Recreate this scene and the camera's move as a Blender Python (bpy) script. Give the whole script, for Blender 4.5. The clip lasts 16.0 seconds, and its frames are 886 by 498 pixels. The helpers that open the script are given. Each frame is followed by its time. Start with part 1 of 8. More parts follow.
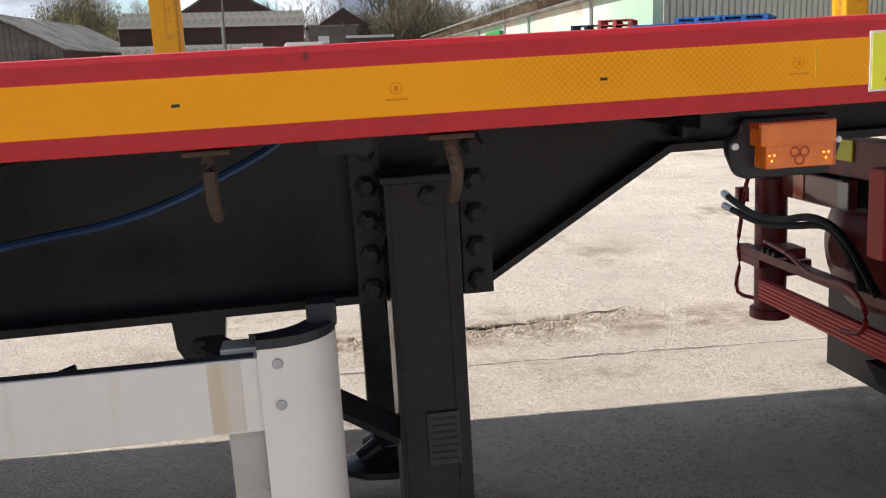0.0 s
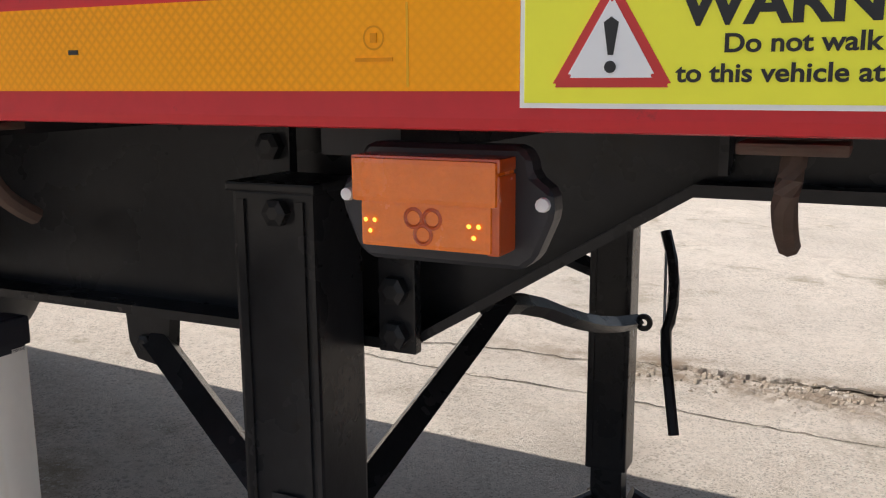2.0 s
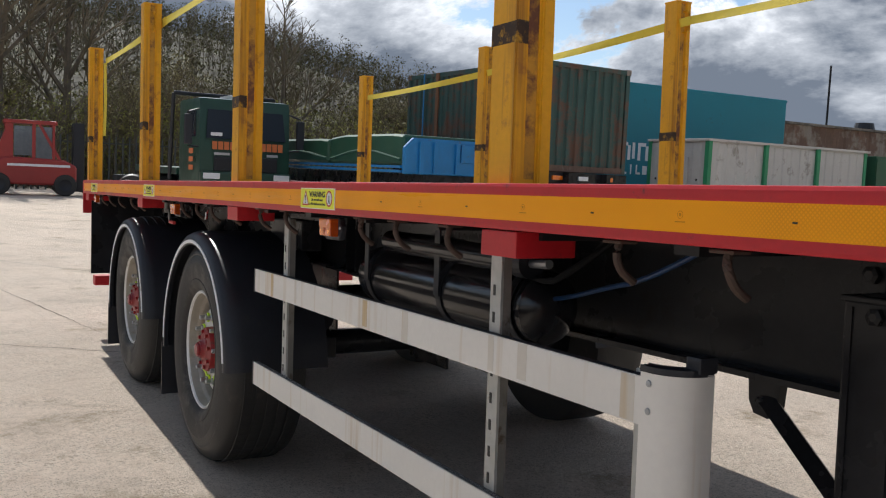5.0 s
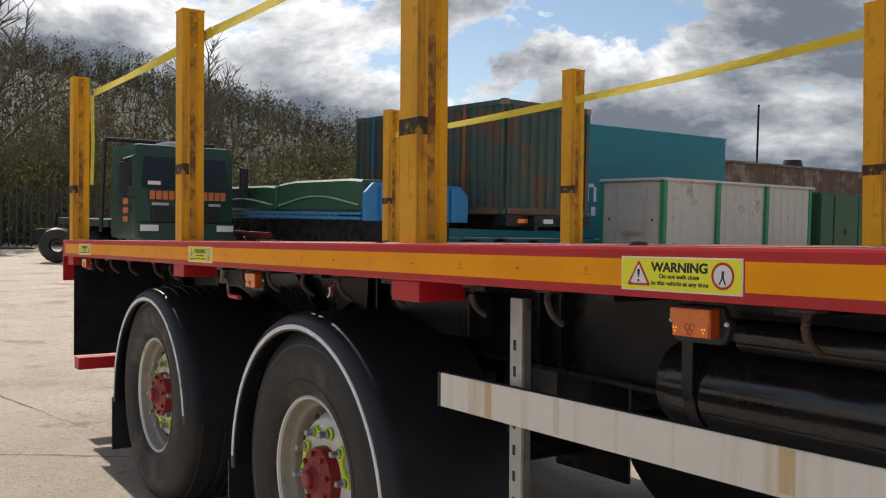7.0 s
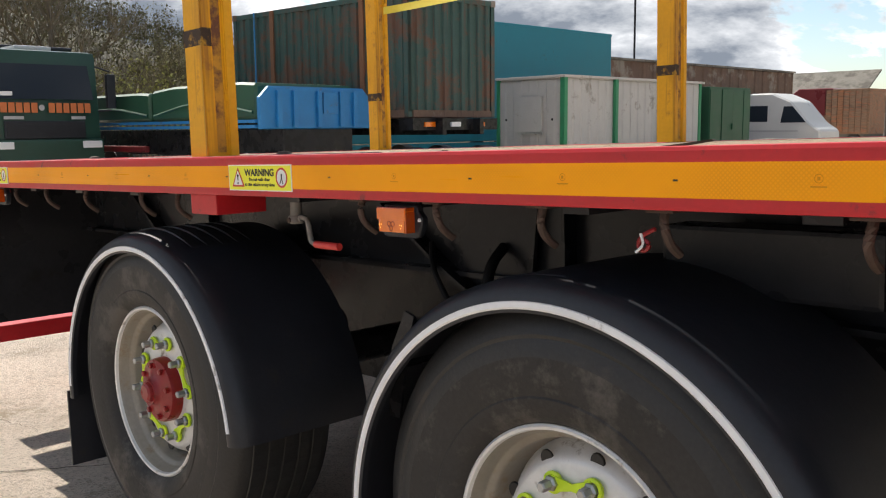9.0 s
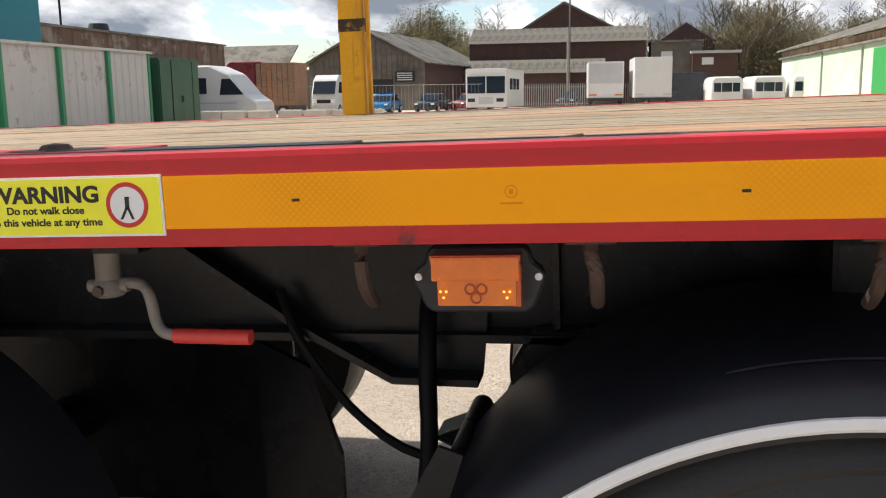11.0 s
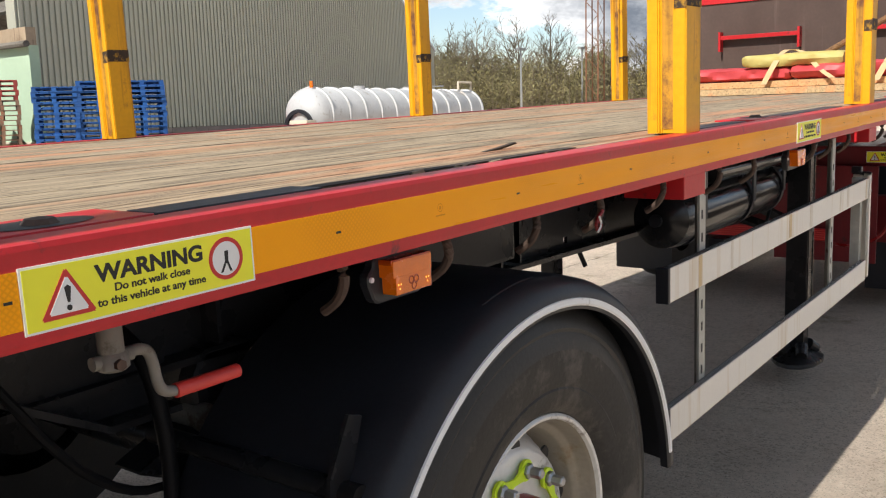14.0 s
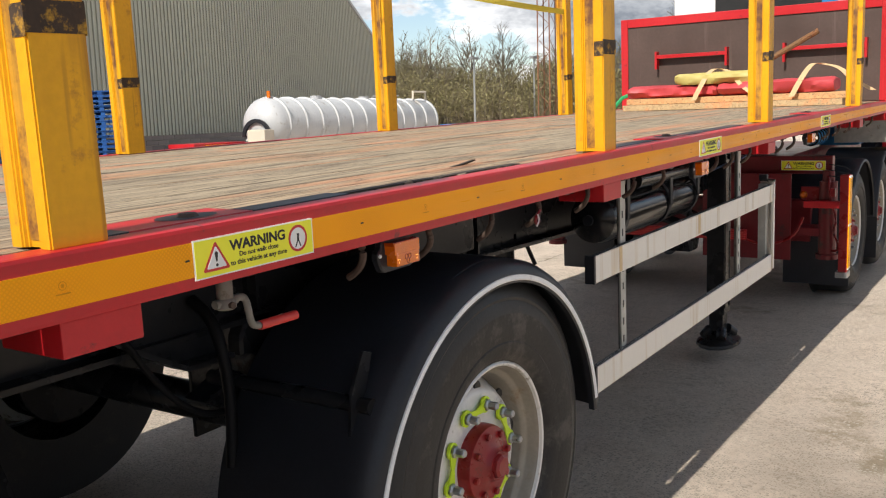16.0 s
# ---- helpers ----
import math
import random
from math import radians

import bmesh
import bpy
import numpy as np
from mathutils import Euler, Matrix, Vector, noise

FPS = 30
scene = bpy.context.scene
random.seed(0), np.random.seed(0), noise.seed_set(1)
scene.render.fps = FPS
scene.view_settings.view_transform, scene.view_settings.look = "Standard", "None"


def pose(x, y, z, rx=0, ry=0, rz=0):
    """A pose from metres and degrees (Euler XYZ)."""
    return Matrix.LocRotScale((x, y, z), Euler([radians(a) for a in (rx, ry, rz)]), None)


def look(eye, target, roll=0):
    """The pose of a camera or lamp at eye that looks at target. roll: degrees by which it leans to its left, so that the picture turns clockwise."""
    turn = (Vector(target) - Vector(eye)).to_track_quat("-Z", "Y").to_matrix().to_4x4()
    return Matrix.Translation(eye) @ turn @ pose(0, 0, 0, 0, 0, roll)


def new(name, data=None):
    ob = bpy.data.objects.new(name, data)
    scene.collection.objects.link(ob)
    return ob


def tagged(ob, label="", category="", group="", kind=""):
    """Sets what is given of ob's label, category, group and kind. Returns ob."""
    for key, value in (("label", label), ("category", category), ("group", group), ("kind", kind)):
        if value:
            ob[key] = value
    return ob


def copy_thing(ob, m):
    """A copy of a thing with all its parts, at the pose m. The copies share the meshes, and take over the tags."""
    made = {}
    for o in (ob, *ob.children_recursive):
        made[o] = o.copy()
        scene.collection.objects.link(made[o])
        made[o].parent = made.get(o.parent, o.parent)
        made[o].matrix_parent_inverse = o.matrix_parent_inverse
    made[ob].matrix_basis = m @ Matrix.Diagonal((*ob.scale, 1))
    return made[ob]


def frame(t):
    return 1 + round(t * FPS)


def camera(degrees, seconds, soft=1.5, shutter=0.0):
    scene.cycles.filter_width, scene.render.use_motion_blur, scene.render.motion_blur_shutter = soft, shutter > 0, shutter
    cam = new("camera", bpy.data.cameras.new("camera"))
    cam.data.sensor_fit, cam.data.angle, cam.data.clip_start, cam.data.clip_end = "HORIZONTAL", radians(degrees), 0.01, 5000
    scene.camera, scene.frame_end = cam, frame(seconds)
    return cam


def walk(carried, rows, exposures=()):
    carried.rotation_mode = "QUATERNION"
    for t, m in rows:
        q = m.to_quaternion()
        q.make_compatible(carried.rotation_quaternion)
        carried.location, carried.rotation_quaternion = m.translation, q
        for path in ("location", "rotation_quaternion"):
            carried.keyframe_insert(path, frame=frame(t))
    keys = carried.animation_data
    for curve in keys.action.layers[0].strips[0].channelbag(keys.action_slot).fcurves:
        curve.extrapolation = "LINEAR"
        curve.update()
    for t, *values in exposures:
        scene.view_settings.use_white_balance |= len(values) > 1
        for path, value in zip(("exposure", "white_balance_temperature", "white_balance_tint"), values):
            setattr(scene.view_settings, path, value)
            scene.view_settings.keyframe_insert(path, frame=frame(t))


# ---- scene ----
cam = camera(52.5, 16.0, soft=1.15)
PATH = [
    (0, (4.159, -0.951, 1.411), (4.429, 0.992, 1.023), -1.8),
    (0.5, (4.415, -0.855, 1.398), (4.566, 1.096, 0.984), -0.5),
    (1, (4.643, -0.665, 1.401), (4.577, 1.287, 0.968), -0.9),
    (1.5, (4.888, -0.556, 1.396), (4.315, 1.304, 0.938), -0.0),
    (2, (4.947, -0.432, 1.394), (4.097, 1.333, 0.993), 1.1),
    (2.5, (5.012, -0.372, 1.406), (3.805, 1.185, 1.06), 0.4),
    (3, (5.118, -0.517, 1.438), (3.509, 0.633, 1.146), 0.1),
    (3.5, (5.222, -0.723, 1.441), (3.572, 0.38, 1.194), -1.8),
    (4, (5.336, -0.917, 1.448), (3.65, 0.137, 1.232), -0.3),
    (4.5, (5.423, -0.985, 1.44), (3.669, -0.041, 1.258), 2.0),
    (4.7, (5.408, -1.012, 1.444), (3.661, -0.056, 1.265), 2.3),
    (6.8, (3.96, -1.312, 1.444), (2.329, -0.155, 1.395), 1.2),
    (7, (3.779, -1.321, 1.438), (2.14, -0.177, 1.375), 1.3),
    (7.5, (3.287, -1.265, 1.431), (1.644, -0.132, 1.305), 2.0),
    (8, (2.824, -1.297, 1.4), (1.277, -0.048, 1.189), 1.4),
    (8.2, (2.656, -1.299, 1.396), (1.138, -0.018, 1.161), 1.0),
    (10.3, (1.134, -1.012, 1.39), (0.138, 0.697, 1.093), -1.9),
    (10.5, (0.988, -0.987, 1.389), (0.156, 0.805, 1.078), -1.4),
    (11, (0.723, -0.884, 1.39), (0.353, 1.051, 1.05), -0.8),
    (11.5, (0.496, -0.678, 1.376), (0.614, 1.281, 0.995), -0.6),
    (12, (0.251, -0.627, 1.391), (0.898, 1.222, 0.988), -1.0),
    (12.5, (0.124, -0.544, 1.398), (1.155, 1.124, 1.006), -1.7),
    (13, (-0.066, -0.536, 1.413), (1.292, 0.875, 1.008), -1.7),
    (13.5, (-0.275, -0.634, 1.437), (1.284, 0.569, 1.085), 0.1),
    (14, (-0.46, -0.819, 1.435), (1.121, 0.369, 1.137), -1.6),
    (14.5, (-0.685, -0.847, 1.459), (0.955, 0.249, 1.126), -2.1),
    (15, (-0.88, -0.832, 1.477), (0.837, 0.139, 1.144), -1.0),
    (15.5, (-0.967, -1.001, 1.475), (0.721, 0.034, 1.192), 0.3),
    (16, (-1.003, -1.142, 1.484), (0.638, -0.035, 1.2), -1.7),
]
EXPOSURES = [(0.0, 0.66, 6050, 10), (0.5, 0.54, 6150, 10), (1.0, 0.64, 6050, 10), (2.0, 0.68, 6050, 10), (2.5, 0.8, 6050, 10), (3.0, 1.02, 6050, 10), (3.5, 0.72, 6050, 10), (4.0, 0.62, 6050, 10), (4.5, 0.24, 6050, 10), (7.0, 0.14, 6500, 10), (8.0, 0.36, 6500, 10), (10.5, 1.0, 6500, 10), (11.0, 0.76, 6500, 10), (11.5, 0.66, 6500, 10), (12.0, 0.74, 6500, 10), (13.5, 0.84, 6400, 10), (14.0, 0.52, 6500, 10), (14.5, 0.58, 6500, 10), (15.0, 0.6, 6500, 10), (15.5, 0.48, 6500, 10), (16.0, 0.46, 6500, 10)]
walk(cam, [(t, look(eye, target, roll)) for t, eye, target, roll in PATH], EXPOSURES)

# ---- world and light ----
SUN_DIR = Vector((1.0, 0.005, -1.02)).normalized()
sun_data = bpy.data.lights.new("sun", "SUN")
sun_data.energy, sun_data.angle, sun_data.color = 4.1, radians(0.53), (1.0, 0.94, 0.85)
sun = new("sun", sun_data)
sun.rotation_mode = "QUATERNION"
sun.rotation_quaternion = SUN_DIR.to_track_quat("-Z", "Y")


def build_world():
    world = bpy.data.worlds.new("sky")
    world.use_nodes = True
    scene.world = world
    nt = world.node_tree
    nt.nodes.clear()
    out = nt.nodes.new("ShaderNodeOutputWorld")
    bg = nt.nodes.new("ShaderNodeBackground")
    sky = nt.nodes.new("ShaderNodeTexSky")
    sky.sky_type = "NISHITA"
    sky.sun_disc = False
    sky.sun_elevation = math.asin(-SUN_DIR.z)
    sky.sun_rotation = math.atan2(-SUN_DIR.x, -SUN_DIR.y)
    sky.air_density, sky.dust_density, sky.ozone_density = 1.0, 0.6, 1.2
    co = nt.nodes.new("ShaderNodeTexCoord")
    mp = nt.nodes.new("ShaderNodeMapping")
    mp.inputs["Scale"].default_value = (1.0, 1.0, 2.1)
    mp.inputs["Location"].default_value = (0.35, 0.1, 0.2)
    nt.links.new(co.outputs["Generated"], mp.inputs["Vector"])
    def cloud(offset):
        mv = nt.nodes.new("ShaderNodeVectorMath")
        mv.inputs[1].default_value = offset
        nt.links.new(mp.outputs[0], mv.inputs[0])
        n = nt.nodes.new("ShaderNodeTexNoise")
        n.inputs["Scale"].default_value, n.inputs["Detail"].default_value, n.inputs["Roughness"].default_value = 2.5, 13.0, 0.60
        n.inputs["Distortion"].default_value = 0.15
        nt.links.new(mv.outputs[0], n.inputs["Vector"])
        return n.outputs[0]

    here, above = cloud((0, 0, 0)), cloud((-0.04, 0.02, 0.10))
    cover = nt.nodes.new("ShaderNodeMapRange")
    cover.inputs[1].default_value, cover.inputs[2].default_value = 0.447, 0.472
    # the cover closes towards the horizon
    low = nt.nodes.new("ShaderNodeSeparateXYZ")
    nt.links.new(co.outputs["Generated"], low.inputs[0])
    closing = nt.nodes.new("ShaderNodeMapRange")
    for i, v in enumerate((0.0, 0.14, 0.05, 0.0)):
        closing.inputs[i + 1].default_value = v
    nt.links.new(low.outputs[2], closing.inputs[0])
    denser = nt.nodes.new("ShaderNodeMath")
    nt.links.new(here, denser.inputs[0])
    nt.links.new(closing.outputs[0], denser.inputs[1])
    nt.links.new(denser.outputs[0], cover.inputs[0])
    # sunlit tops and grey bases: how much cloud lies above each point
    thick = nt.nodes.new("ShaderNodeMath")
    thick.operation = "MULTIPLY_ADD"
    thick.inputs[1].default_value = 0.5
    half = nt.nodes.new("ShaderNodeMath")
    half.operation = "MULTIPLY"
    half.inputs[1].default_value = 0.5
    nt.links.new(here, half.inputs[0])
    nt.links.new(above, thick.inputs[0])
    nt.links.new(half.outputs[0], thick.inputs[2])
    shade = nt.nodes.new("ShaderNodeValToRGB")
    shade.color_ramp.elements[0].position, shade.color_ramp.elements[0].color = 0.44, (9.6, 9.6, 9.6, 1)
    shade.color_ramp.elements[1].position, shade.color_ramp.elements[1].color = 0.530, (1.7, 1.95, 2.35, 1)
    mid = shade.color_ramp.elements.new(0.478)
    mid.color = (5.2, 5.35, 5.6, 1)
    nt.links.new(thick.outputs[0], shade.inputs[0])
    mix = nt.nodes.new("ShaderNodeMixRGB")
    nt.links.new(cover.outputs[0], mix.inputs[0])
    nt.links.new(sky.outputs[0], mix.inputs[1])
    nt.links.new(shade.outputs[0], mix.inputs[2])
    nt.links.new(mix.outputs[0], bg.inputs[0])
    bg.inputs[1].default_value = 0.10
    nt.links.new(bg.outputs[0], out.inputs[0])


build_world()

# ---- materials ----


def mat(name, col, rough=0.5, metal=0.0, var=0.12, scale=5.0, fine=60.0, bump=0.05, col2=None, amount=0.0, col2_scale=7.0, streak=None, streak_amount=0.0, coat=0.0, per_object=0.0, emit=None, stretch=(1, 1, 1), spec=0.5):
    """Paint, metal, wood or stone: a base colour with large and fine variation, patches of a second colour, runs down the face."""
    m = bpy.data.materials.new(name)
    m.use_nodes = True
    nt = m.node_tree
    bsdf = nt.nodes["Principled BSDF"]
    co = nt.nodes.new("ShaderNodeTexCoord")
    mp = nt.nodes.new("ShaderNodeMapping")
    mp.inputs["Scale"].default_value = stretch
    nt.links.new(co.outputs["Object"], mp.inputs["Vector"])

    def tex(s, detail=5.0, rgh=0.6, source=mp):
        n = nt.nodes.new("ShaderNodeTexNoise")
        n.inputs["Scale"].default_value, n.inputs["Detail"].default_value, n.inputs["Roughness"].default_value = s, detail, rgh
        nt.links.new(source.outputs[0], n.inputs["Vector"])
        return n

    def rng(src, a, b, c=0.0, d=1.0):
        n = nt.nodes.new("ShaderNodeMapRange")
        for i, v in enumerate((a, b, c, d)):
            n.inputs[i + 1].default_value = v
        nt.links.new(src, n.inputs[0])
        return n.outputs[0]

    def mixc(fac, a, b, mode="MIX"):
        n = nt.nodes.new("ShaderNodeMixRGB")
        n.blend_type = mode
        if isinstance(fac, float):
            n.inputs[0].default_value = fac
        else:
            nt.links.new(fac, n.inputs[0])
        for i, v in ((1, a), (2, b)):
            if isinstance(v, tuple):
                n.inputs[i].default_value = (*v[:3], 1)
            else:
                nt.links.new(v, n.inputs[i])
        return n.outputs[0]

    big, small = tex(scale), tex(fine, 3.0)
    lo, hi = tuple(c * (1 - var) for c in col), tuple(min(1, c * (1 + var)) for c in col)
    c = mixc(rng(big.outputs[0], 0.3, 0.7), lo, hi)
    c = mixc(rng(small.outputs[0], 0.35, 0.65, 0.0, 0.35), c, tuple(v * (1 - 1.6 * var) for v in col))
    if per_object:
        info = nt.nodes.new("ShaderNodeObjectInfo")
        c = mixc(rng(info.outputs["Random"], 0, 1, 0.0, per_object), c, tuple(v * 0.45 for v in col))
    if col2:
        spots = tex(col2_scale, 8.0, 0.72)
        c = mixc(rng(spots.outputs[0], 0.62 - amount * 0.25, 0.70 - amount * 0.2), c, col2)
    if streak:
        mp2 = nt.nodes.new("ShaderNodeMapping")
        mp2.inputs["Scale"].default_value = (16, 16, 0.7)
        nt.links.new(co.outputs["Object"], mp2.inputs["Vector"])
        runs = tex(1.0, 4.0, 0.6, mp2)
        c = mixc(rng(runs.outputs[0], 0.66 - 0.2 * streak_amount, 0.80 - 0.2 * streak_amount, 0.0, 0.85), c, streak)
    nt.links.new(c, bsdf.inputs["Base Color"])
    nt.links.new(rng(big.outputs[0], 0.3, 0.7, max(0.03, rough - 0.08), min(1, rough + 0.1)), bsdf.inputs["Roughness"])
    bsdf.inputs["Metallic"].default_value = metal
    bsdf.inputs["Coat Weight"].default_value = coat
    bsdf.inputs["Specular IOR Level"].default_value = spec
    if emit:
        bsdf.inputs["Emission Color"].default_value = (*emit[0], 1)
        bsdf.inputs["Emission Strength"].default_value = emit[1]
    if bump:
        b = nt.nodes.new("ShaderNodeBump")
        b.inputs["Strength"].default_value, b.inputs["Distance"].default_value = min(1, bump * 4), 0.004
        nt.links.new(small.outputs[0], b.inputs["Height"])
        nt.links.new(b.outputs[0], bsdf.inputs["Normal"])
    return m


def glass_mat(name, col, rough=0.05):
    m = bpy.data.materials.new(name)
    m.use_nodes = True
    b = m.node_tree.nodes["Principled BSDF"]
    b.inputs["Base Color"].default_value = (*col, 1)
    b.inputs["Roughness"].default_value = rough
    b.inputs["Specular IOR Level"].default_value = 0.22
    return m


def tape_material():
    """Amber prismatic reflective film: a fine honeycomb of cells under a glossy face."""
    m = bpy.data.materials.new("reflective_tape")
    m.use_nodes = True
    nt = m.node_tree
    b = nt.nodes["Principled BSDF"]
    co = nt.nodes.new("ShaderNodeTexCoord")
    mp = nt.nodes.new("ShaderNodeMapping")
    mp.inputs["Scale"].default_value = (190, 1, 190)
    mp.inputs["Rotation"].default_value = (0, radians(45), 0)
    nt.links.new(co.outputs["Object"], mp.inputs["Vector"])
    ch = nt.nodes.new("ShaderNodeTexVoronoi")
    ch.inputs["Scale"].default_value, ch.inputs["Randomness"].default_value = 1.0, 0.0
    ch.feature = "DISTANCE_TO_EDGE"
    nt.links.new(mp.outputs[0], ch.inputs["Vector"])
    patch = nt.nodes.new("ShaderNodeTexNoise")
    patch.inputs["Scale"].default_value = 2.6
    nt.links.new(co.outputs["Object"], patch.inputs["Vector"])
    pr = nt.nodes.new("ShaderNodeMapRange")
    pr.inputs[1].default_value, pr.inputs[2].default_value, pr.inputs[3].default_value, pr.inputs[4].default_value = 0.44, 0.66, 0.02, 0.42
    nt.links.new(patch.outputs[0], pr.inputs[0])
    er = nt.nodes.new("ShaderNodeMapRange")
    er.inputs[1].default_value, er.inputs[2].default_value, er.inputs[3].default_value, er.inputs[4].default_value = 0.04, 0.34, 1.0, 0.0
    nt.links.new(ch.outputs["Distance"], er.inputs[0])
    mul = nt.nodes.new("ShaderNodeMath")
    mul.operation = "MULTIPLY"
    nt.links.new(pr.outputs[0], mul.inputs[0])
    nt.links.new(er.outputs[0], mul.inputs[1])
    mix = nt.nodes.new("ShaderNodeMixRGB")
    mix.inputs[1].default_value, mix.inputs[2].default_value = (1.0, 0.40, 0.001, 1), (0.58, 0.20, 0.002, 1)
    nt.links.new(mul.outputs[0], mix.inputs[0])
    nt.links.new(mix.outputs[0], b.inputs["Base Color"])
    # paler rubbed bands along the film
    sm = nt.nodes.new("ShaderNodeMapping")
    sm.inputs["Scale"].default_value = (2.2, 1.0, 46.0)
    nt.links.new(co.outputs["Object"], sm.inputs["Vector"])
    rub = nt.nodes.new("ShaderNodeTexNoise")
    rub.inputs["Scale"].default_value, rub.inputs["Detail"].default_value = 1.0, 5.0
    nt.links.new(sm.outputs[0], rub.inputs["Vector"])
    rr = nt.nodes.new("ShaderNodeMapRange")
    rr.inputs[1].default_value, rr.inputs[2].default_value, rr.inputs[3].default_value, rr.inputs[4].default_value = 0.40, 0.68, 0.46, 0.27
    nt.links.new(rub.outputs[0], rr.inputs[0])
    nt.links.new(rr.outputs[0], b.inputs["Roughness"])
    b.inputs["Specular IOR Level"].default_value = 0.20
    return m


def concrete_material():
    """Old yard concrete: pale cement, exposed pebbles, worn patches and stains."""
    m = mat("yard_concrete", (0.72, 0.61, 0.505), 0.92, 0, 0.13, 0.7, 26, 0.0, (0.40, 0.32, 0.225), 0.22, 0.9)
    nt = m.node_tree
    b = nt.nodes["Principled BSDF"]
    co = next(n for n in nt.nodes if n.type == "TEX_COORD")
    col = b.inputs["Base Color"].links[0].from_socket

    def ranged(src, lo, hi, a, c):
        n = nt.nodes.new("ShaderNodeMapRange")
        for i, v in enumerate((lo, hi, a, c)):
            n.inputs[i + 1].default_value = v
        nt.links.new(src, n.inputs[0])
        return n.outputs[0]

    def noise_of(scale, detail, rough=0.6):
        n = nt.nodes.new("ShaderNodeTexNoise")
        n.inputs["Scale"].default_value, n.inputs["Detail"].default_value, n.inputs["Roughness"].default_value = scale, detail, rough
        nt.links.new(co.outputs["Object"], n.inputs["Vector"])
        return n.outputs[0]

    def times(u, v):
        n = nt.nodes.new("ShaderNodeMath")
        n.operation = "MULTIPLY"
        nt.links.new(u, n.inputs[0])
        nt.links.new(v, n.inputs[1])
        return n.outputs[0]

    def blend(fac, base, colour):
        n = nt.nodes.new("ShaderNodeMixRGB")
        n.inputs[2].default_value = (*colour, 1)
        nt.links.new(fac, n.inputs[0])
        nt.links.new(base, n.inputs[1])
        return n.outputs[0]

    # pebbles of two sizes, thicker in some patches than in others
    for scale, near, amount, lo, hi, colour in ((34, 0.46, 0.46, 0.42, 0.60, (0.28, 0.225, 0.165)), (85, 0.52, 0.66, 0.36, 0.56, (0.30, 0.25, 0.19)), (55, 0.45, 0.60, 0.42, 0.62, (0.80, 0.74, 0.63))):
        peb = nt.nodes.new("ShaderNodeTexVoronoi")
        peb.inputs["Scale"].default_value = scale
        nt.links.new(co.outputs["Object"], peb.inputs["Vector"])
        pick = ranged(peb.outputs["Color"], 0.45, 0.55, 0.0, 1.0)
        spot = times(ranged(peb.outputs["Distance"], near * 0.6, near, amount, 0.0), pick)
        col = blend(times(spot, ranged(noise_of(1.3 + scale * 0.01, 6.0), lo, hi, 0.1, 1.0)), col, colour)
    # worn brown patches a hand to a foot wide, and grit
    col = blend(ranged(noise_of(5.5, 8.0, 0.72), 0.50, 0.68, 0.0, 0.45), col, (0.50, 0.395, 0.30))
    col = blend(ranged(noise_of(16, 6.0, 0.75), 0.56, 0.68, 0.0, 0.45), col, (0.42, 0.335, 0.25))
    col = blend(ranged(noise_of(150, 3.0, 0.6), 0.60, 0.68, 0.0, 0.75), col, (0.22, 0.18, 0.13))
    # oil and tyre stains
    col = blend(ranged(noise_of(0.55, 7.0, 0.65), 0.56, 0.72, 0.0, 0.5), col, (0.27, 0.225, 0.17))
    # brown dirt on the spalled strip in front of the broken joint
    sep = nt.nodes.new("ShaderNodeSeparateXYZ")
    nt.links.new(co.outputs["Object"], sep.inputs[0])
    strip = times(ranged(sep.outputs[1], 3.40, 3.64, 0.0, 1.0), ranged(sep.outputs[1], 3.84, 4.02, 1.0, 0.0))
    reach = times(ranged(sep.outputs[0], 2.8, 3.9, 0.0, 1.0), ranged(sep.outputs[0], 6.3, 7.4, 1.0, 0.0))
    col = blend(times(times(strip, reach), ranged(noise_of(4.5, 8.0, 0.7), 0.42, 0.58, 0.0, 0.85)), col, (0.29, 0.205, 0.135))
    nt.links.new(col, b.inputs["Base Color"])
    b.inputs["Specular IOR Level"].default_value = 0.25
    bp = nt.nodes.new("ShaderNodeBump")
    bp.inputs["Strength"].default_value, bp.inputs["Distance"].default_value = 1.0, 0.03
    nt.links.new(noise_of(34, 9.0, 0.8), bp.inputs["Height"])
    nt.links.new(bp.outputs[0], b.inputs["Normal"])
    return m


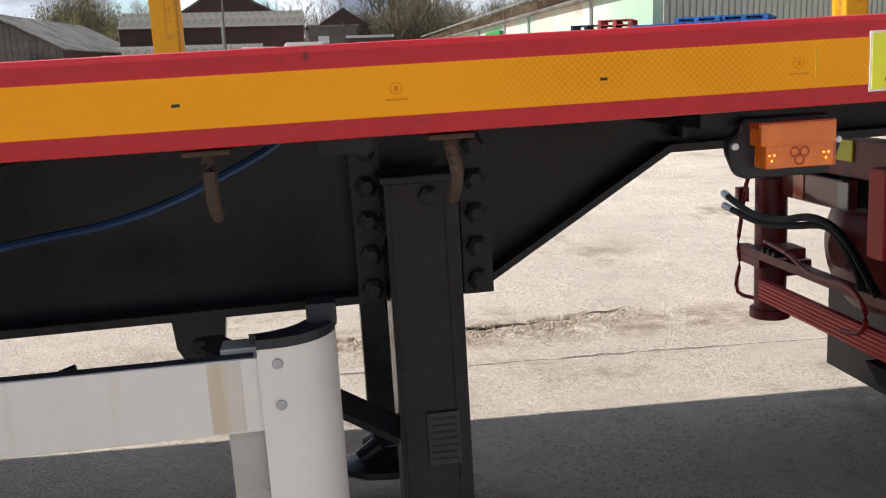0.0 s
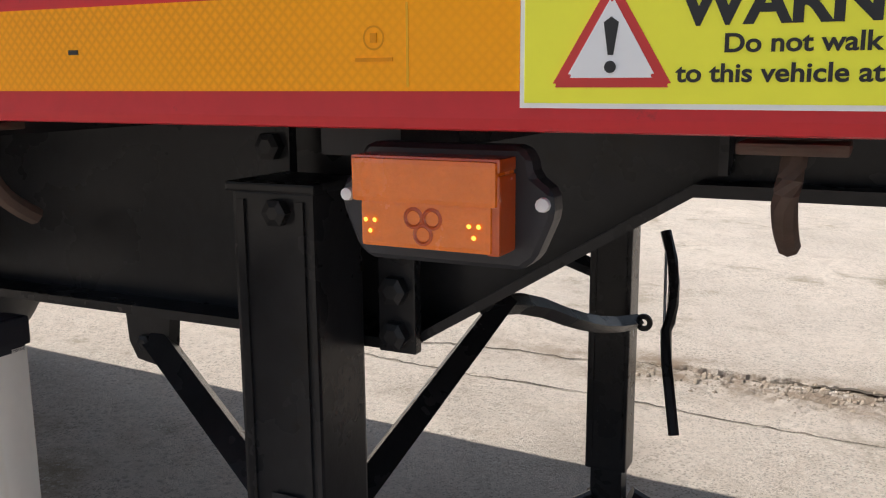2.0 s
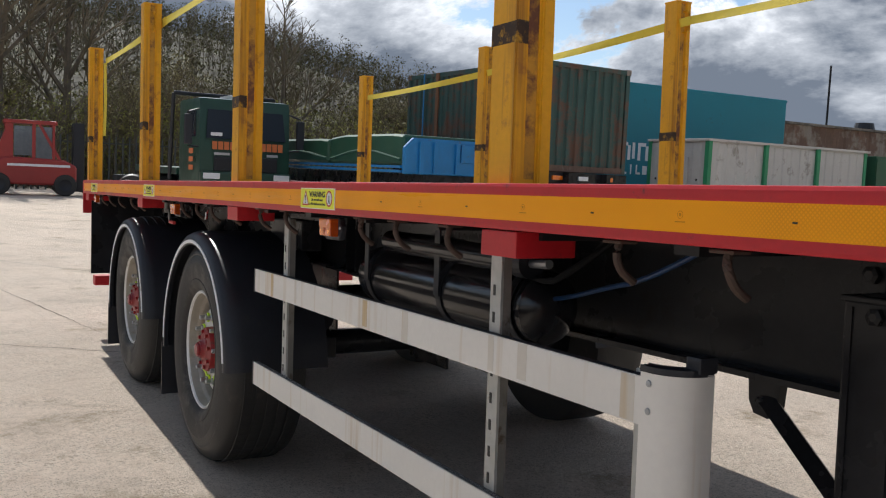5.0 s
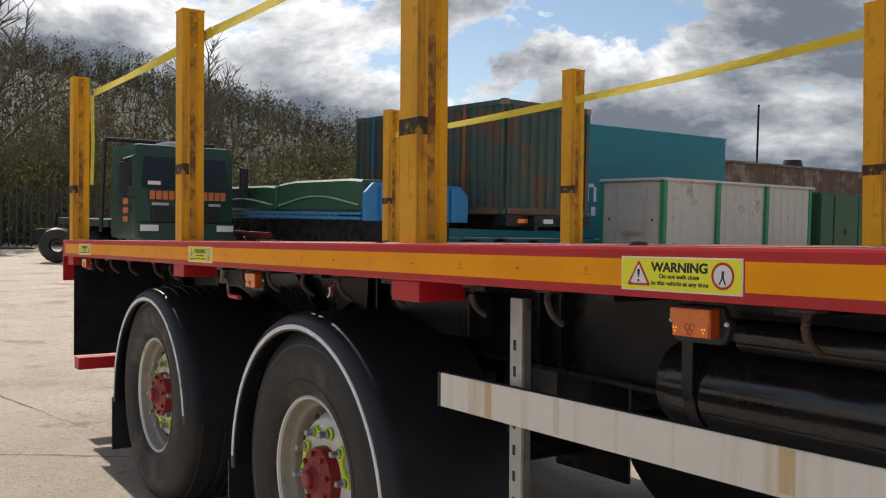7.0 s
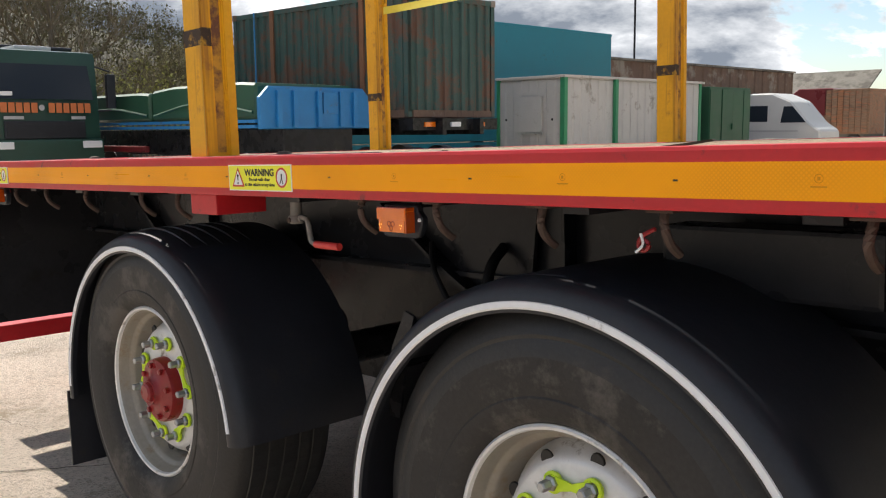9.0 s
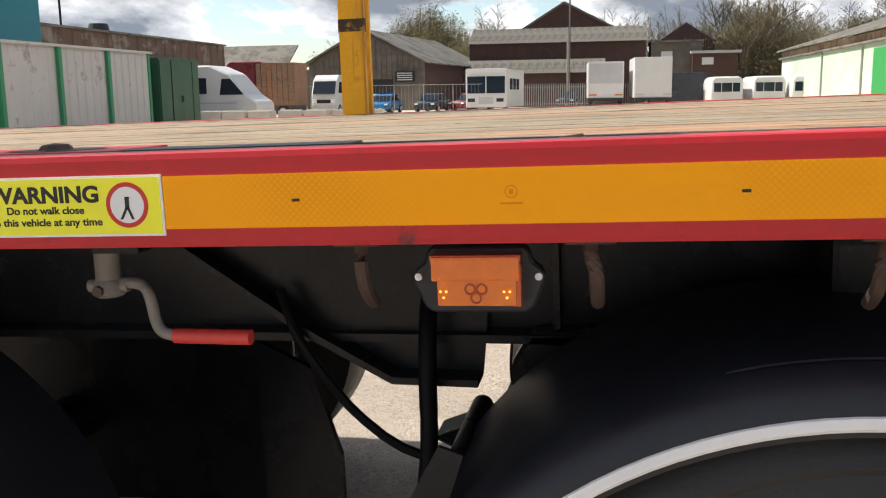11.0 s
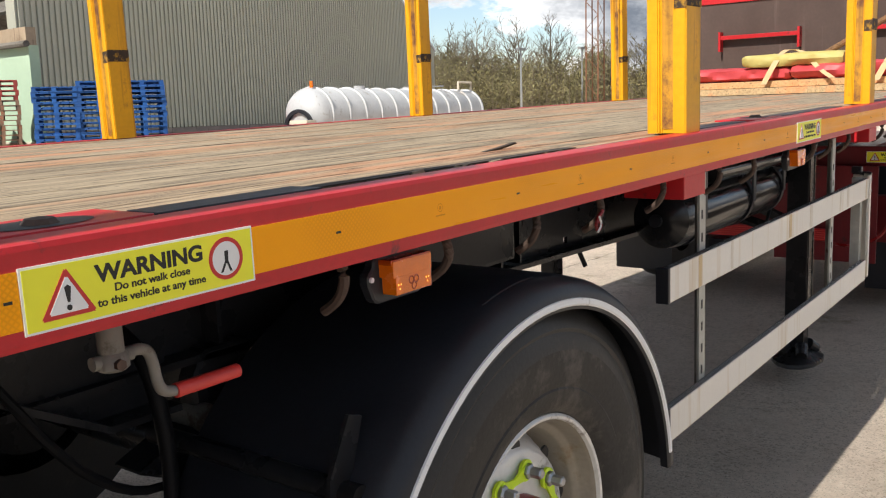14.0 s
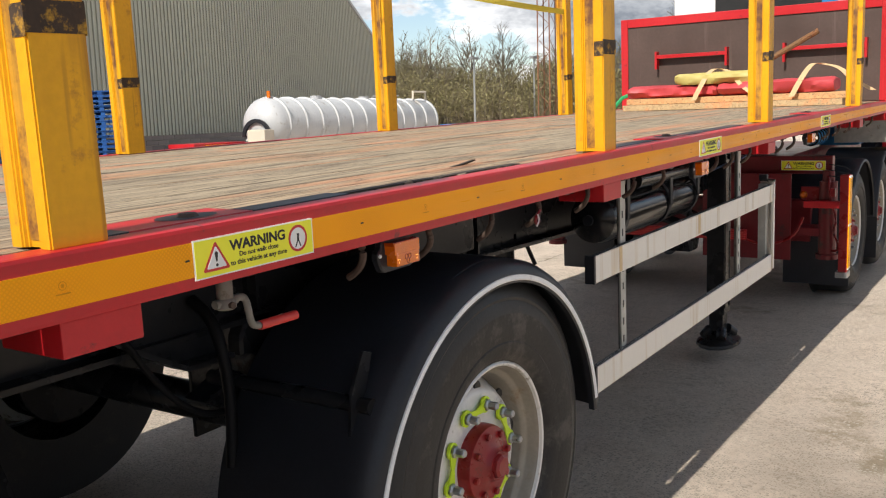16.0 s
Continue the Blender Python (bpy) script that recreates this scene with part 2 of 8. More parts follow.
def wood_material(name, col, dark, scale=1.0):
    col_ = col
    m = bpy.data.materials.new(name)
    m.use_nodes = True
    nt = m.node_tree
    b = nt.nodes["Principled BSDF"]
    co = nt.nodes.new("ShaderNodeTexCoord")
    info = nt.nodes.new("ShaderNodeObjectInfo")
    add = nt.nodes.new("ShaderNodeVectorMath")
    add.operation = "ADD"
    sc = nt.nodes.new("ShaderNodeVectorMath")
    sc.operation = "SCALE"
    sc.inputs[0].default_value = (7.0, 3.0, 5.0)
    nt.links.new(info.outputs["Random"], sc.inputs["Scale"])
    nt.links.new(co.outputs["Object"], add.inputs[0])
    nt.links.new(sc.outputs[0], add.inputs[1])
    mp = nt.nodes.new("ShaderNodeMapping")
    mp.inputs["Scale"].default_value = (1.3 * scale, 26 * scale, 26 * scale)
    nt.links.new(add.outputs[0], mp.inputs["Vector"])
    g = nt.nodes.new("ShaderNodeTexNoise")
    g.inputs["Scale"].default_value, g.inputs["Detail"].default_value, g.inputs["Roughness"].default_value = 2.0, 10.0, 0.78
    nt.links.new(mp.outputs[0], g.inputs["Vector"])
    ramp = nt.nodes.new("ShaderNodeValToRGB")
    ramp.color_ramp.elements[0].position, ramp.color_ramp.elements[0].color = 0.36, (*dark, 1)
    ramp.color_ramp.elements[1].position, ramp.color_ramp.elements[1].color = 0.56, (*col, 1)
    nt.links.new(g.outputs[0], ramp.inputs[0])
    tint = nt.nodes.new("ShaderNodeMixRGB")
    tint.blend_type = "MULTIPLY"
    tr = nt.nodes.new("ShaderNodeValToRGB")
    tr.color_ramp.elements[0].color, tr.color_ramp.elements[1].color = (0.90, 0.89, 0.85, 1), (1.12, 0.82, 0.62, 1)
    tr.color_ramp.elements[0].position = 0.72
    nt.links.new(info.outputs["Random"], tr.inputs[0])
    tint.inputs[0].default_value = 0.9
    nt.links.new(ramp.outputs[0], tint.inputs[1])
    nt.links.new(tr.outputs[0], tint.inputs[2])
    st = nt.nodes.new("ShaderNodeTexNoise")
    st.inputs["Scale"].default_value, st.inputs["Detail"].default_value = 2.2, 6.0
    nt.links.new(co.outputs["Object"], st.inputs["Vector"])
    sr = nt.nodes.new("ShaderNodeMapRange")
    sr.inputs[1].default_value, sr.inputs[2].default_value, sr.inputs[4].default_value = 0.55, 0.75, 0.55
    nt.links.new(st.outputs[0], sr.inputs[0])
    stain = nt.nodes.new("ShaderNodeMixRGB")
    stain.inputs[2].default_value = (*[0.5 * v for v in dark], 1)
    nt.links.new(sr.outputs[0], stain.inputs[0])
    nt.links.new(tint.outputs[0], stain.inputs[1])
    # rusty orange soaking along some boards, short dark splits and flecks
    col = stain.outputs[0]
    for stretch, scale, lo, hi, most, colour in (((0.5, 5.0, 5.0), 1.4, 0.52, 0.64, 0.6, (1.25 * col_[0], 0.66 * col_[1], 0.46 * col_[2])), ((7.0, 75.0, 75.0), 1.0, 0.60, 0.68, 0.85, tuple(0.35 * v for v in dark)), ((30.0, 60.0, 60.0), 1.0, 0.66, 0.72, 0.7, tuple(0.4 * v for v in dark))):
        mp2 = nt.nodes.new("ShaderNodeMapping")
        mp2.inputs["Scale"].default_value = stretch
        nt.links.new(add.outputs[0], mp2.inputs["Vector"])
        n2 = nt.nodes.new("ShaderNodeTexNoise")
        n2.inputs["Scale"].default_value, n2.inputs["Detail"].default_value = scale, 4.0
        nt.links.new(mp2.outputs[0], n2.inputs["Vector"])
        r2 = nt.nodes.new("ShaderNodeMapRange")
        r2.inputs[1].default_value, r2.inputs[2].default_value, r2.inputs[4].default_value = lo, hi, most
        nt.links.new(n2.outputs[0], r2.inputs[0])
        m2 = nt.nodes.new("ShaderNodeMixRGB")
        m2.inputs[2].default_value = (*colour, 1)
        nt.links.new(r2.outputs[0], m2.inputs[0])
        nt.links.new(col, m2.inputs[1])
        col = m2.outputs[0]
    nt.links.new(col, b.inputs["Base Color"])
    b.inputs["Roughness"].default_value = 0.85
    bp = nt.nodes.new("ShaderNodeBump")
    bp.inputs["Strength"].default_value, bp.inputs["Distance"].default_value = 0.6, 0.004
    nt.links.new(g.outputs[0], bp.inputs["Height"])
    nt.links.new(bp.outputs[0], b.inputs["Normal"])
    return m


M = {
    "concrete": concrete_material(),
    "red": mat("red_paint", (0.50, 0.016, 0.022), 0.40, 0, 0.12, 3, 70, 0.02, (0.10, 0.025, 0.025), 0.08, 15, spec=0.42),
    "tape": tape_material(),
    "tape_dark": mat("faded_tape_print", (0.70, 0.26, 0.003), 0.5, 0, 0.2, 9, 60, 0.0, spec=0.2),
    "black": mat("black_chassis_paint", (0.020, 0.0205, 0.023), 0.27, 0, 0.3, 4, 50, 0.03, (0.015, 0.013, 0.011), 0.15, 3, spec=0.2),
    "dull_black": mat("black_plastic", (0.021, 0.0225, 0.028), 0.42, 0, 0.2, 6, 90, 0.03, (0.03, 0.028, 0.026), 0.06, 6, spec=0.4),
    "tank_black": mat("glossy_tank_paint", (0.018, 0.018, 0.020), 0.16, 0, 0.3, 4, 60, 0.01, (0.03, 0.027, 0.024), 0.12, 9, spec=0.5),
    # dark splinter wood, also the colour of the shade drawn along the board edge
    "splinter": mat("wet_splinter_and_edge_shade", (0.050, 0.038, 0.028), 0.85, 0, 0.3, 20, 80, 0.05),
    "rubber": mat("tyre_rubber", (0.024, 0.0235, 0.023), 0.55, 0, 0.3, 6, 120, 0.05, (0.036, 0.031, 0.027), 0.25, 9),
    "sidewall": mat("dusty_sidewall", (0.034, 0.032, 0.030), 0.6, 0, 0.3, 5, 90, 0.05, (0.085, 0.077, 0.068), 0.42, 4, spec=0.3),
    "rim_dust": mat("dusty_rim_paint", (0.30, 0.27, 0.225), 0.42, 0.25, 0.16, 6, 60, 0.03, (0.24, 0.18, 0.12), 0.3, 9),
    "white": mat("white_line", (0.86, 0.86, 0.86), 0.5, 0, 0.05, 6, 60, 0.0, (0.3, 0.28, 0.25), 0.05, 14),
    "steel": mat("silver_wheel_paint", (0.74, 0.735, 0.725), 0.36, 0.2, 0.10, 5, 60, 0.03, (0.22, 0.18, 0.14), 0.15, 8),
    "nut": mat("zinc_nut", (0.42, 0.43, 0.44), 0.35, 0.8, 0.15, 20, 90, 0.02),
    "lime": mat("fluorescent_plastic", (0.62, 0.85, 0.02), 0.45, 0, 0.06, 9, 60, 0.0),
    "hub": mat("red_hub_paint", (0.26, 0.012, 0.014), 0.30, 0, 0.15, 12, 60, 0.03, (0.12, 0.03, 0.02), 0.12, 14),
    "alu": mat("aluminium_rail", (0.80, 0.77, 0.71), 0.45, 0.12, 0.05, 3, 60, 0.01, streak=(0.62, 0.52, 0.38), streak_amount=0.42),
    "rust_run": mat("rusty_run", (0.70, 0.65, 0.56), 0.55, 0.1, 0.06, 3, 60, 0.0, streak=(0.60, 0.43, 0.20), streak_amount=0.75),
    "galv": mat("galvanised_steel", (0.50, 0.50, 0.47), 0.55, 0.5, 0.18, 20, 80, 0.03, (0.25, 0.2, 0.14), 0.12, 12),
    "post": mat("yellow_post_paint", (0.78, 0.385, 0.008), 0.48, 0, 0.13, 3, 60, 0.03, (0.36, 0.14, 0.03), 0.28, 5, streak=(0.24, 0.09, 0.022), streak_amount=0.54, spec=0.35),
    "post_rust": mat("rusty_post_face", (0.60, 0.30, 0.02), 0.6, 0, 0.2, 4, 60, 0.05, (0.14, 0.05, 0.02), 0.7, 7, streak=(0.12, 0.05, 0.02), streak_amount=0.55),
    "burnt": mat("burnt_paint", (0.05, 0.03, 0.018), 0.8, 0, 0.4, 18, 60, 0.05, (0.45, 0.24, 0.02), 0.55, 22),
    "rust": mat("rusty_rod", (0.085, 0.055, 0.042), 0.7, 0.2, 0.3, 20, 90, 0.06),
    "amber": mat("amber_lens", (0.76, 0.165, 0.003), 0.22, 0, 0.08, 30, 260, 0.05, coat=0.6),
    "amber_dark": mat("amber_lens_rim", (0.48, 0.07, 0.004), 0.2, 0, 0.08, 30, 200, 0.02, coat=0.6),
    "glow": mat("lamp_filament", (0.9, 0.4, 0.03), 0.3, 0, 0.02, 9, 60, 0.0, emit=((1.0, 0.42, 0.04), 1.6)),
    "sign_yellow": mat("sign_yellow", (0.90, 0.88, 0.035), 0.4, 0, 0.03, 4, 60, 0.0),
    "sign_white": mat("sign_white", (0.80, 0.80, 0.80), 0.42, 0, 0.03, 4, 60, 0.0),
    "ink": mat("sign_black", (0.012, 0.012, 0.012), 0.5, 0, 0.1, 9, 60, 0.0),
    "sign_red": mat("sign_red", (0.55, 0.03, 0.025), 0.45, 0, 0.05, 9, 60, 0.0),
    "grip": mat("red_grip", (0.62, 0.05, 0.04), 0.4, 0, 0.08, 9, 60, 0.0),
    "plank": wood_material("weathered_deck_timber", (0.43, 0.348, 0.245), (0.105, 0.080, 0.056)),
    "old_pole": wood_material("old_brown_pole", (0.20, 0.135, 0.07), (0.09, 0.06, 0.035)),
    "timber": wood_material("new_timber", (0.62, 0.45, 0.26), (0.42, 0.28, 0.15)),
    "board": mat("brown_phenolic_board", (0.082, 0.052, 0.043), 0.5, 0, 0.2, 2, 40, 0.02, streak=(0.14, 0.10, 0.085), streak_amount=0.25),
    "strap": mat("yellow_webbing", (0.75, 0.60, 0.06), 0.7, 0, 0.08, 9, 200, 0.05),
    "tarp_red": mat("red_tarpaulin", (0.55, 0.06, 0.07), 0.5, 0, 0.15, 5, 40, 0.05),
    "tarp_yellow": mat("dusty_yellow_tarpaulin", (0.50, 0.42, 0.13), 0.6, 0, 0.15, 5, 40, 0.05),
    "buff": mat("buff_webbing", (0.60, 0.41, 0.22), 0.75, 0, 0.1, 9, 120, 0.04),
    "blue": mat("blue_paint", (0.02, 0.20, 0.48), 0.4, 0, 0.12, 3, 50, 0.02, (0.1, 0.1, 0.1), 0.06, 4),
    "air_blue": mat("blue_nylon_line", (0.007, 0.035, 0.11), 0.4, 0, 0.1, 9, 60, 0.0),
    "cast": mat("dirty_cast_steel", (0.22, 0.205, 0.18), 0.65, 0.2, 0.25, 20, 80, 0.04, (0.10, 0.075, 0.05), 0.3, 16),
    "hose": mat("black_hose", (0.005, 0.005, 0.006), 0.6, 0, 0.1, 9, 60, 0.0, spec=0.2),
    "chrome": mat("bright_steel", (0.6, 0.6, 0.6), 0.2, 0.9, 0.1, 9, 60, 0.0),
}

# ---- mesh helpers ----


def box(x0, x1, y0, y1, z0, z1, bevel=0.0, bm=None):
    b = bmesh.new()
    bmesh.ops.create_cube(b, size=1.0, matrix=Matrix.Translation(((x0 + x1) / 2, (y0 + y1) / 2, (z0 + z1) / 2)) @ Matrix.Diagonal((abs(x1 - x0), abs(y1 - y0), abs(z1 - z0), 1)))
    if bevel:
        bmesh.ops.bevel(b, geom=b.edges[:], offset=bevel, segments=2, affect="EDGES", profile=0.7)
    return merge(bm, b)


def merge(bm, other):
    if bm is None:
        return other
    me = bpy.data.meshes.new("tmp")
    other.to_mesh(me)
    other.free()
    bm.from_mesh(me)
    bpy.data.meshes.remove(me)
    return bm


def rod(p0, p1, r0, r1=None, seg=12, bm=None, caps=True):
    p0, p1 = Vector(p0), Vector(p1)
    d = p1 - p0
    b = bmesh.new()
    q = d.to_track_quat("Z", "Y").to_matrix().to_4x4()
    bmesh.ops.create_cone(b, cap_ends=caps, segments=seg, radius1=r0, radius2=r0 if r1 is None else r1, depth=d.length, matrix=Matrix.Translation((p0 + p1) / 2) @ q)
    return merge(bm, b)


def pipe(pts, r, seg=8, bm=None, smooth=0):
    """A round bar or hose along a line of points, its corners rounded."""
    pts = [Vector(p) for p in pts]
    for _ in range(smooth):
        out = [pts[0]]
        for a, c in zip(pts, pts[1:]):
            out += [a.lerp(c, 0.25), a.lerp(c, 0.75)]
        pts = out + [pts[-1]]
    b = bmesh.new()
    rings = []
    side = Vector((0, 0, 1))
    for i, p in enumerate(pts):
        d = (pts[min(i + 1, len(pts) - 1)] - pts[max(i - 1, 0)]).normalized()
        u = d.cross(side)
        if u.length < 0.05:
            u = d.cross(Vector((0, 1, 0.1)))
        u.normalize()
        v = d.cross(u)
        rings.append([b.verts.new(p + r * (math.cos(k * math.tau / seg) * u + math.sin(k * math.tau / seg) * v)) for k in range(seg)])
    for a, c in zip(rings, rings[1:]):
        for k in range(seg):
            b.faces.new((a[k], a[(k + 1) % seg], c[(k + 1) % seg], c[k]))
    b.faces.new(rings[0][::-1])
    b.faces.new(rings[-1])
    return merge(bm, b)


def slab(points, y0, y1, bm=None, bevel=0.0):
    """A plate with its outline in x and z, from y0 to y1."""
    b = bmesh.new()
    f = b.faces.new([b.verts.new((x, y0, z)) for x, z in points])
    ext = bmesh.ops.extrude_face_region(b, geom=[f])
    bmesh.ops.translate(b, verts=[v for v in ext["geom"] if isinstance(v, bmesh.types.BMVert)], vec=(0, y1 - y0, 0))
    bmesh.ops.recalc_face_normals(b, faces=b.faces[:])
    if bevel:
        bmesh.ops.bevel(b, geom=b.edges[:], offset=bevel, segments=1, affect="EDGES")
    return merge(bm, b)


def turned(profile, centre, seg=48, bm=None, axis="y", a0=0.0, a1=math.tau):
    """A turned shape: (radius, distance along the axle) pairs, spun round the axle."""
    b = bmesh.new()
    full = abs(a1 - a0 - math.tau) < 1e-6
    n = seg if full else seg + 1
    cx, cy, cz = centre
    rings = []
    for k in range(n):
        a = a0 + (a1 - a0) * k / seg
        ring = []
        for r, h in profile:
            if axis == "y":
                ring.append(b.verts.new((cx + r * math.cos(a), cy + h, cz + r * math.sin(a))))
            elif axis == "z":
                ring.append(b.verts.new((cx + r * math.cos(a), cy + r * math.sin(a), cz + h)))
            else:
                ring.append(b.verts.new((cx + h, cy + r * math.cos(a), cz + r * math.sin(a))))
        rings.append(ring)
    for k in range(seg):
        p, q = rings[k], rings[(k + 1) % n]
        for i in range(len(profile) - 1):
            b.faces.new((p[i], p[i + 1], q[i + 1], q[i]))
    bmesh.ops.remove_doubles(b, verts=b.verts[:], dist=1e-5)
    bmesh.ops.recalc_face_normals(b, faces=b.faces[:])
    return merge(bm, b)


def part(name, bm, material, parent=None, label="", smooth=False):
    me = bpy.data.meshes.new(name)
    bm.to_mesh(me)
    bm.free()
    me.materials.append(material)
    if smooth:
        me.shade_smooth()
        me.set_sharp_from_angle(angle=radians(38))
    ob = new(name, me)
    ob.parent = parent
    if label:
        ob["label"] = label
    return ob


def empty(name, label, category, group="", m=None):
    ob = new(name)
    if m is not None:
        ob.matrix_basis = m
    return tagged(ob, label, category, group)


def letters(text, size, bm=None, m=None, depth=0.0006, width=None):
    """Lettering in the built-in font, standing in the x-z plane and read from -y; the middle of its line at the origin of m."""
    cu = bpy.data.curves.new("text", "FONT")
    cu.body, cu.size, cu.extrude, cu.align_x, cu.align_y = text, size, depth / 2, "CENTER", "CENTER"
    cu.offset = size * (0.034 if size > 0.018 else 0.022)
    ob = bpy.data.objects.new("text", cu)
    scene.collection.objects.link(ob)
    bpy.context.view_layer.update()
    me = bpy.data.meshes.new_from_object(ob.evaluated_get(bpy.context.evaluated_depsgraph_get()))
    b = bmesh.new()
    b.from_mesh(me)
    bpy.data.objects.remove(ob)
    bpy.data.meshes.remove(me)
    k = 1.0
    if width:
        xs = [v.co.x for v in b.verts]
        k = width / (max(xs) - min(xs))
    bmesh.ops.transform(b, matrix=(m or Matrix()) @ Matrix.Rotation(radians(90), 4, "X") @ Matrix.Diagonal((k, 1, 1, 1)), verts=b.verts[:])
    return merge(bm, b)


# ---- ground ----
LEAN = Matrix.Rotation(radians(-1.6), 4, "Y")   # the coupled trailer stands with its front end higher


def steps(stretches):
    """Coordinates along one axis, with a spacing for each stretch."""
    out = []
    for lo, hi, gap in stretches:
        k = max(1, int(round((hi - lo) / gap)))
        out += [lo + (hi - lo) * i / k for i in range(k)]
    return out + [stretches[-1][1]]


def joint_line(x):
    return 3.86 + 0.13 * (x - 4.9) + 0.10 * noise.noise((x * 0.8, 3.3, 0)) + 0.04 * noise.noise((x * 5, 1.1, 4))


def ground_height(x, y):
    z = 0.003 * noise.noise((x * 0.7, y * 0.7, 0)) + 0.003 * noise.noise((x * 4, y * 4, 5)) - 0.004
    if 2.5 < y < 5.5 and 1.5 < x < 9.5:
        d = y - joint_line(x)
        gate = max(0.0, min(1.0, 1.5 * noise.noise((x * 1.1, 7.7, 0)) + 0.75))
        # broken joint: a ragged pit below the lip, spalled and sunken surface in front of it
        along = max(0.0, min(1.0, (x - 3.9) / 0.5)) * max(0.0, min(1.0, (5.95 - x) / 0.35))
        jag = 0.022 * noise.noise((x * 19, 5.5, 2)) + 0.012 * noise.noise((x * 47, 8.5, 3))
        z -= 0.045 * gate * along * math.exp(-((d - jag + 0.012) / (0.016 + 0.012 * max(0.0, noise.noise((x * 6, 1.2, 9))))) ** 2)
        front = max(0.0, min(1.0, -(d - jag) / 0.03)) * math.exp(-((d + 0.05) / 0.34) ** 2)
        z -= 0.016 * along * front
        spall = along * math.exp(-((d + 0.25) / 0.24) ** 2)
        z += 0.016 * spall * noise.noise((x * 9, y * 13, 3)) + 0.012 * spall * noise.noise((x * 27, y * 31, 9))
        d2 = y - 3.20 - 0.02 * noise.noise((x * 3, 9.1, 4))
        z -= 0.010 * math.exp(-(d2 / 0.015) ** 2) * max(0.0, min(1.0, 0.6 + 1.4 * noise.noise((x * 1.7, 2.7, 8))))
    return z


def build_ground():
    xs = steps(((-900, -60, 420), (-60, -12, 6), (-12, -4, 0.5), (-4, 2.5, 0.16), (2.5, 3.9, 0.05), (3.9, 6.2, 0.018), (6.2, 8, 0.05), (8, 12, 0.25), (12, 60, 4), (60, 900, 420)))
    ys = steps(((-900, -60, 420), (-60, -10, 5), (-10, -2, 0.5), (-2, 2.4, 0.14), (2.4, 3.2, 0.04), (3.2, 4.2, 0.012), (4.2, 4.5, 0.03), (4.5, 8, 0.12), (8, 60, 2), (60, 900, 420)))
    verts = [(x, y, ground_height(x, y)) for x in xs for y in ys]
    w = len(ys)
    faces = [(i * w + j, (i + 1) * w + j, (i + 1) * w + j + 1, i * w + j + 1) for i in range(len(xs) - 1) for j in range(w - 1)]
    me = bpy.data.meshes.new("ground")
    me.from_pydata(verts, [], faces)
    me.materials.append(M["concrete"])
    tagged(new("ground", me), "pale worn concrete yard with exposed pebbles", "ground", kind="structure")
    # broken edges between the slabs, and joints
    random.seed(5)

    def crack(p, q, wide, wander, label):
        p, q = Vector(p), Vector(q)
        k = max(6, int((q - p).length / 0.045))
        nrm = (q - p).cross(Vector((0, 0, 1))).normalized()
        c = bmesh.new()
        last = None
        for i in range(k + 1):
            t = i / k
            off = wander * noise.noise((p.x + t * 9, p.y * 3, 2.2)) + 0.35 * wander * random.uniform(-1, 1)
            w = wide * (0.25 + abs(noise.noise((t * 14, p.x, 8)))) * min(1, 6 * t, 6 * (1 - t)) + 0.001
            m = p.lerp(q, t) + nrm * off
            pair = (c.verts.new(m - nrm * w + Vector((0, 0, ground_height(m.x, m.y) + 0.004))), c.verts.new(m + nrm * w + Vector((0, 0, ground_height(m.x, m.y) + 0.004))))
            if last:
                c.faces.new((last[0], pair[0], pair[1], last[1]))
            last = pair
        return tagged(part("crack", c, MCRACK), label, "crack", kind="structure")

    # dark ribbon for the open joint's dirt and inner shade, darkest where broken widest
    c = bmesh.new()
    last = None
    for i in range(211):
        x = 3.95 + i * 0.0095
        y = joint_line(x) - 0.004
        y += 0.022 * noise.noise((x * 19, 5.5, 2)) + 0.012 * noise.noise((x * 47, 8.5, 3)) - 0.008
        w = 0.002 + (0.008 + 0.026 * max(0.0, noise.noise((x * 3.1, 4.4, 1)) + 0.15)) * min(1, i / 30, (210 - i) / 25)
        z = ground_height(x, y) + 0.010
        pair = (c.verts.new((x, y - w, z)), c.verts.new((x, y + w * 0.8, z)))
        if last:
            c.faces.new((last[0], pair[0], pair[1], last[1]))
        last = pair
    tagged(part("crack", c, MCRACK), "broken dark joint between the concrete slabs", "crack", kind="structure")
    crack((2.0, 3.20, 0), (8.5, 3.20, 0), 0.006, 0.02, "thin worn joint between the concrete slabs")
    crack((2.4, 3.45, 0), (4.05, 3.72, 0), 0.012, 0.05, "thin crack in the concrete")
    crack((-3.2, -2.2, 0), (-1.4, 0.5, 0), 0.007, 0.02, "thin crack in the concrete")
    crack((-9, -1.2, 0), (-2.2, 0.2, 0), 0.008, 0.03, "thin joint in the concrete")
    crack((-12, -3, 0), (-5, 1.9, 0), 0.01, 0.03, "thin joint in the concrete")


MCRACK = mat("crack_dirt_and_shade", (0.10, 0.075, 0.05), 0.95, 0, 0.4, 9, 40, 0.1)
build_ground()


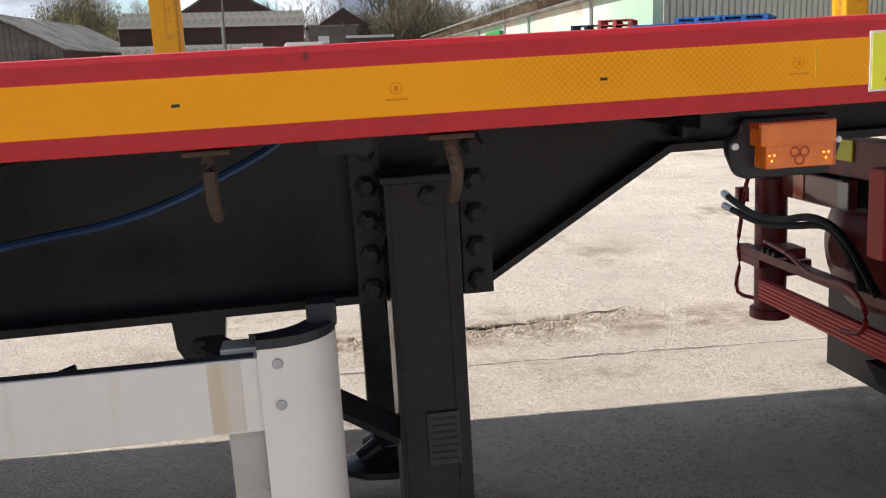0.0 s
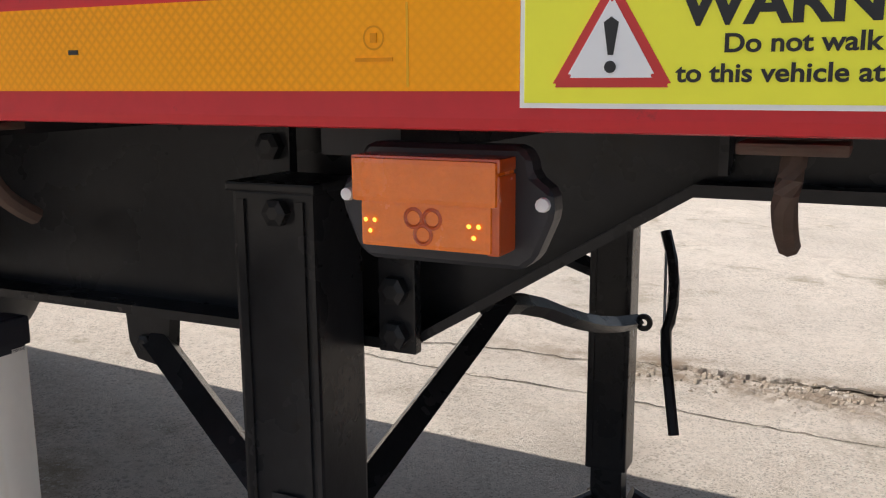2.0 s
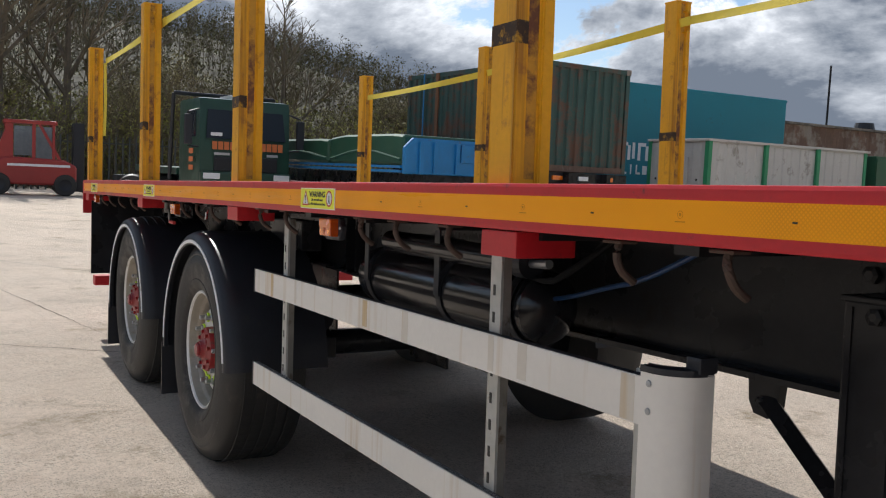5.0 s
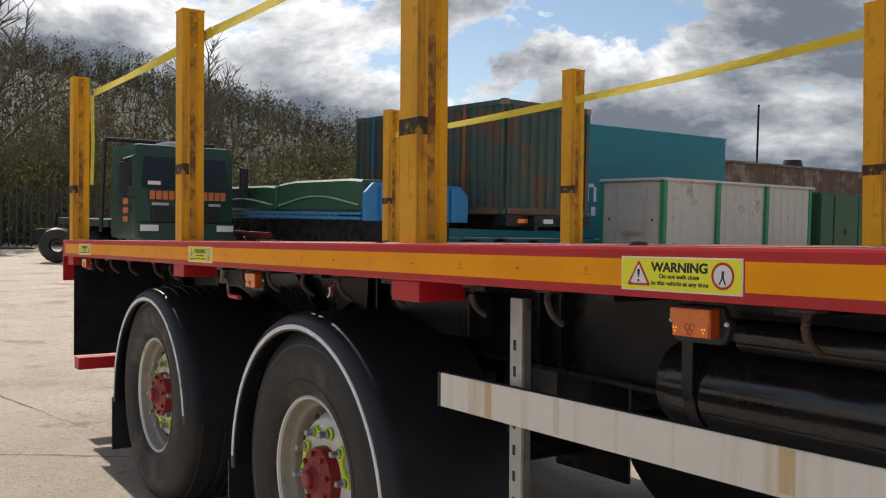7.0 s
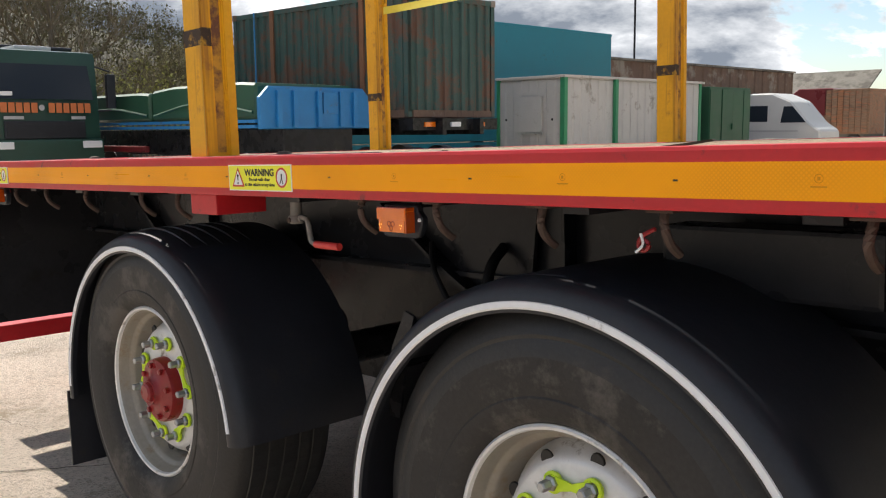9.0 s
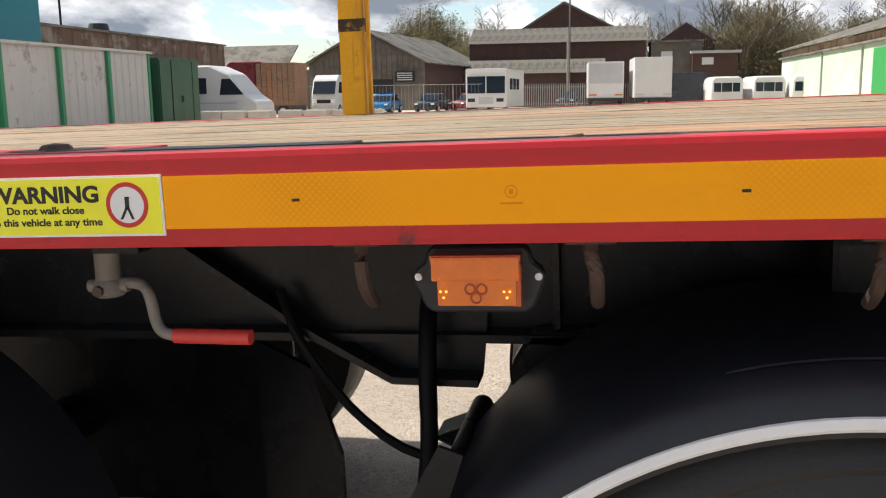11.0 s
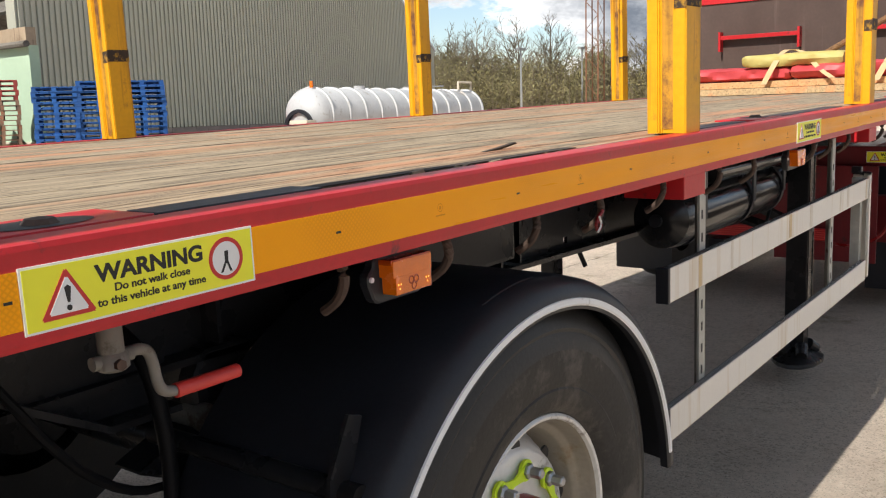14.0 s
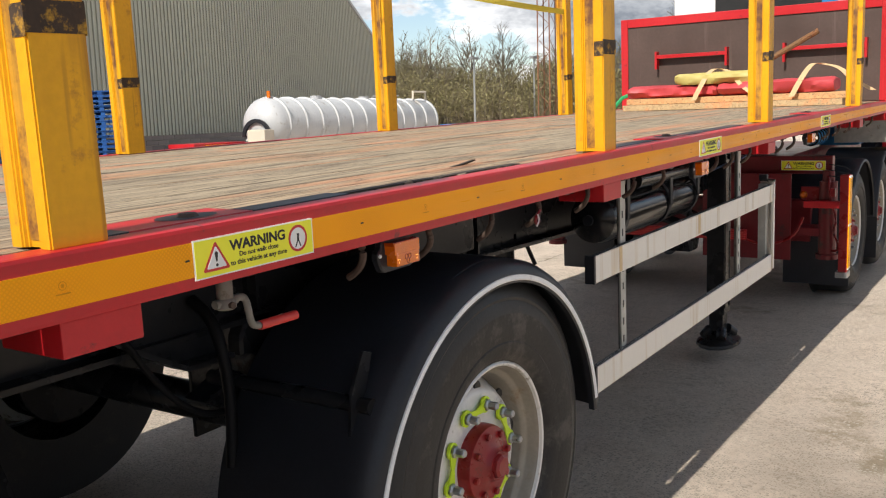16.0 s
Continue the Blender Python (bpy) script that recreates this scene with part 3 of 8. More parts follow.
def rubble():
    """Broken lumps of concrete lying along the open joint."""
    rnd = random.Random(31)
    vs, fs = [], []
    for _ in range(420):
        x = rnd.uniform(3.9, 6.0)
        y = joint_line(x) - abs(rnd.gauss(0.0, 0.13)) - 0.005
        r = rnd.uniform(0.004, 0.016)
        k = len(vs)
        a = rnd.uniform(0, 6.28)
        z = ground_height(x, y) + 0.002
        for j in range(5):
            q = a + j * math.tau / 5
            w = r * rnd.uniform(0.7, 1.3)
            vs.append((x + w * math.cos(q), y + w * math.sin(q), z))
        vs.append((x + 0.2 * r, y, z + r * rnd.uniform(0.5, 0.9)))
        fs += [(k + j, k + (j + 1) % 5, k + 5) for j in range(5)]
    me = bpy.data.meshes.new("rubble")
    me.from_pydata(vs, [], fs)
    me.materials.append(mat("broken_concrete", (0.33, 0.26, 0.19), 0.95, 0, 0.3, 14, 80, 0.05))
    tagged(new("rubble", me), "small broken concrete lumps along the open joint", "rubble", kind="stuff")


rubble()

# ---- the flatbed trailer, in its own lengthwise x, across y and up z ----
trailer = empty("flatbed_trailer", "red and yellow edged flatbed trailer with weathered timber deck", "trailer", m=LEAN)
WIDE, REAR, FRONT = 2.50, -2.40, 7.80
Z_TOP, Z_LOW = 1.325, 1.222


def eased(b):
    """The lower edge of the rail and its tape climbs a hair towards the front."""
    for v in b.verts:
        if v.co.z < 1.26:
            v.co.z += 0.0010 * v.co.x
    return b


def build_raves():
    for y0, y1, nm in ((0.0, 0.060, "side_rave"), (WIDE - 0.06, WIDE, "side_rave")):
        part(nm, eased(box(REAR, FRONT, y0, y1, Z_LOW, Z_TOP, 0.007)), M["red"], trailer, "red painted steel side rail")
    part("rear_beam", box(REAR - 0.02, REAR - 0.002, 0.0, WIDE, 1.06, Z_TOP, 0.004), M["red"], trailer, "red painted steel beam")
    part("front_beam", box(FRONT + 0.002, FRONT + 0.03, 0.0, WIDE, 1.15, Z_TOP, 0.004), M["red"], trailer)
    # reflective tape between the stickers, on the near face
    cuts = [REAR + 0.06, -1.975, -1.68, 0.0, 0.286, 2.551, 2.840, 4.818, 5.106, FRONT - 0.05]
    for a, c in zip(cuts[::2], cuts[1::2]):
        part("reflective_tape", eased(box(a + 0.0008, c - 0.0008, -0.0012, 0.0008, 1.243, 1.300)), M["tape"], trailer, "amber honeycomb reflective tape")
    for x in (4.753,):
        part("tape_seam", box(x, x + 0.0014, -0.0016, -0.0011, 1.250, 1.294), M["post"], trailer)
    # small printed marks on the tape
    marks = [-0.0125 + 0.4475 * i for i in range(-5, 6)] + [3.161 + 0.4492 * i for i in range(11)]
    for i, x in enumerate(marks):
        if any(s - 0.005 < x < s + 0.31 for s in (-1.975, 0.0, 2.551, 4.818)):
            continue
        part("printed_mark", box(x - 0.0042, x + 0.0042, -0.0019, -0.0011, 1.2705, 1.2735), M["ink"], trailer)
        e = turned([(0.0056, 0), (0.0066, 0)], (x + 0.2245, -0.0014, 1.276), 20)
        box(x + 0.2225, x + 0.2265, -0.0019, -0.0011, 1.2735, 1.2785, bm=e)
        box(x + 0.2130, x + 0.2360, -0.0019, -0.0011, 1.2635, 1.2655, bm=e)
        part("approval_mark", e, M["tape_dark"], trailer, "faint printed approval mark")


build_raves()


def oval(x, y, z, a, c, seg=24):
    b = bmesh.new()
    b.faces.new([b.verts.new((x + a * math.cos(k * math.tau / seg), y + c * math.sin(k * math.tau / seg), z)) for k in range(seg)])
    return b


def build_deck():
    deck = part("deck_frame", box(REAR + 0.01, FRONT - 0.01, 0.07, WIDE - 0.055, 1.262, 1.284), M["black"], trailer, "black steel under the deck boards")
    rnd = random.Random(3)
    n, y0, y1 = 16, 0.072, WIDE - 0.072
    w = (y1 - y0) / n
    for i in range(n):
        x = REAR + 0.02
        while x < FRONT - 0.1:
            e = min(x + rnd.uniform(3.2, 5.2), FRONT - 0.02)
            if FRONT - 0.02 - e < 1.0:
                e = FRONT - 0.02
            a = y0 + i * w + 0.0015 + rnd.uniform(0, 0.0015)
            c = y0 + (i + 1) * w - 0.0015
            if i == 0:
                a += 0.012
            top = 1.322 + rnd.uniform(-0.001, 0.001)
            b = box(x + 0.002, e - 0.002, a, c, 1.288, top, 0.0025)
            part("plank", b, M["plank"], deck)
            x = e
    # lashing pockets and dark rubber packing along the edge of the boards
    for x0, x1 in ((-0.10, 0.13), (2.3, 2.53), (-1.3, -1.07), (4.8, 5.03)):
        p = part("lashing_pocket", box(x0 + 0.03, x1 + 0.07, 0.061, 0.185, 1.302, 1.3265, 0.003), M["red"], trailer, "red steel lashing pocket with an oval hole")
        part("hole", oval((x0 + x1) / 2 + 0.075, 0.115, 1.3273, 0.062, 0.042), M["ink"], p)
        part("twist_lock", turned([(0.0, 0.014), (0.016, 0.012), (0.026, 0.0)], ((x0 + x1) / 2 + 0.075, 0.112, 1.3215), 8, axis="z"), M["rust"], p, "grey steel twist lock head")
    for x0, x1 in ((0.205, 0.475), (-0.17, 0.02), (-0.75, -0.32), (1.85, 2.25), (2.6, 3.4), (-2.2, -1.4), (3.95, 4.7)):
        part("packing_strip", box(x0, x1, 0.062, 0.115 + 0.03 * rnd.random(), 1.316, 1.3262, 0.002), M["dull_black"], trailer, "dark rubber packing strip")
    # frayed splinter of a board
    part("splinter", slab([(1.13, 1.322), (1.19, 1.327), (1.257, 1.334), (1.262, 1.331), (1.20, 1.323)], 0.236, 0.247), M["splinter"], trailer, "dark raised splinter")
    for k in range(22):
        x, w = 0.50 + k * 0.034 + rnd.uniform(-0.01, 0.01), rnd.uniform(0.015, 0.045)
        y = rnd.uniform(0.066, 0.082)
        z = 1.3215 + rnd.uniform(-0.002, 0.003)
        part("edge_splinter", slab([(x, z - 0.012), (x + w, z - 0.012), (x + w * rnd.uniform(0.6, 1.0), z + rnd.uniform(-0.004, 0.003)), (x + w * 0.2, z)], y, y + rnd.uniform(0.004, 0.012)), M["splinter"] if k % 3 else M["plank"], trailer)
    # shadow line where a board edge has broken away, drawn as a dark strip
    part("edge_strip", slab([(0.475, 1.3225), (1.25, 1.3225), (1.25, 1.3236), (0.475, 1.3242)], 0.084, 0.112), M["splinter"], trailer, "dark strip drawn as shade along the broken board edge")


build_deck()


def triangle_plate(cx, z0, w, h, y0, y1, rnd=0.006):
    b = slab([(cx - w / 2, z0), (cx + w / 2, z0), (cx, z0 + h)], y0, y1)
    bmesh.ops.bevel(b, geom=[e for e in b.edges if abs(e.verts[0].co.y - e.verts[1].co.y) > 1e-5], offset=rnd, segments=3, affect="EDGES")
    return b


def warning_sign(parent, x, z, w, h, y=0.0):
    """A yellow sticker: white border, red triangle with its mark, two lines of small lettering, and a red ring."""
    s = part("warning_sign", box(x, x + w, y - 0.0022, y + 0.0006, z, z + h), M["sign_white"], parent, "yellow warning sticker with a white border")
    k = h / 0.066
    u = w / 0.286
    part("panel", box(x + 0.0025 * k, x + w - 0.0025 * k, y - 0.0027, y - 0.002, z + 0.0025 * k, z + h - 0.0025 * k), M["sign_yellow"], s)
    cx = x + 0.0465 * u
    part("triangle", triangle_plate(cx, z + 0.010 * k, 0.060 * u, 0.050 * k, y - 0.0032, y - 0.0026, 0.0022 * k), M["sign_red"], s, "red warning triangle")
    part("triangle_field", triangle_plate(cx, z + 0.0145 * k, 0.044 * u, 0.0375 * k, y - 0.0037, y - 0.0031, 0.002 * k), M["sign_white"], s)
    e = slab([(cx - 0.0013 * u, z + 0.0250 * k), (cx + 0.0013 * u, z + 0.0250 * k), (cx + 0.0036 * u, z + 0.040 * k), (cx, z + 0.0425 * k), (cx - 0.0036 * u, z + 0.040 * k)], y - 0.0042, y - 0.0036)
    turned([(0, 0), (0.0029 * k, 0)], (cx, y - 0.0042, z + 0.0195 * k), 12, e)
    part("exclamation_mark", e, M["ink"], s)
    tx = x + 0.1455 * u
    for text, size, wd, zz in (("WARNING", 0.0245, 0.134, 0.0455), ("Do not walk close", 0.0115, 0.094, 0.0290), ("to this vehicle at any time", 0.0115, 0.136, 0.0160)):
        part("lettering", letters(text, size * k, m=Matrix.Translation((tx, y - 0.0029, z + zz * k)), width=wd * u), M["ink"], s, "black lettering")
    rx = x + 0.2445 * u
    part("ring", turned([(0.0198 * k, 0), (0.0247 * k, 0), (0.0247 * k, 0.0005)], (rx, y - 0.0031, z + 0.034 * k), 32), M["sign_red"], s, "red ring")
    part("disc", turned([(0.0, 0), (0.0200 * k, 0)], (rx, y - 0.00295, z + 0.034 * k), 32), M["sign_white"], s)
    g = slab([(rx - 0.0022 * k, z + 0.030 * k), (rx + 0.0024 * k, z + 0.030 * k), (rx + 0.003 * k, z + 0.043 * k), (rx - 0.002 * k, z + 0.043 * k)], y - 0.0036, y - 0.003)
    slab([(rx - 0.0022 * k, z + 0.031 * k), (rx + 0.0008 * k, z + 0.031 * k), (rx - 0.006 * k, z + 0.0185 * k), (rx - 0.009 * k, z + 0.0185 * k)], y - 0.0036, y - 0.003, g)
    slab([(rx - 0.0004 * k, z + 0.031 * k), (rx + 0.0024 * k, z + 0.031 * k), (rx + 0.0075 * k, z + 0.0185 * k), (rx + 0.0045 * k, z + 0.0185 * k)], y - 0.0036, y - 0.003, g)
    part("symbol", g, M["ink"], s, "plain black symbol")
    return s


for sx, sz, sh in ((-1.975, 1.236, 0.066), (0.0, 1.2365, 0.066), (2.551, 1.239, 0.066), (4.818, 1.2395, 0.067)):
    warning_sign(trailer, sx, sz, 0.286, sh)


def side_marker(x, z=1.174):
    half = [(0.050, 0.037), (0.056, 0.031), (0.058, 0.020), (0.070, 0.011), (0.071, -0.003), (0.060, -0.029), (0.051, -0.036)]
    plate = [(x + u, z + v) for u, v in half] + [(x - u, z + v) for u, v in reversed(half)]
    base = part("side_marker", slab(plate, 0.050, 0.070, bevel=0.003), M["dull_black"], trailer, "black side marker lamp with an amber lens")
    lens = box(x - 0.046, x + 0.047, 0.022, 0.052, z + 0.004, z + 0.030, 0.003)
    box(x - 0.040, x + 0.044, 0.0225, 0.052, z - 0.0225, z + 0.006, 0.003, lens)
    part("lens", lens, M["amber"], base, "amber ribbed lens")
    part("lens_rim", box(x - 0.0475, x + 0.0485, 0.0245, 0.05, z + 0.0235, z + 0.0315, 0.002), M["amber_dark"], base)
    part("lens_rim", box(x + 0.0405, x + 0.0485, 0.0245, 0.05, z - 0.0235, z + 0.022, 0.002), M["amber_dark"], base)
    for dx, dz in ((-0.0045, -0.004), (0.0075, -0.004), (0.0015, -0.0135)):
        part("moulded_mark", turned([(0.0042, 0), (0.0052, -0.001), (0.0066, 0)], (x + dx, 0.0222, z + dz), 14), M["amber_dark"], base)
    for s in (-1, 1):
        part("screw", turned([(0, -0.004), (0.004, -0.0035), (0.0045, 0)], (x + s * 0.065, 0.0498, z + 0.004), 10), M["sign_white"], base, "white screw head")
    for dx, dz in ((-0.036, -0.0065), (-0.030, -0.0065), (-0.033, -0.013), (0.031, -0.0065), (0.037, -0.0065), (0.034, -0.013)):
        part("bulb", turned([(0, 0), (0.0014, 0)], (x + dx, 0.0214, z + dz), 8), M["glow"], base, "glowing amber light emitter")
    return base


for lx, lz in ((-1.95, 1.18), (0.6155, 1.176), (2.70, 1.178), (4.748, 1.179)):
    side_marker(lx, lz)


def rope_hook(x, lean=0.0, drop=1.0):
    line = ((0, 0.050, 0.0), (0, 0.044, 0.016), (1, 0.045, 0.034), (1, 0.056, 0.054), (1, 0.074, 0.068), (1, 0.088, 0.076))
    b = pipe([(x + lean * k, y, 1.219 - drop * d) for k, y, d in line], 0.0080 if drop == 1.0 else 0.0066, 8, smooth=1)
    h = part("rope_hook", b, M["rust"], trailer, "rusty bent steel rope hook", smooth=True)
    part("hook_plate", box(x - 0.026, x + 0.026, 0.030, 0.070, 1.2165, 1.2225, 0.002), M["rust"], h)


for i, hx in enumerate((-2.1, -1.75, -1.42, -1.05, -0.62, -0.38, 0.488, 0.735, 1.02, 1.28, 1.61, 1.99, 2.275, 2.93, 3.16, 3.45, 4.08, 4.345, 4.945, 5.3, 5.65, 6.05, 6.6, 7.0)):
    rope_hook(hx, 0.003 * ((i * 7) % 5 - 2), 0.74 if hx == 4.945 else 1.0)


def socket(x):
    part("post_socket", box(x, x + 0.140, 0.012, 0.17, 1.166, 1.2225, 0.004), M["red"], trailer, "red steel socket box for a stanchion")


POSTS = (-2.33, -0.238, 1.655, 3.656, 6.24)
for px in POSTS:
    socket(px)


def chassis():
    for y in (0.60, 1.88):
        web = [(REAR + 0.1, 1.225), (FRONT - 0.1, 1.225), (FRONT - 0.1, 1.148), (4.806, 1.140), (4.452, 0.922), (2.95, 0.912), (2.133, 0.934)]
        beam_mesh = slab([(2.133, 1.225)] + web[1:], y, y + 0.012)
        # a small round-cornered drain hole is left open in the web
        slab([(REAR + 0.1, 1.225), (2.109, 1.225), (2.109, 0.935), (1.75, 0.945), (0.62, 0.98), (REAR + 0.1, 0.99)], y, y + 0.012, beam_mesh)
        slab([(2.109, 1.225), (2.133, 1.225), (2.133, 0.969), (2.109, 0.969)], y, y + 0.012, beam_mesh)
        slab([(2.109, 0.945), (2.133, 0.945), (2.133, 0.934), (2.109, 0.935)], y, y + 0.012, beam_mesh)
        beam = part("main_beam", beam_mesh, M["black"], trailer, "black welded main chassis beam")
        low = [(REAR + 0.1, 0.99), (0.62, 0.98), (1.75, 0.945), (2.95, 0.912), (4.452, 0.922), (4.806, 1.140), (FRONT - 0.1, 1.148)]
        for (xa, za), (xb, zb) in zip(low, low[1:]):
            part("lower_flange", slab([(xa, za), (xb, zb), (xb, zb - 0.014), (xa, za - 0.014)], y - 0.055, y + 0.067), M["black"], beam)
        part("upper_flange", box(REAR + 0.1, FRONT - 0.1, y - 0.055, y + 0.067, 1.222, 1.236), M["black"], beam)
        for x in (4.83, 5.6, 6.3, 0.66, 1.66, 1.76):
            z0 = 0.895 if x < 4.7 and x > 2.9 else 1.15 if x > 4.7 else 0.95 if x > 1.5 else 0.99
            part("stiffener", box(x, x + 0.01, y - 0.05, y + 0.06, z0, 1.222), M["black"], beam)
    for i in range(23):
        x = REAR + 0.3 + i * 0.45
        part("crossmember", box(x, x + 0.06, 0.07, WIDE - 0.07, 1.205, 1.262), M["black"], trailer)
    part("valance", box(REAR + 0.12, 4.40, 1.20, 1.21, 1.0, 1.20), M["black"], trailer)
    # suspension hangers, axles, springs and air pipes
    for x in (0.15, -1.55):
        for y in (0.588, 1.90):
            hg = part("suspension_hanger", slab([(x - 0.16, 1.155), (x - 0.072, 1.10), (x + 0.082, 0.991), (x + 0.241, 0.903), (x + 0.386, 0.900), (x + 0.42, 1.2), (x - 0.16, 1.2)], y - 0.02, y - 0.006), M["black"], trailer, "black steel suspension hanger plate")
            part("edge_flange", slab([(x - 0.16, 1.155), (x - 0.072, 1.10), (x + 0.082, 0.991), (x + 0.241, 0.903), (x + 0.386, 0.900), (x + 0.386, 0.912), (x + 0.243, 0.915), (x + 0.088, 1.002), (x - 0.16, 1.17)], y - 0.075, y - 0.0195), M["black"], hg)
            part("trailing_arm", slab([(x + 0.3, 0.80), (x + 0.46, 0.86), (x + 1.25, 0.60), (x + 1.25, 0.50), (x + 0.9, 0.50)], y - 0.05, y + 0.04, bevel=0.006), M["black"], trailer)
            if y > 1:
                part("air_bag", turned([(0.0, 0), (0.11, 0.0), (0.14, 0.06), (0.12, 0.11), (0.14, 0.16), (0.11, 0.22), (0, 0.22)], (x + 1.3, y + 0.12, 0.72), 20, axis="z"), M["dull_black"], trailer, smooth=True)
    for x, z in WHEELS:
        part("axle", rod((x, 0.30, z), (x, 2.2, z), 0.065, seg=16), M["black"], trailer, "black axle beam", smooth=True)
        for y in (0.33, 2.05):
            part("brake_drum", turned([(0, 0), (0.2, 0), (0.2, 0.16), (0, 0.16)], (x, y, z), 28), M["black"], trailer, smooth=True)
        part("brake_chamber", rod((x + 0.16, 0.52, z + 0.16), (x + 0.40, 0.52, z + 0.20), 0.075, seg=20), M["black"], trailer, smooth=True)
    b = pipe([(0.455, 0.56, 1.06), (0.46, 0.50, 1.02), (0.462, 0.47, 0.93), (0.463, 0.46, 0.80), (0.44, 0.45, 0.66)], 0.015, 10, smooth=2)
    part("air_pipe", b, M["hose"], trailer, "black flexible pipe", smooth=True)
    part("air_pipe", pipe([(0.20, 0.53, 1.06), (0.232, 0.5, 0.995), (0.255, 0.5, 0.953), (0.292, 0.5, 0.902), (0.327, 0.5, 0.858), (0.393, 0.5, 0.803), (0.455, 0.5, 0.78), (0.56, 0.48, 0.79)], 0.0085, 8, smooth=1), M["hose"], trailer, smooth=True)
    for px_ in (0.53, -1.22):
        t = part("mudguard_stay", pipe([(px_, 0.078, 0.84), (px_, 0.60, 0.84)], 0.019, 12), M["black"], trailer, "round steel mudguard stay", smooth=True)
        part("stay_clamp", slab([(px_ - 0.05, 0.70), (px_ - 0.012, 0.70), (px_ + 0.02, 0.86), (px_ + 0.05, 0.95), (px_ + 0.02, 0.96), (px_ - 0.03, 0.87)], 0.112, 0.12), M["black"], t)
    # air reservoir tanks hung on straps
    tank = part("air_tank", turned([(0.0, 0.0), (0.06, 0.010), (0.098, 0.04), (0.105, 0.09), (0.105, 1.02), (0.098, 1.07), (0.06, 1.10), (0, 1.11)], (2.345, 0.385, 1.0), 32, axis="x"), M["tank_black"], trailer, "glossy black air reservoir tank", smooth=True)
    for x in (2.475, 2.98, 3.36):
        part("tank_strap", turned([(0.1065, 0), (0.110, 0), (0.110, 0.03), (0.1065, 0.03)], (x, 0.385, 1.0), 32, axis="x"), M["dull_black"], tank)
        part("strap_hanger", box(x, x + 0.03, 0.270, 0.276, 0.99, 1.21), M["dull_black"], tank)
    part("end_boss", rod((2.335, 0.385, 1.0), (2.36, 0.385, 1.0), 0.022, seg=12), M["dull_black"], tank)
    # smaller cylinders and pipe runs packed against the tank
    ram = part("ram_cylinder", rod((2.62, 0.30, 1.135), (3.42, 0.30, 1.125), 0.036, seg=20), M["tank_black"], trailer, "slim black cylinder beside the tank", smooth=True)
    part("end_collar", rod((3.40, 0.30, 1.125), (3.45, 0.30, 1.125), 0.042, seg=20), M["dull_black"], ram)
    part("end_union", rod((3.45, 0.30, 1.125), (3.54, 0.29, 1.13), 0.012, seg=10), M["nut"], ram)
    for k in range(1):
        part("pipe_run", pipe([(2.3, 0.50 + 0.02 * k, 1.14 - 0.03 * k), (2.9, 0.47 + 0.02 * k, 1.15 - 0.03 * k), (3.5, 0.30 + 0.02 * k, 1.07 - 0.05 * k), (3.62, 0.30 + 0.02 * k, 1.12 - 0.05 * k), (3.70, 0.36, 1.20)], 0.009, 8, smooth=2), M["hose"], trailer, smooth=True)
    part("air_tank", turned([(0.0, 0.0), (0.07, 0.012), (0.112, 0.05), (0.115, 0.7), (0.07, 0.748), (0, 0.76)], (2.3, 2.0, 0.95), 24, axis="x"), M["black"], trailer, smooth=True)
    part("air_line", pipe([(3.1, 0.42, 0.99), (3.34, 0.40, 1.012), (3.54, 0.36, 1.045), (3.79, 0.28, 1.10), (3.97, 0.2, 1.13), (4.12, 0.2, 1.195), (4.16, 0.2, 1.22)], 0.006, 8, smooth=2), M["air_blue"], trailer, "blue air line hanging in a bow", smooth=True)
    part("air_line", pipe([(3.0, 0.34, 0.80), (3.3, 0.36, 0.78), (3.55, 0.4, 0.80), (3.8, 0.45, 0.87)], 0.008, 8, smooth=2), M["hose"], trailer, smooth=True)
    cord = part("cord_end", pipe([(1.27, 0.035, 1.19), (1.245, 0.034, 1.178), (1.235, 0.034, 1.160), (1.25, 0.034, 1.150), (1.262, 0.034, 1.165), (1.245, 0.034, 1.172)], 0.004, 6, smooth=2), M["hub"], trailer, "red and white tied cord end", smooth=True)
    part("white_strand", pipe([(1.245, 0.030, 1.182), (1.252, 0.029, 1.163), (1.236, 0.029, 1.150)], 0.0025, 6, smooth=1), M["sign_white"], cord)
    part("bogie_plate", box(-1.6, -0.06, 1.24, 1.255, 0.32, 1.2, 0.004), M["black"], trailer, "black bogie frame plate")
    part("spring_hanger", slab([(0.588, 0.72), (0.588, 0.93), (0.62, 0.985), (0.74, 0.985), (0.74, 0.72)], 0.545, 0.60, bevel=0.008), M["black"], trailer, "black forked spring hanger")
    part("hanger_bolt", rod((0.60, 0.53, 0.86), (0.60, 0.62, 0.86), 0.028, seg=14), M["cast"], trailer, smooth=True)
    part("spring_seat", slab([(-0.02, 0.42), (-0.02, 0.86), (0.10, 0.80), (0.16, 0.60), (0.16, 0.42)], 0.92, 0.94), M["black"], trailer, "black spring seat plate")
    part("bogie_plate", box(0.99, 1.40, 1.24, 1.255, 0.40, 1.0, 0.004), M["black"], trailer)
    part("valve_block", box(1.05, 1.5, 0.40, 0.50, 1.02, 1.16, 0.01), M["black"], trailer, "black brake valve block")
    # rear: lamp panel side plate, lamps, under-run bar
    part("rear_panel", box(REAR + 0.02, REAR + 0.03, 0.06, WIDE - 0.06, 0.57, 1.2), M["black"], trailer)
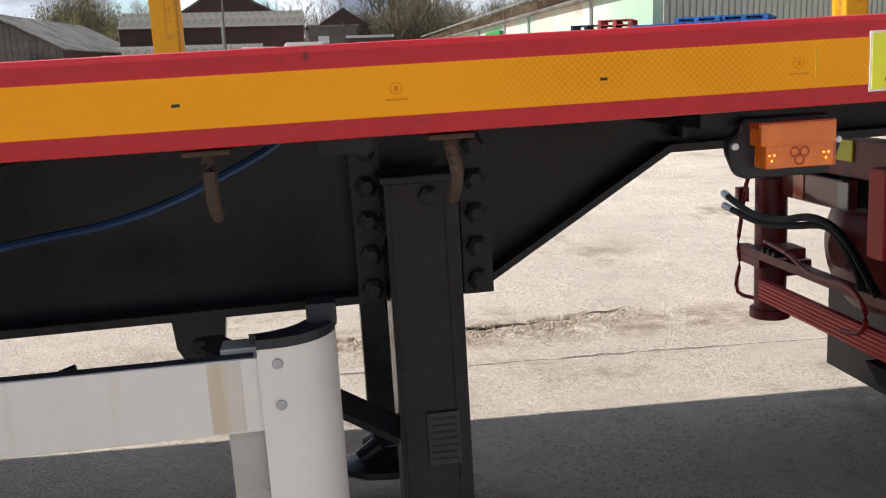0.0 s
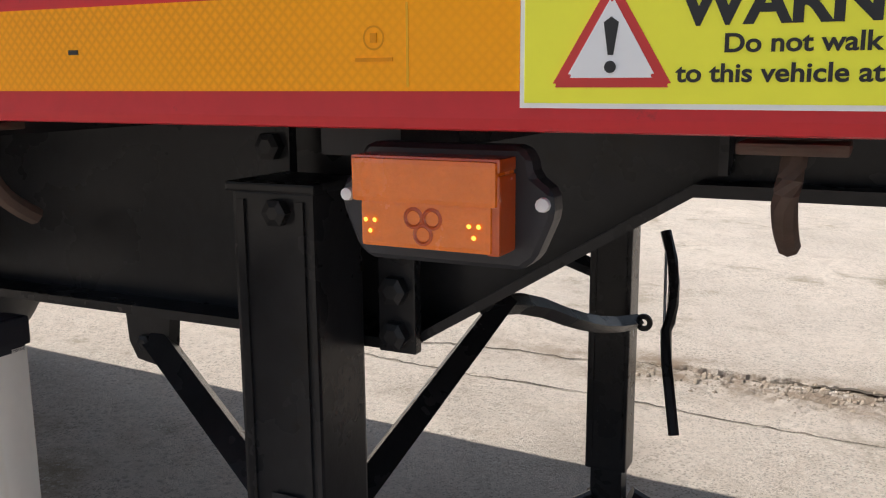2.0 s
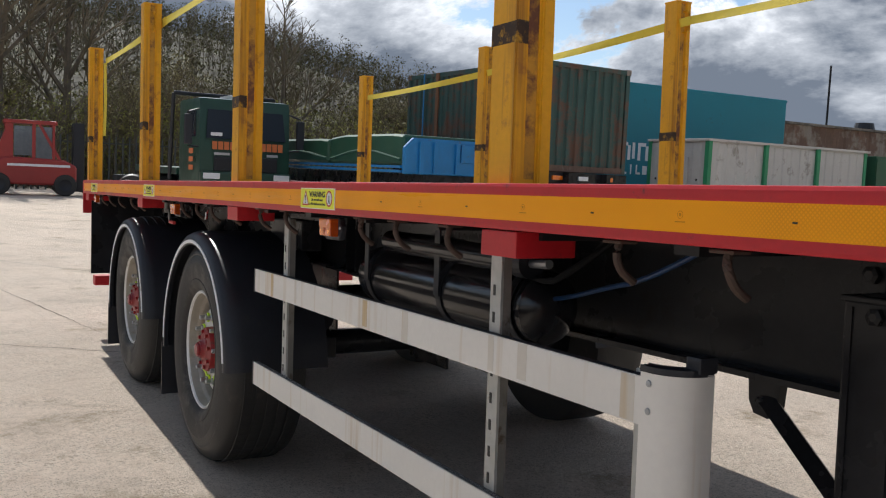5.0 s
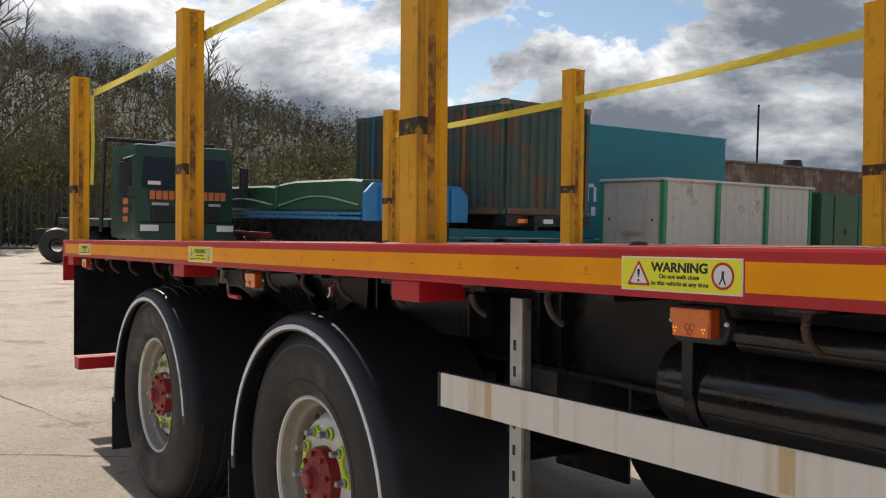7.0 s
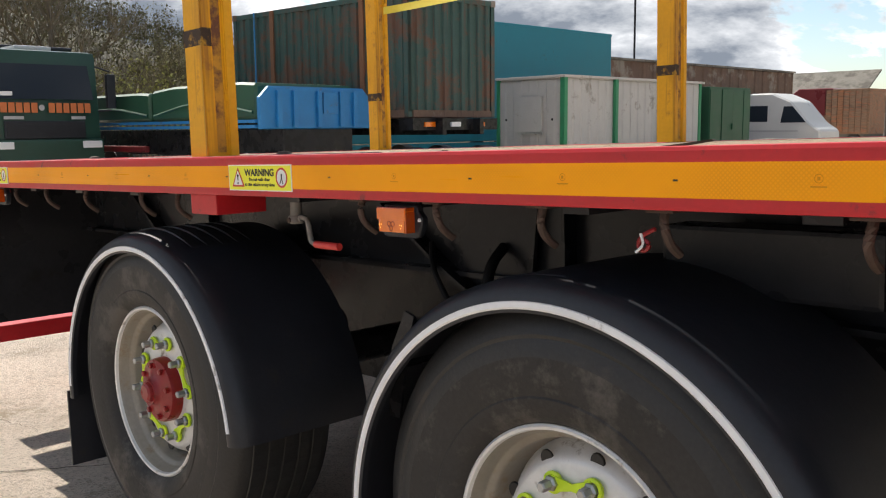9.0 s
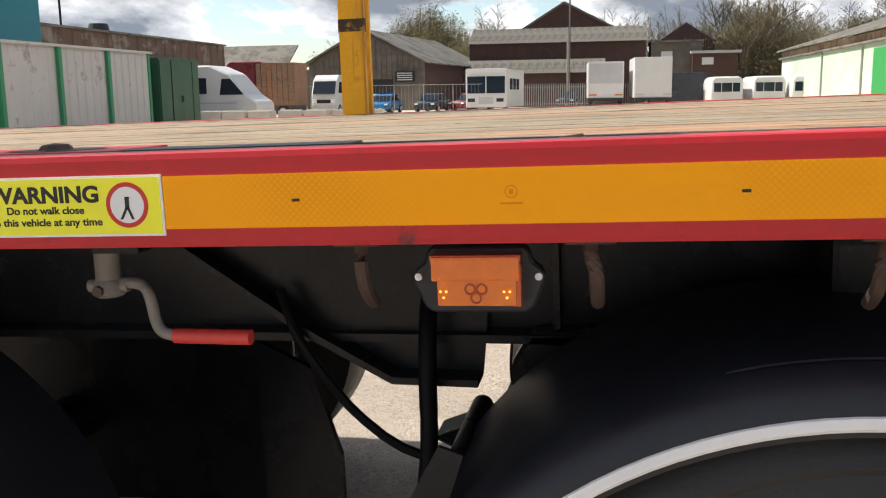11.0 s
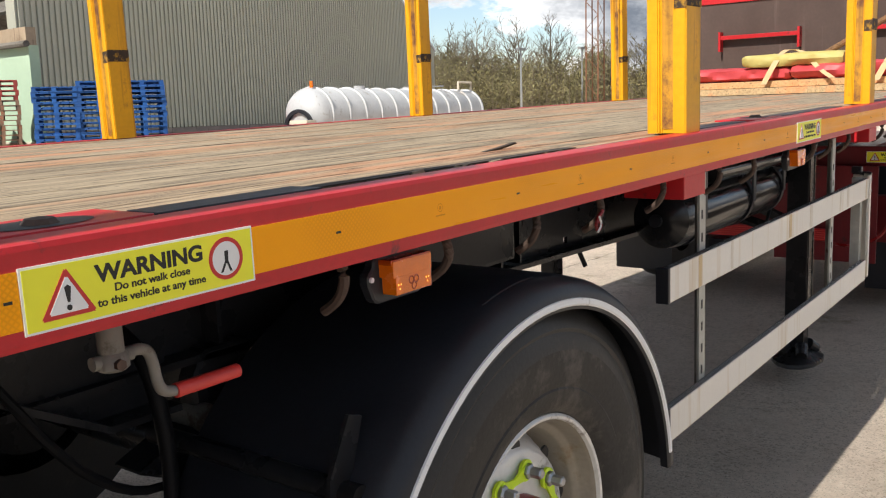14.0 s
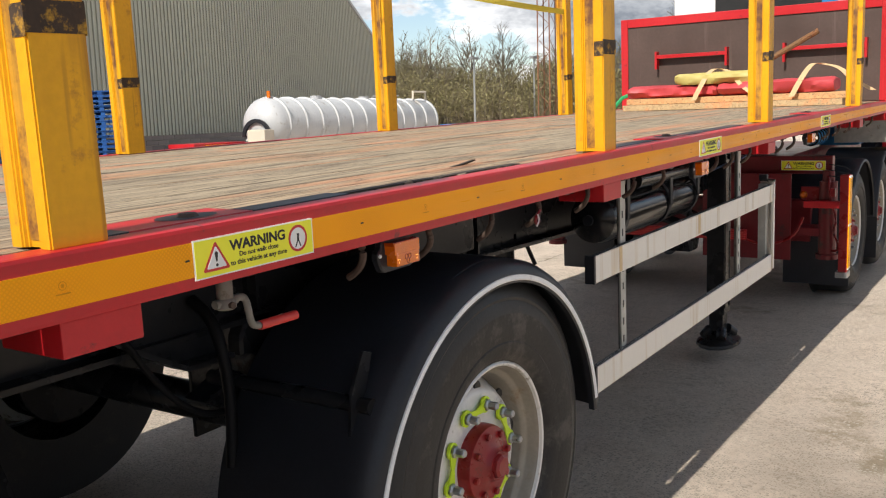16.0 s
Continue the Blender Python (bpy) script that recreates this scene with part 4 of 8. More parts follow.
    part("under_run_bar", box(REAR - 0.14, REAR - 0.02, 0.10, WIDE - 0.1, 0.465, 0.545, 0.008), M["red"], trailer, "red rear under-run bar")
    for z in (0.72, 0.92):
        part("rear_lamp", box(REAR - 0.05, REAR + 0.02, 0.16, 0.36, z, z + 0.1, 0.01), M["hub"], trailer, "red rear lamp")


R_TYRE = 0.537
WHEELS = ((1.040, 0.512), (-0.695, 0.553))
chassis()


def wheel(x, z, side=1, y=0.048, parent=trailer, r_tyre=R_TYRE, wide=0.37, tread=True):
    """side 1: faces -y; -1: faces +y."""
    s = side
    c = (x, y, z)
    hub_line = [(0.0, 0.014), (0.040, 0.014), (0.044, 0.026), (0.052, 0.032), (0.084, 0.038), (0.104, 0.044), (0.108, 0.056), (0.110, 0.110)]
    hub_part = part("wheel", turned([(r, h * s) for r, h in hub_line], c, 40), M["hub"], parent, "road wheel with red hub and silver rim", smooth=True)
    prof = [(0.278, 0.30), (0.525, 0.295), (r_tyre - 0.006, 0.275), (r_tyre, 0.25), (r_tyre, 0.09), (r_tyre - 0.008, 0.05), (r_tyre - 0.026, 0.026), (r_tyre - 0.062, 0.008), (r_tyre - 0.072, 0.004), (r_tyre - 0.080, 0.007), (r_tyre - 0.098, 0.000), (r_tyre - 0.115, -0.003)]
    k = wide / 0.30
    tb = turned([(r, h * s * (k if h > 0.06 else 1)) for r, h in prof], c, 72)
    tyre = part("tyre", tb, M["rubber"], hub_part, "worn black dusty tyre", smooth=True)
    wall = [(r_tyre - 0.115, -0.003), (r_tyre - 0.140, -0.004), (0.362, -0.001), (0.345, 0.003), (0.341, 0.0005), (0.325, 0.003), (0.305, 0.010), (0.291, 0.022), (0.278, 0.046)]
    part("sidewall", turned([(r, h * s) for r, h in wall], c, 72), M["sidewall"], tyre, "brown dusty tyre sidewall", smooth=True)
    if tread:
        for i, h in enumerate((0.095, 0.15, 0.205, 0.26, 0.31)):
            part("tread_rib", turned([(r_tyre + 0.001, (h - 0.019) * s), (r_tyre + 0.006, (h - 0.017) * s), (r_tyre + 0.006, (h + 0.017) * s), (r_tyre + 0.001, (h + 0.019) * s)], c, 60), M["rubber"], tyre)
    lip = [(0.277, 0.060), (0.287, 0.040), (0.286, 0.027), (0.281, 0.023), (0.275, 0.025), (0.272, 0.034)]
    rim = part("rim", turned([(r, h * s) for r, h in lip], c, 72), M["steel"], hub_part, "bright silver rim lip", smooth=True)
    barrel = [(0.272, 0.034), (0.266, 0.044), (0.263, 0.066), (0.258, 0.072), (0.249, 0.077), (0.245, 0.086), (0.242, 0.128), (0.236, 0.142)]
    part("rim_barrel", turned([(r, h * s) for r, h in barrel], c, 72), M["rim_dust"], rim, "dusty beige rim well", smooth=True)
    disc = [(0.238, 0.143), (0.228, 0.128), (0.214, 0.102), (0.202, 0.088), (0.192, 0.083), (0.105, 0.081)]
    part("wheel_disc", turned([(r, h * s) for r, h in disc], c, 64), M["steel"], hub_part, "silver painted wheel disc", smooth=True)
    if s < 0:
        return hub_part
    for i in range(10):
        a = i * math.tau / 10 + 0.17
        ox, oz = x + 0.208 * math.cos(a), z + 0.208 * math.sin(a)
        part("hand_hole", turned([(0, 0), (0.016, 0), (0.018, 0.004)], (ox, y + 0.092, oz), 14), M["ink"], hub_part)
    for i in range(10):
        a = i * math.tau / 10 + 0.10
        ox, oz = x + 0.160 * math.cos(a), z + 0.160 * math.sin(a)
        n = turned([(0.0165, 0.0), (0.0165, -0.020), (0.0115, -0.024), (0.0115, -0.046), (0.009, -0.049), (0, -0.049)], (ox, y + 0.081, oz), 6)
        part("wheel_nut", n, M["nut"], hub_part, "zinc wheel nut")
        part("nut_ring", turned([(0.0168, -0.003), (0.023, -0.004), (0.0235, -0.011), (0.0168, -0.013)], (ox, y + 0.081, oz), 18), M["lime"], hub_part, "lime green nut ring", smooth=True)
    for i in range(0, 10, 2):
        a, c2 = i * math.tau / 10 + 0.10, (i + 1) * math.tau / 10 + 0.10
        p = Vector((x + 0.160 * math.cos(a), y + 0.072, z + 0.160 * math.sin(a)))
        q = Vector((x + 0.160 * math.cos(c2), y + 0.072, z + 0.160 * math.sin(c2)))
        n = (p + q) / 2 - Vector((x, y + 0.072, z))
        n.normalize()
        inner = p.lerp(q, 0.5) - n * 0.010
        # a flat pointed link, wide at the nuts and waisted between them
        flat = bmesh.new()
        ring = [p + n * 0.018, p.lerp(q, 0.5) + n * 0.004, q + n * 0.018, q - n * 0.018, inner, p - n * 0.018]
        low, top = [flat.verts.new(v) for v in ring], [flat.verts.new(v + Vector((0, -0.005, 0))) for v in ring]
        flat.faces.new(low[::-1])
        flat.faces.new(top)
        for k2 in range(6):
            flat.faces.new((low[k2], low[(k2 + 1) % 6], top[(k2 + 1) % 6], top[k2]))
        bmesh.ops.recalc_face_normals(flat, faces=flat.faces[:])
        part("nut_link", flat, M["lime"], hub_part, "lime green link between two nuts")
    for i in range(8):
        a = i * math.tau / 8 + 0.2
        part("hub_bolt", turned([(0.010, 0), (0.010, -0.012), (0, -0.014)], (x + 0.086 * math.cos(a), y + 0.041, z + 0.086 * math.sin(a)), 6), M["hub"], hub_part)
    part("hub_cap", turned([(0.0, -0.002), (0.026, -0.002), (0.034, 0.004), (0.037, 0.020)], c, 8), M["hub"], hub_part, "red eight sided hub cap")
    return hub_part


for wx, wz in WHEELS:
    wheel(wx, wz)
    wheel(wx, wz, -1, WIDE - 0.035, tread=False)


def mudguard(x, z, near=True):
    s, y = (1, 0.024) if near else (-1, WIDE - 0.024)
    a0, a1 = radians(4), radians(183)
    prof = [(0.560, 0.02), (0.556, 0.0), (0.566, -0.004), (0.590, 0.0), (0.606, 0.012), (0.618, 0.035), (0.622, 0.08), (0.622, 0.46), (0.612, 0.462), (0.610, 0.09), (0.596, 0.03), (0.57, 0.02)]
    g = part("mudguard", turned([(r, h * s) for r, h in prof], (x, y, z), 56, a0=a0, a1=a1), M["dull_black"], trailer, "black plastic mudguard with a white edge line", smooth=True)
    part("white_line", turned([(0.563, -0.0030 * s), (0.567, -0.0065 * s), (0.578, -0.0055 * s), (0.579, -0.002 * s)], (x, y, z), 56, a0=radians(8), a1=radians(178)), M["white"], g, "white painted line")
    part("mud_flap", box(x - 0.622, x - 0.612, y if near else y - 0.44, y + 0.44 if near else y, z - 0.30, z - 0.01), M["dull_black"], g, "black rubber mud flap")
    # added rib, shaped only to give the thin highlight on the crown
    part("highlight_rib", turned([(0.6215, 0.05 * s), (0.6235, 0.0525 * s), (0.6215, 0.055 * s)], (x, y, z), 12, a0=radians(88), a1=radians(104)), M["dull_black"], g)


for wx in (1.026, -0.690):
    mudguard(wx, 0.465)
    mudguard(wx, 0.465, False)


def sideguard():
    y0, y1 = 0.098, 0.121
    rails = []
    for z0, z1 in ((0.875, 0.968), (0.488, 0.582)):
        r = part("guard_rail", box(1.775, 4.106, y0, y1, z0, z1, 0.003), M["alu"], trailer, "pale aluminium side guard rail with rusty runs")
        rails.append(r)
        part("end_cap", box(1.762, 1.776, y0 - 0.001, y1 + 0.012, z0 - 0.002, z1 + 0.002, 0.003), M["dull_black"], r, "black plastic end cap")
        for k in range(4):
            part("rail_groove", box(1.78, 4.10, y0 + 0.004 + k * 0.005, y0 + 0.006 + k * 0.005, z1 - 0.0006, z1 + 0.0012), M["dull_black"], r)
    # rust runs down the upper rail, below the bracket bolts
    for k, (x, w) in enumerate(((1.99, 0.013), (2.25, 0.010), (2.86, 0.016), (3.13, 0.018), (3.58, 0.012), (3.71, 0.018), (4.065, 0.020))):
        part("rust_run", box(x - w, x + w, y0 - 0.0006, y0, 0.878 + 0.003 * (k % 3), 0.966), M["rust_run"], rails[0], "faint yellow brown rust run")
    # rounded front upright, bent inwards
    outline = [(4.106, y0 - 0.006)]
    outline += [(4.126 + 0.075 * math.sin(t * math.pi / 16), y0 - 0.006 + 0.075 - 0.075 * math.cos(t * math.pi / 16)) for t in range(9)]
    outline += [(4.201, 0.185)]
    b = bmesh.new()
    outer = [(b.verts.new((x, y, 0.50)), b.verts.new((x, y, 0.984))) for x, y in outline]
    inner = [(b.verts.new((x - (0.012 if i else 0), y + (0.012 if i < 9 else 0), 0.50)), b.verts.new((x - (0.012 if i else 0), y + (0.012 if i < 9 else 0), 0.984))) for i, (x, y) in enumerate(outline)]
    for i in range(len(outline) - 1):
        b.faces.new((outer[i][0], outer[i + 1][0], outer[i + 1][1], outer[i][1]))
        b.faces.new((inner[i][0], inner[i][1], inner[i + 1][1], inner[i + 1][0]))
        b.faces.new((outer[i][1], outer[i + 1][1], inner[i + 1][1], inner[i][1]))
        b.faces.new((outer[i][0], inner[i][0], inner[i + 1][0], outer[i + 1][0]))
    b.faces.new((outer[0][0], outer[0][1], inner[0][1], inner[0][0]))
    b.faces.new((outer[-1][0], inner[-1][0], inner[-1][1], outer[-1][1]))
    up = part("guard_upright", b, M["alu"], trailer, "pale aluminium upright bent round the corner", smooth=True)
    cap = bmesh.new()
    low = [(cap.verts.new((x, y - 0.002, 0.980)), cap.verts.new((x, y - 0.002, 0.992))) for x, y in outline]
    far = [(cap.verts.new((x - (0.03 if i else 0), y + (0.028 if i < 9 else 0), 0.980)), cap.verts.new((x - (0.03 if i else 0), y + (0.028 if i < 9 else 0), 0.992))) for i, (x, y) in enumerate(outline)]
    for i in range(len(outline) - 1):
        cap.faces.new((low[i][0], low[i + 1][0], low[i + 1][1], low[i][1]))
        cap.faces.new((low[i][1], low[i + 1][1], far[i + 1][1], far[i][1]))
        cap.faces.new((far[i][0], far[i][1], far[i + 1][1], far[i + 1][0]))
    part("rubber_cap", cap, M["dull_black"], up, "black rubber edge cap")
    part("rubber_lug", box(4.166, 4.204, 0.145, 0.19, 0.985, 1.016, 0.006), M["dull_black"], up)
    for z in (0.960, 0.908):
        part("rivet", turned([(0, -0.003), (0.006, -0.002), (0.007, 0.0)], (4.129, y0 - 0.006, z), 12), M["nut"], up)
    for x in (2.048, 3.530):
        p = part("guard_bracket", box(x, x + 0.046, 0.123, 0.131, 0.49, 1.19, 0.001), M["galv"], trailer, "galvanised slotted guard bracket")
        part("flange", box(x + 0.040, x + 0.046, 0.1315, 0.153, 0.49, 1.19), M["cast"], p)
        for k in range(9):
            part("slot", box(x + 0.014, x + 0.023, 0.1215, 0.1231, 0.53 + k * 0.066, 0.556 + k * 0.066), M["ink"], p)
    part("guard_bracket", box(4.06, 4.104, 0.122, 0.163, 0.50, 0.975, 0.002), M["galv"], trailer, "galvanised guard bracket")


sideguard()


def landing_leg(y0, y1, near=True):
    leg = part("landing_leg", box(4.292, 4.408, y0, y1, 0.16, 1.128, 0.006), M["black"], trailer, "black square landing leg")
    part("leg_cap", box(4.287, 4.413, y0 - 0.006, y1 + 0.006, 1.124, 1.136, 0.003), M["black"], leg)
    part("inner_leg", box(4.305, 4.395, y0 + 0.012, y1 - 0.012, 0.05, 0.165, 0.004), M["black"], leg)
    for dx in (0.006, 0.090):
        part("leg_rib", box(4.295 + dx, 4.306 + dx, y0 - 0.004, y0 + 0.002, 0.20, 1.115), M["black"], leg)
    cy = (y0 + y1) / 2
    shoe = turned([(0.0, 0.045), (0.06, 0.05), (0.10, 0.035), (0.20, 0.008), (0.205, -0.004), (0.19, -0.012), (0, -0.012)], (4.363, cy, -0.016), 12, axis="z")
    bmesh.ops.transform(shoe, matrix=Matrix.Translation((4.363, cy, 0)) @ Matrix.Diagonal((0.94, 0.62, 1.3, 1)) @ Matrix.Translation((-4.363, -cy, 0)), verts=shoe.verts[:])
    part("foot", shoe, M["black"], leg, "black pressed steel foot", smooth=True)
    for k in range(4):
        a = k * math.pi / 2 + 0.6
        part("foot_rib", rod((4.363 + 0.05 * math.cos(a), cy + 0.05 * math.sin(a), 0.055), (4.363 + 0.135 * math.cos(a), cy + 0.085 * math.sin(a), 0.02), 0.034, 0.028), M["black"], leg)
    part("bolt_head", turned([(0.017, 0), (0.017, -0.012), (0.008, -0.014), (0, -0.014)], (4.361, y0 - 0.001, 1.102), 6), M["black"], leg)
    wy = 0.60 if near else 1.88
    for x0 in (4.246, 4.426):
        pl = part("mounting_plate", box(x0, x0 + 0.052, wy - 0.075, wy - 0.058, 0.912, 1.195, 0.002), M["black"], leg, "black bolted mounting plate")
        for k in range(5):
            z = 0.936 + k * 0.058
            part("bolt_head", turned([(0.019, 0), (0.019, -0.014), (0.010, -0.017), (0, -0.017)], (x0 + 0.026, wy - 0.075, z), 6), M["black"], pl)
    if near:
        part("data_plate", box(4.336, 4.389, y0 - 0.0055, y0 - 0.0042, 0.66, 0.75), M["dull_black"], leg, "dark embossed data plate")
        for k in range(7):
            part("plate_line", box(4.342, 4.383, y0 - 0.0065, y0 - 0.0054, 0.669 + k * 0.0115, 0.672 + k * 0.0115), M["black"], leg)
    # flat brace up to a lug below the frame
    wy2 = lambda y: y if near else WIDE - y
    part("brace", pipe([(4.33, wy2(0.455), 0.685), (3.975, wy2(0.60), 0.850)], 0.026, 4), M["black"], leg, "flat black brace")
    lug = part("brace_lug", slab([(3.925, 0.905), (3.930, 0.845), (3.945, 0.818), (3.985, 0.812), (4.010, 0.835), (4.018, 0.905)], wy2(0.60) - 0.012, wy2(0.60) + 0.012), M["black"], leg, "black rounded brace lug")
    part("lug_bolt", turned([(0.014, 0), (0.014, -0.010), (0.007, -0.013), (0, -0.013)], (3.968, wy2(0.60) - 0.012, 0.848), 6), M["black"], lug)
    return leg


landing_leg(0.413, 0.520)
far_leg = landing_leg(1.900, 1.990, False)
part("cross_brace", pipe([(4.345, 0.50, 0.640), (4.345, 1.15, 0.826)], 0.027, 4), M["black"], trailer, "black brace between the legs")
part("cross_shaft", pipe([(4.368, 0.57, 0.92), (4.368, 1.93, 0.92)], 0.016, 10), M["black"], trailer, smooth=True)
part("curved_stay", pipe([(4.34, 1.06, 0.838), (4.345, 1.30, 0.785), (4.36, 1.56, 0.685), (4.385, 1.76, 0.622), (4.425, 1.91, 0.600)], 0.022, 4, smooth=1), M["black"], trailer, "black curved strap")
eye_plate = turned([(0.010, -0.004), (0.024, -0.004), (0.024, 0.004), (0.010, 0.004), (0.010, -0.004)], (4.443, 1.91, 0.600), 18)
part("eye_plate", eye_plate, M["black"], trailer, "black drilled eye plate")
part("guard_plate", box(4.124, 4.225, 2.38, 2.40, 0.70, 0.92, 0.004), M["alu"], trailer, "pale aluminium plate behind the far leg")
ratchet = part("crank_handle", pipe([(4.475, 1.99, 0.84), (4.510, 1.96, 0.74), (4.516, 1.92, 0.62), (4.500, 1.90, 0.575), (4.553, 1.82, 0.330)], 0.015, 8, smooth=1), M["black"], trailer, "black crank handle hanging beside the leg", smooth=True)
part("handle_link", pipe([(4.480, 1.98, 0.83), (4.498, 1.91, 0.60)], 0.004, 6), M["nut"], ratchet)


def twist_handle():
    b = turned([(0.0, 0.060), (0.015, 0.060), (0.0155, 0.022), (0.019, 0.018), (0.020, 0.004), (0.015, 0.0), (0, 0.0)], (0.150, 0.10, 1.147), 18, axis="z")
    t = part("twist_lock_body", b, M["cast"], trailer, "grey cast twist lock below the rail", smooth=True)
    part("shaft", rod((0.124, 0.10, 1.160), (0.176, 0.10, 1.161), 0.0085, seg=12), M["cast"], t, smooth=True)
    part("bolt", rod((0.147, 0.076, 1.157), (0.147, 0.084, 1.157), 0.007, seg=6), M["rust"], t)
    part("crank", pipe([(0.166, 0.10, 1.163), (0.186, 0.10, 1.164), (0.199, 0.10, 1.158), (0.204, 0.10, 1.140), (0.207, 0.10, 1.115), (0.214, 0.10, 1.101), (0.234, 0.10, 1.0975)], 0.0072, 10, smooth=2), M["cast"], t, "bent steel crank", smooth=True)
    part("grip", rod((0.231, 0.10, 1.0975), (0.330, 0.099, 1.0965), 0.0095, seg=14), M["grip"], t, "red rubber grip", smooth=True)


twist_handle()


def headboard():
    x0, x1 = 7.71, 7.77
    h = part("headboard", box(x0 + 0.012, x1 - 0.012, 0.09, WIDE - 0.09, 1.33, 2.13), M["board"], trailer, "brown boarded headboard in a red frame")
    for y in (0.03, WIDE - 0.10):
        part("frame_post", box(x0, x1, y, y + 0.07, 1.325, 2.20, 0.004), M["red"], h, "red steel frame")
    part("frame_top", box(x0, x1, 0.101, WIDE - 0.101, 2.12, 2.20, 0.004), M["red"], h, "red steel frame")
    for y in (0.55, 1.75):
        part("tie_bar", box(x0 - 0.05, x0 - 0.02, y - 0.35, y + 0.35, 1.80, 1.835, 0.004), M["red"], h, "red tie bar")
        for e in (-0.34, 0.34):
            part("tie_bracket", box(x0 - 0.06, x0 + 0.01, y + e - 0.01, y + e + 0.01, 1.70, 1.87), M["red"], h)


headboard()


# ---- stanchion posts standing in the sockets ----
def stanchion():
    """A rolled post 1.04 m high, about 95 x 100 mm, with grooved sides, a strap loop and a burnt weld band."""
    root = empty("stanchion_post", "yellow painted steel stanchion with rust runs", "stanchion", "stanchions along the deck")
    w, d, g = 0.095, 0.100, 0.010
    b = bmesh.new()
    out = [(0, 0), (w, 0), (w, 0.030), (w - g, 0.034), (w - g, 0.066), (w, 0.070), (w, d), (0, d), (0, 0.070), (g, 0.066), (g, 0.034), (0, 0.030)]
    rings = [[b.verts.new((x, y, z)) for x, y in out] for z in (0.0, 1.035)]
    for k in range(len(out)):
        b.faces.new((rings[0][k], rings[0][(k + 1) % len(out)], rings[1][(k + 1) % len(out)], rings[1][k]))
    bmesh.ops.recalc_face_normals(b, faces=b.faces[:])
    bmesh.ops.bevel(b, geom=[e for e in b.edges if abs(e.verts[0].co.z - e.verts[1].co.z) > 0.5], offset=0.003, segments=2, affect="EDGES")
    part("post_body", b, M["post"], root)
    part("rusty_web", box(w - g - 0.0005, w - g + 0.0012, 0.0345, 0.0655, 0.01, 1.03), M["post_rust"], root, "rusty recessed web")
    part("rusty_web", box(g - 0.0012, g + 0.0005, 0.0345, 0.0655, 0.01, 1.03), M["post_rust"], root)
    part("top_cap", box(-0.002, w + 0.002, -0.002, d + 0.002, 1.033, 1.041, 0.002), M["post"], root)
    wb = box(-0.001, w + 0.001, -0.001, 0.0, 0.300, 0.345)
    box(-0.001, 0.0, 0.0, 0.0305, 0.295, 0.340, bm=wb)
    box(w, w + 0.001, 0.0, 0.0305, 0.298, 0.347, bm=wb)
    part("weld_band", wb, M["burnt"], root, "burnt brown weld band")
    part("strap_loop", pipe([(w - 0.003, 0.05, 0.985), (w + 0.028, 0.05, 0.985), (w + 0.036, 0.05, 0.975), (w + 0.036, 0.05, 0.885), (w + 0.028, 0.05, 0.875), (w - 0.003, 0.05, 0.875)], 0.006, 8), M["post"], root, "bent rod strap loop", smooth=True)
    return root


first_post = stanchion()
for i, px in enumerate((-2.315, -0.233, 1.680, 3.665, 6.26)):
    for near in (True, False):
        y = 0.018 if near else 2.365
        turn = Matrix.Rotation(radians(random.Random(i * 2 + near).uniform(-0.4, 0.4)), 4, "Y")
        m = LEAN @ Matrix.Translation((px, y, Z_TOP + 0.0005)) @ turn
        if i == 0 and near:
            first_post.matrix_basis = m
        else:
            copy_thing(first_post, m)


def strap(a, c, sag=0.0, wide=0.022):
    a, c = LEAN @ Vector(a), LEAN @ Vector(c)
    b = bmesh.new()
    last = None
    for k in range(13):
        t = k / 12
        p = a.lerp(c, t) - Vector((0, 0, sag * 4 * t * (1 - t)))
        tw = 0.25 * math.sin(t * 5)
        u = Vector((0, math.sin(tw), math.cos(tw))) * wide
        ring = [b.verts.new(p + u), b.verts.new(p + u + Vector((0, 0.0015, 0))), b.verts.new(p - u + Vector((0, 0.0015, 0))), b.verts.new(p - u)]
        if last:
            for j in range(4):
                b.faces.new((last[j], last[(j + 1) % 4], ring[(j + 1) % 4], ring[j]))
        last = ring
    tagged(part("lashing_strap", b, M["strap"]), "yellow webbing strap stretched between stanchions", "strap", "straps between the stanchions")


STRAP_NEAR, STRAP_FAR = 0.115, 2.385
strap((-2.16, STRAP_NEAR + 0.01, 2.26), (-0.06, STRAP_NEAR + 0.01, 2.26), 0.01)
strap((-0.06, STRAP_NEAR + 0.01, 2.26), (1.84, STRAP_NEAR + 0.01, 2.26), 0.01)
strap((-2.16, STRAP_FAR, 2.16), (-0.04, STRAP_FAR, 2.18), 0.01)
strap((-0.04, STRAP_FAR, 2.18), (1.85, STRAP_FAR, 2.25), 0.01)
strap((1.85, STRAP_FAR, 2.25), (3.75, STRAP_FAR, 2.26), 0.01)
strap((3.75, STRAP_FAR, 2.26), (6.3, STRAP_FAR, 2.20), 0.01)
strap((3.80, STRAP_NEAR, 2.27), (6.28, STRAP_NEAR, 2.24), 0.01)
tail = [LEAN @ Vector(p) for p in ((-2.19, 0.125, 2.25), (-2.185, 0.13, 1.95), (-2.19, 0.125, 1.68))]
tagged(part("strap_tail", pipe(tail, 0.011, 4), M["strap"]), "loose yellow strap tail hanging down a stanchion", "strap")


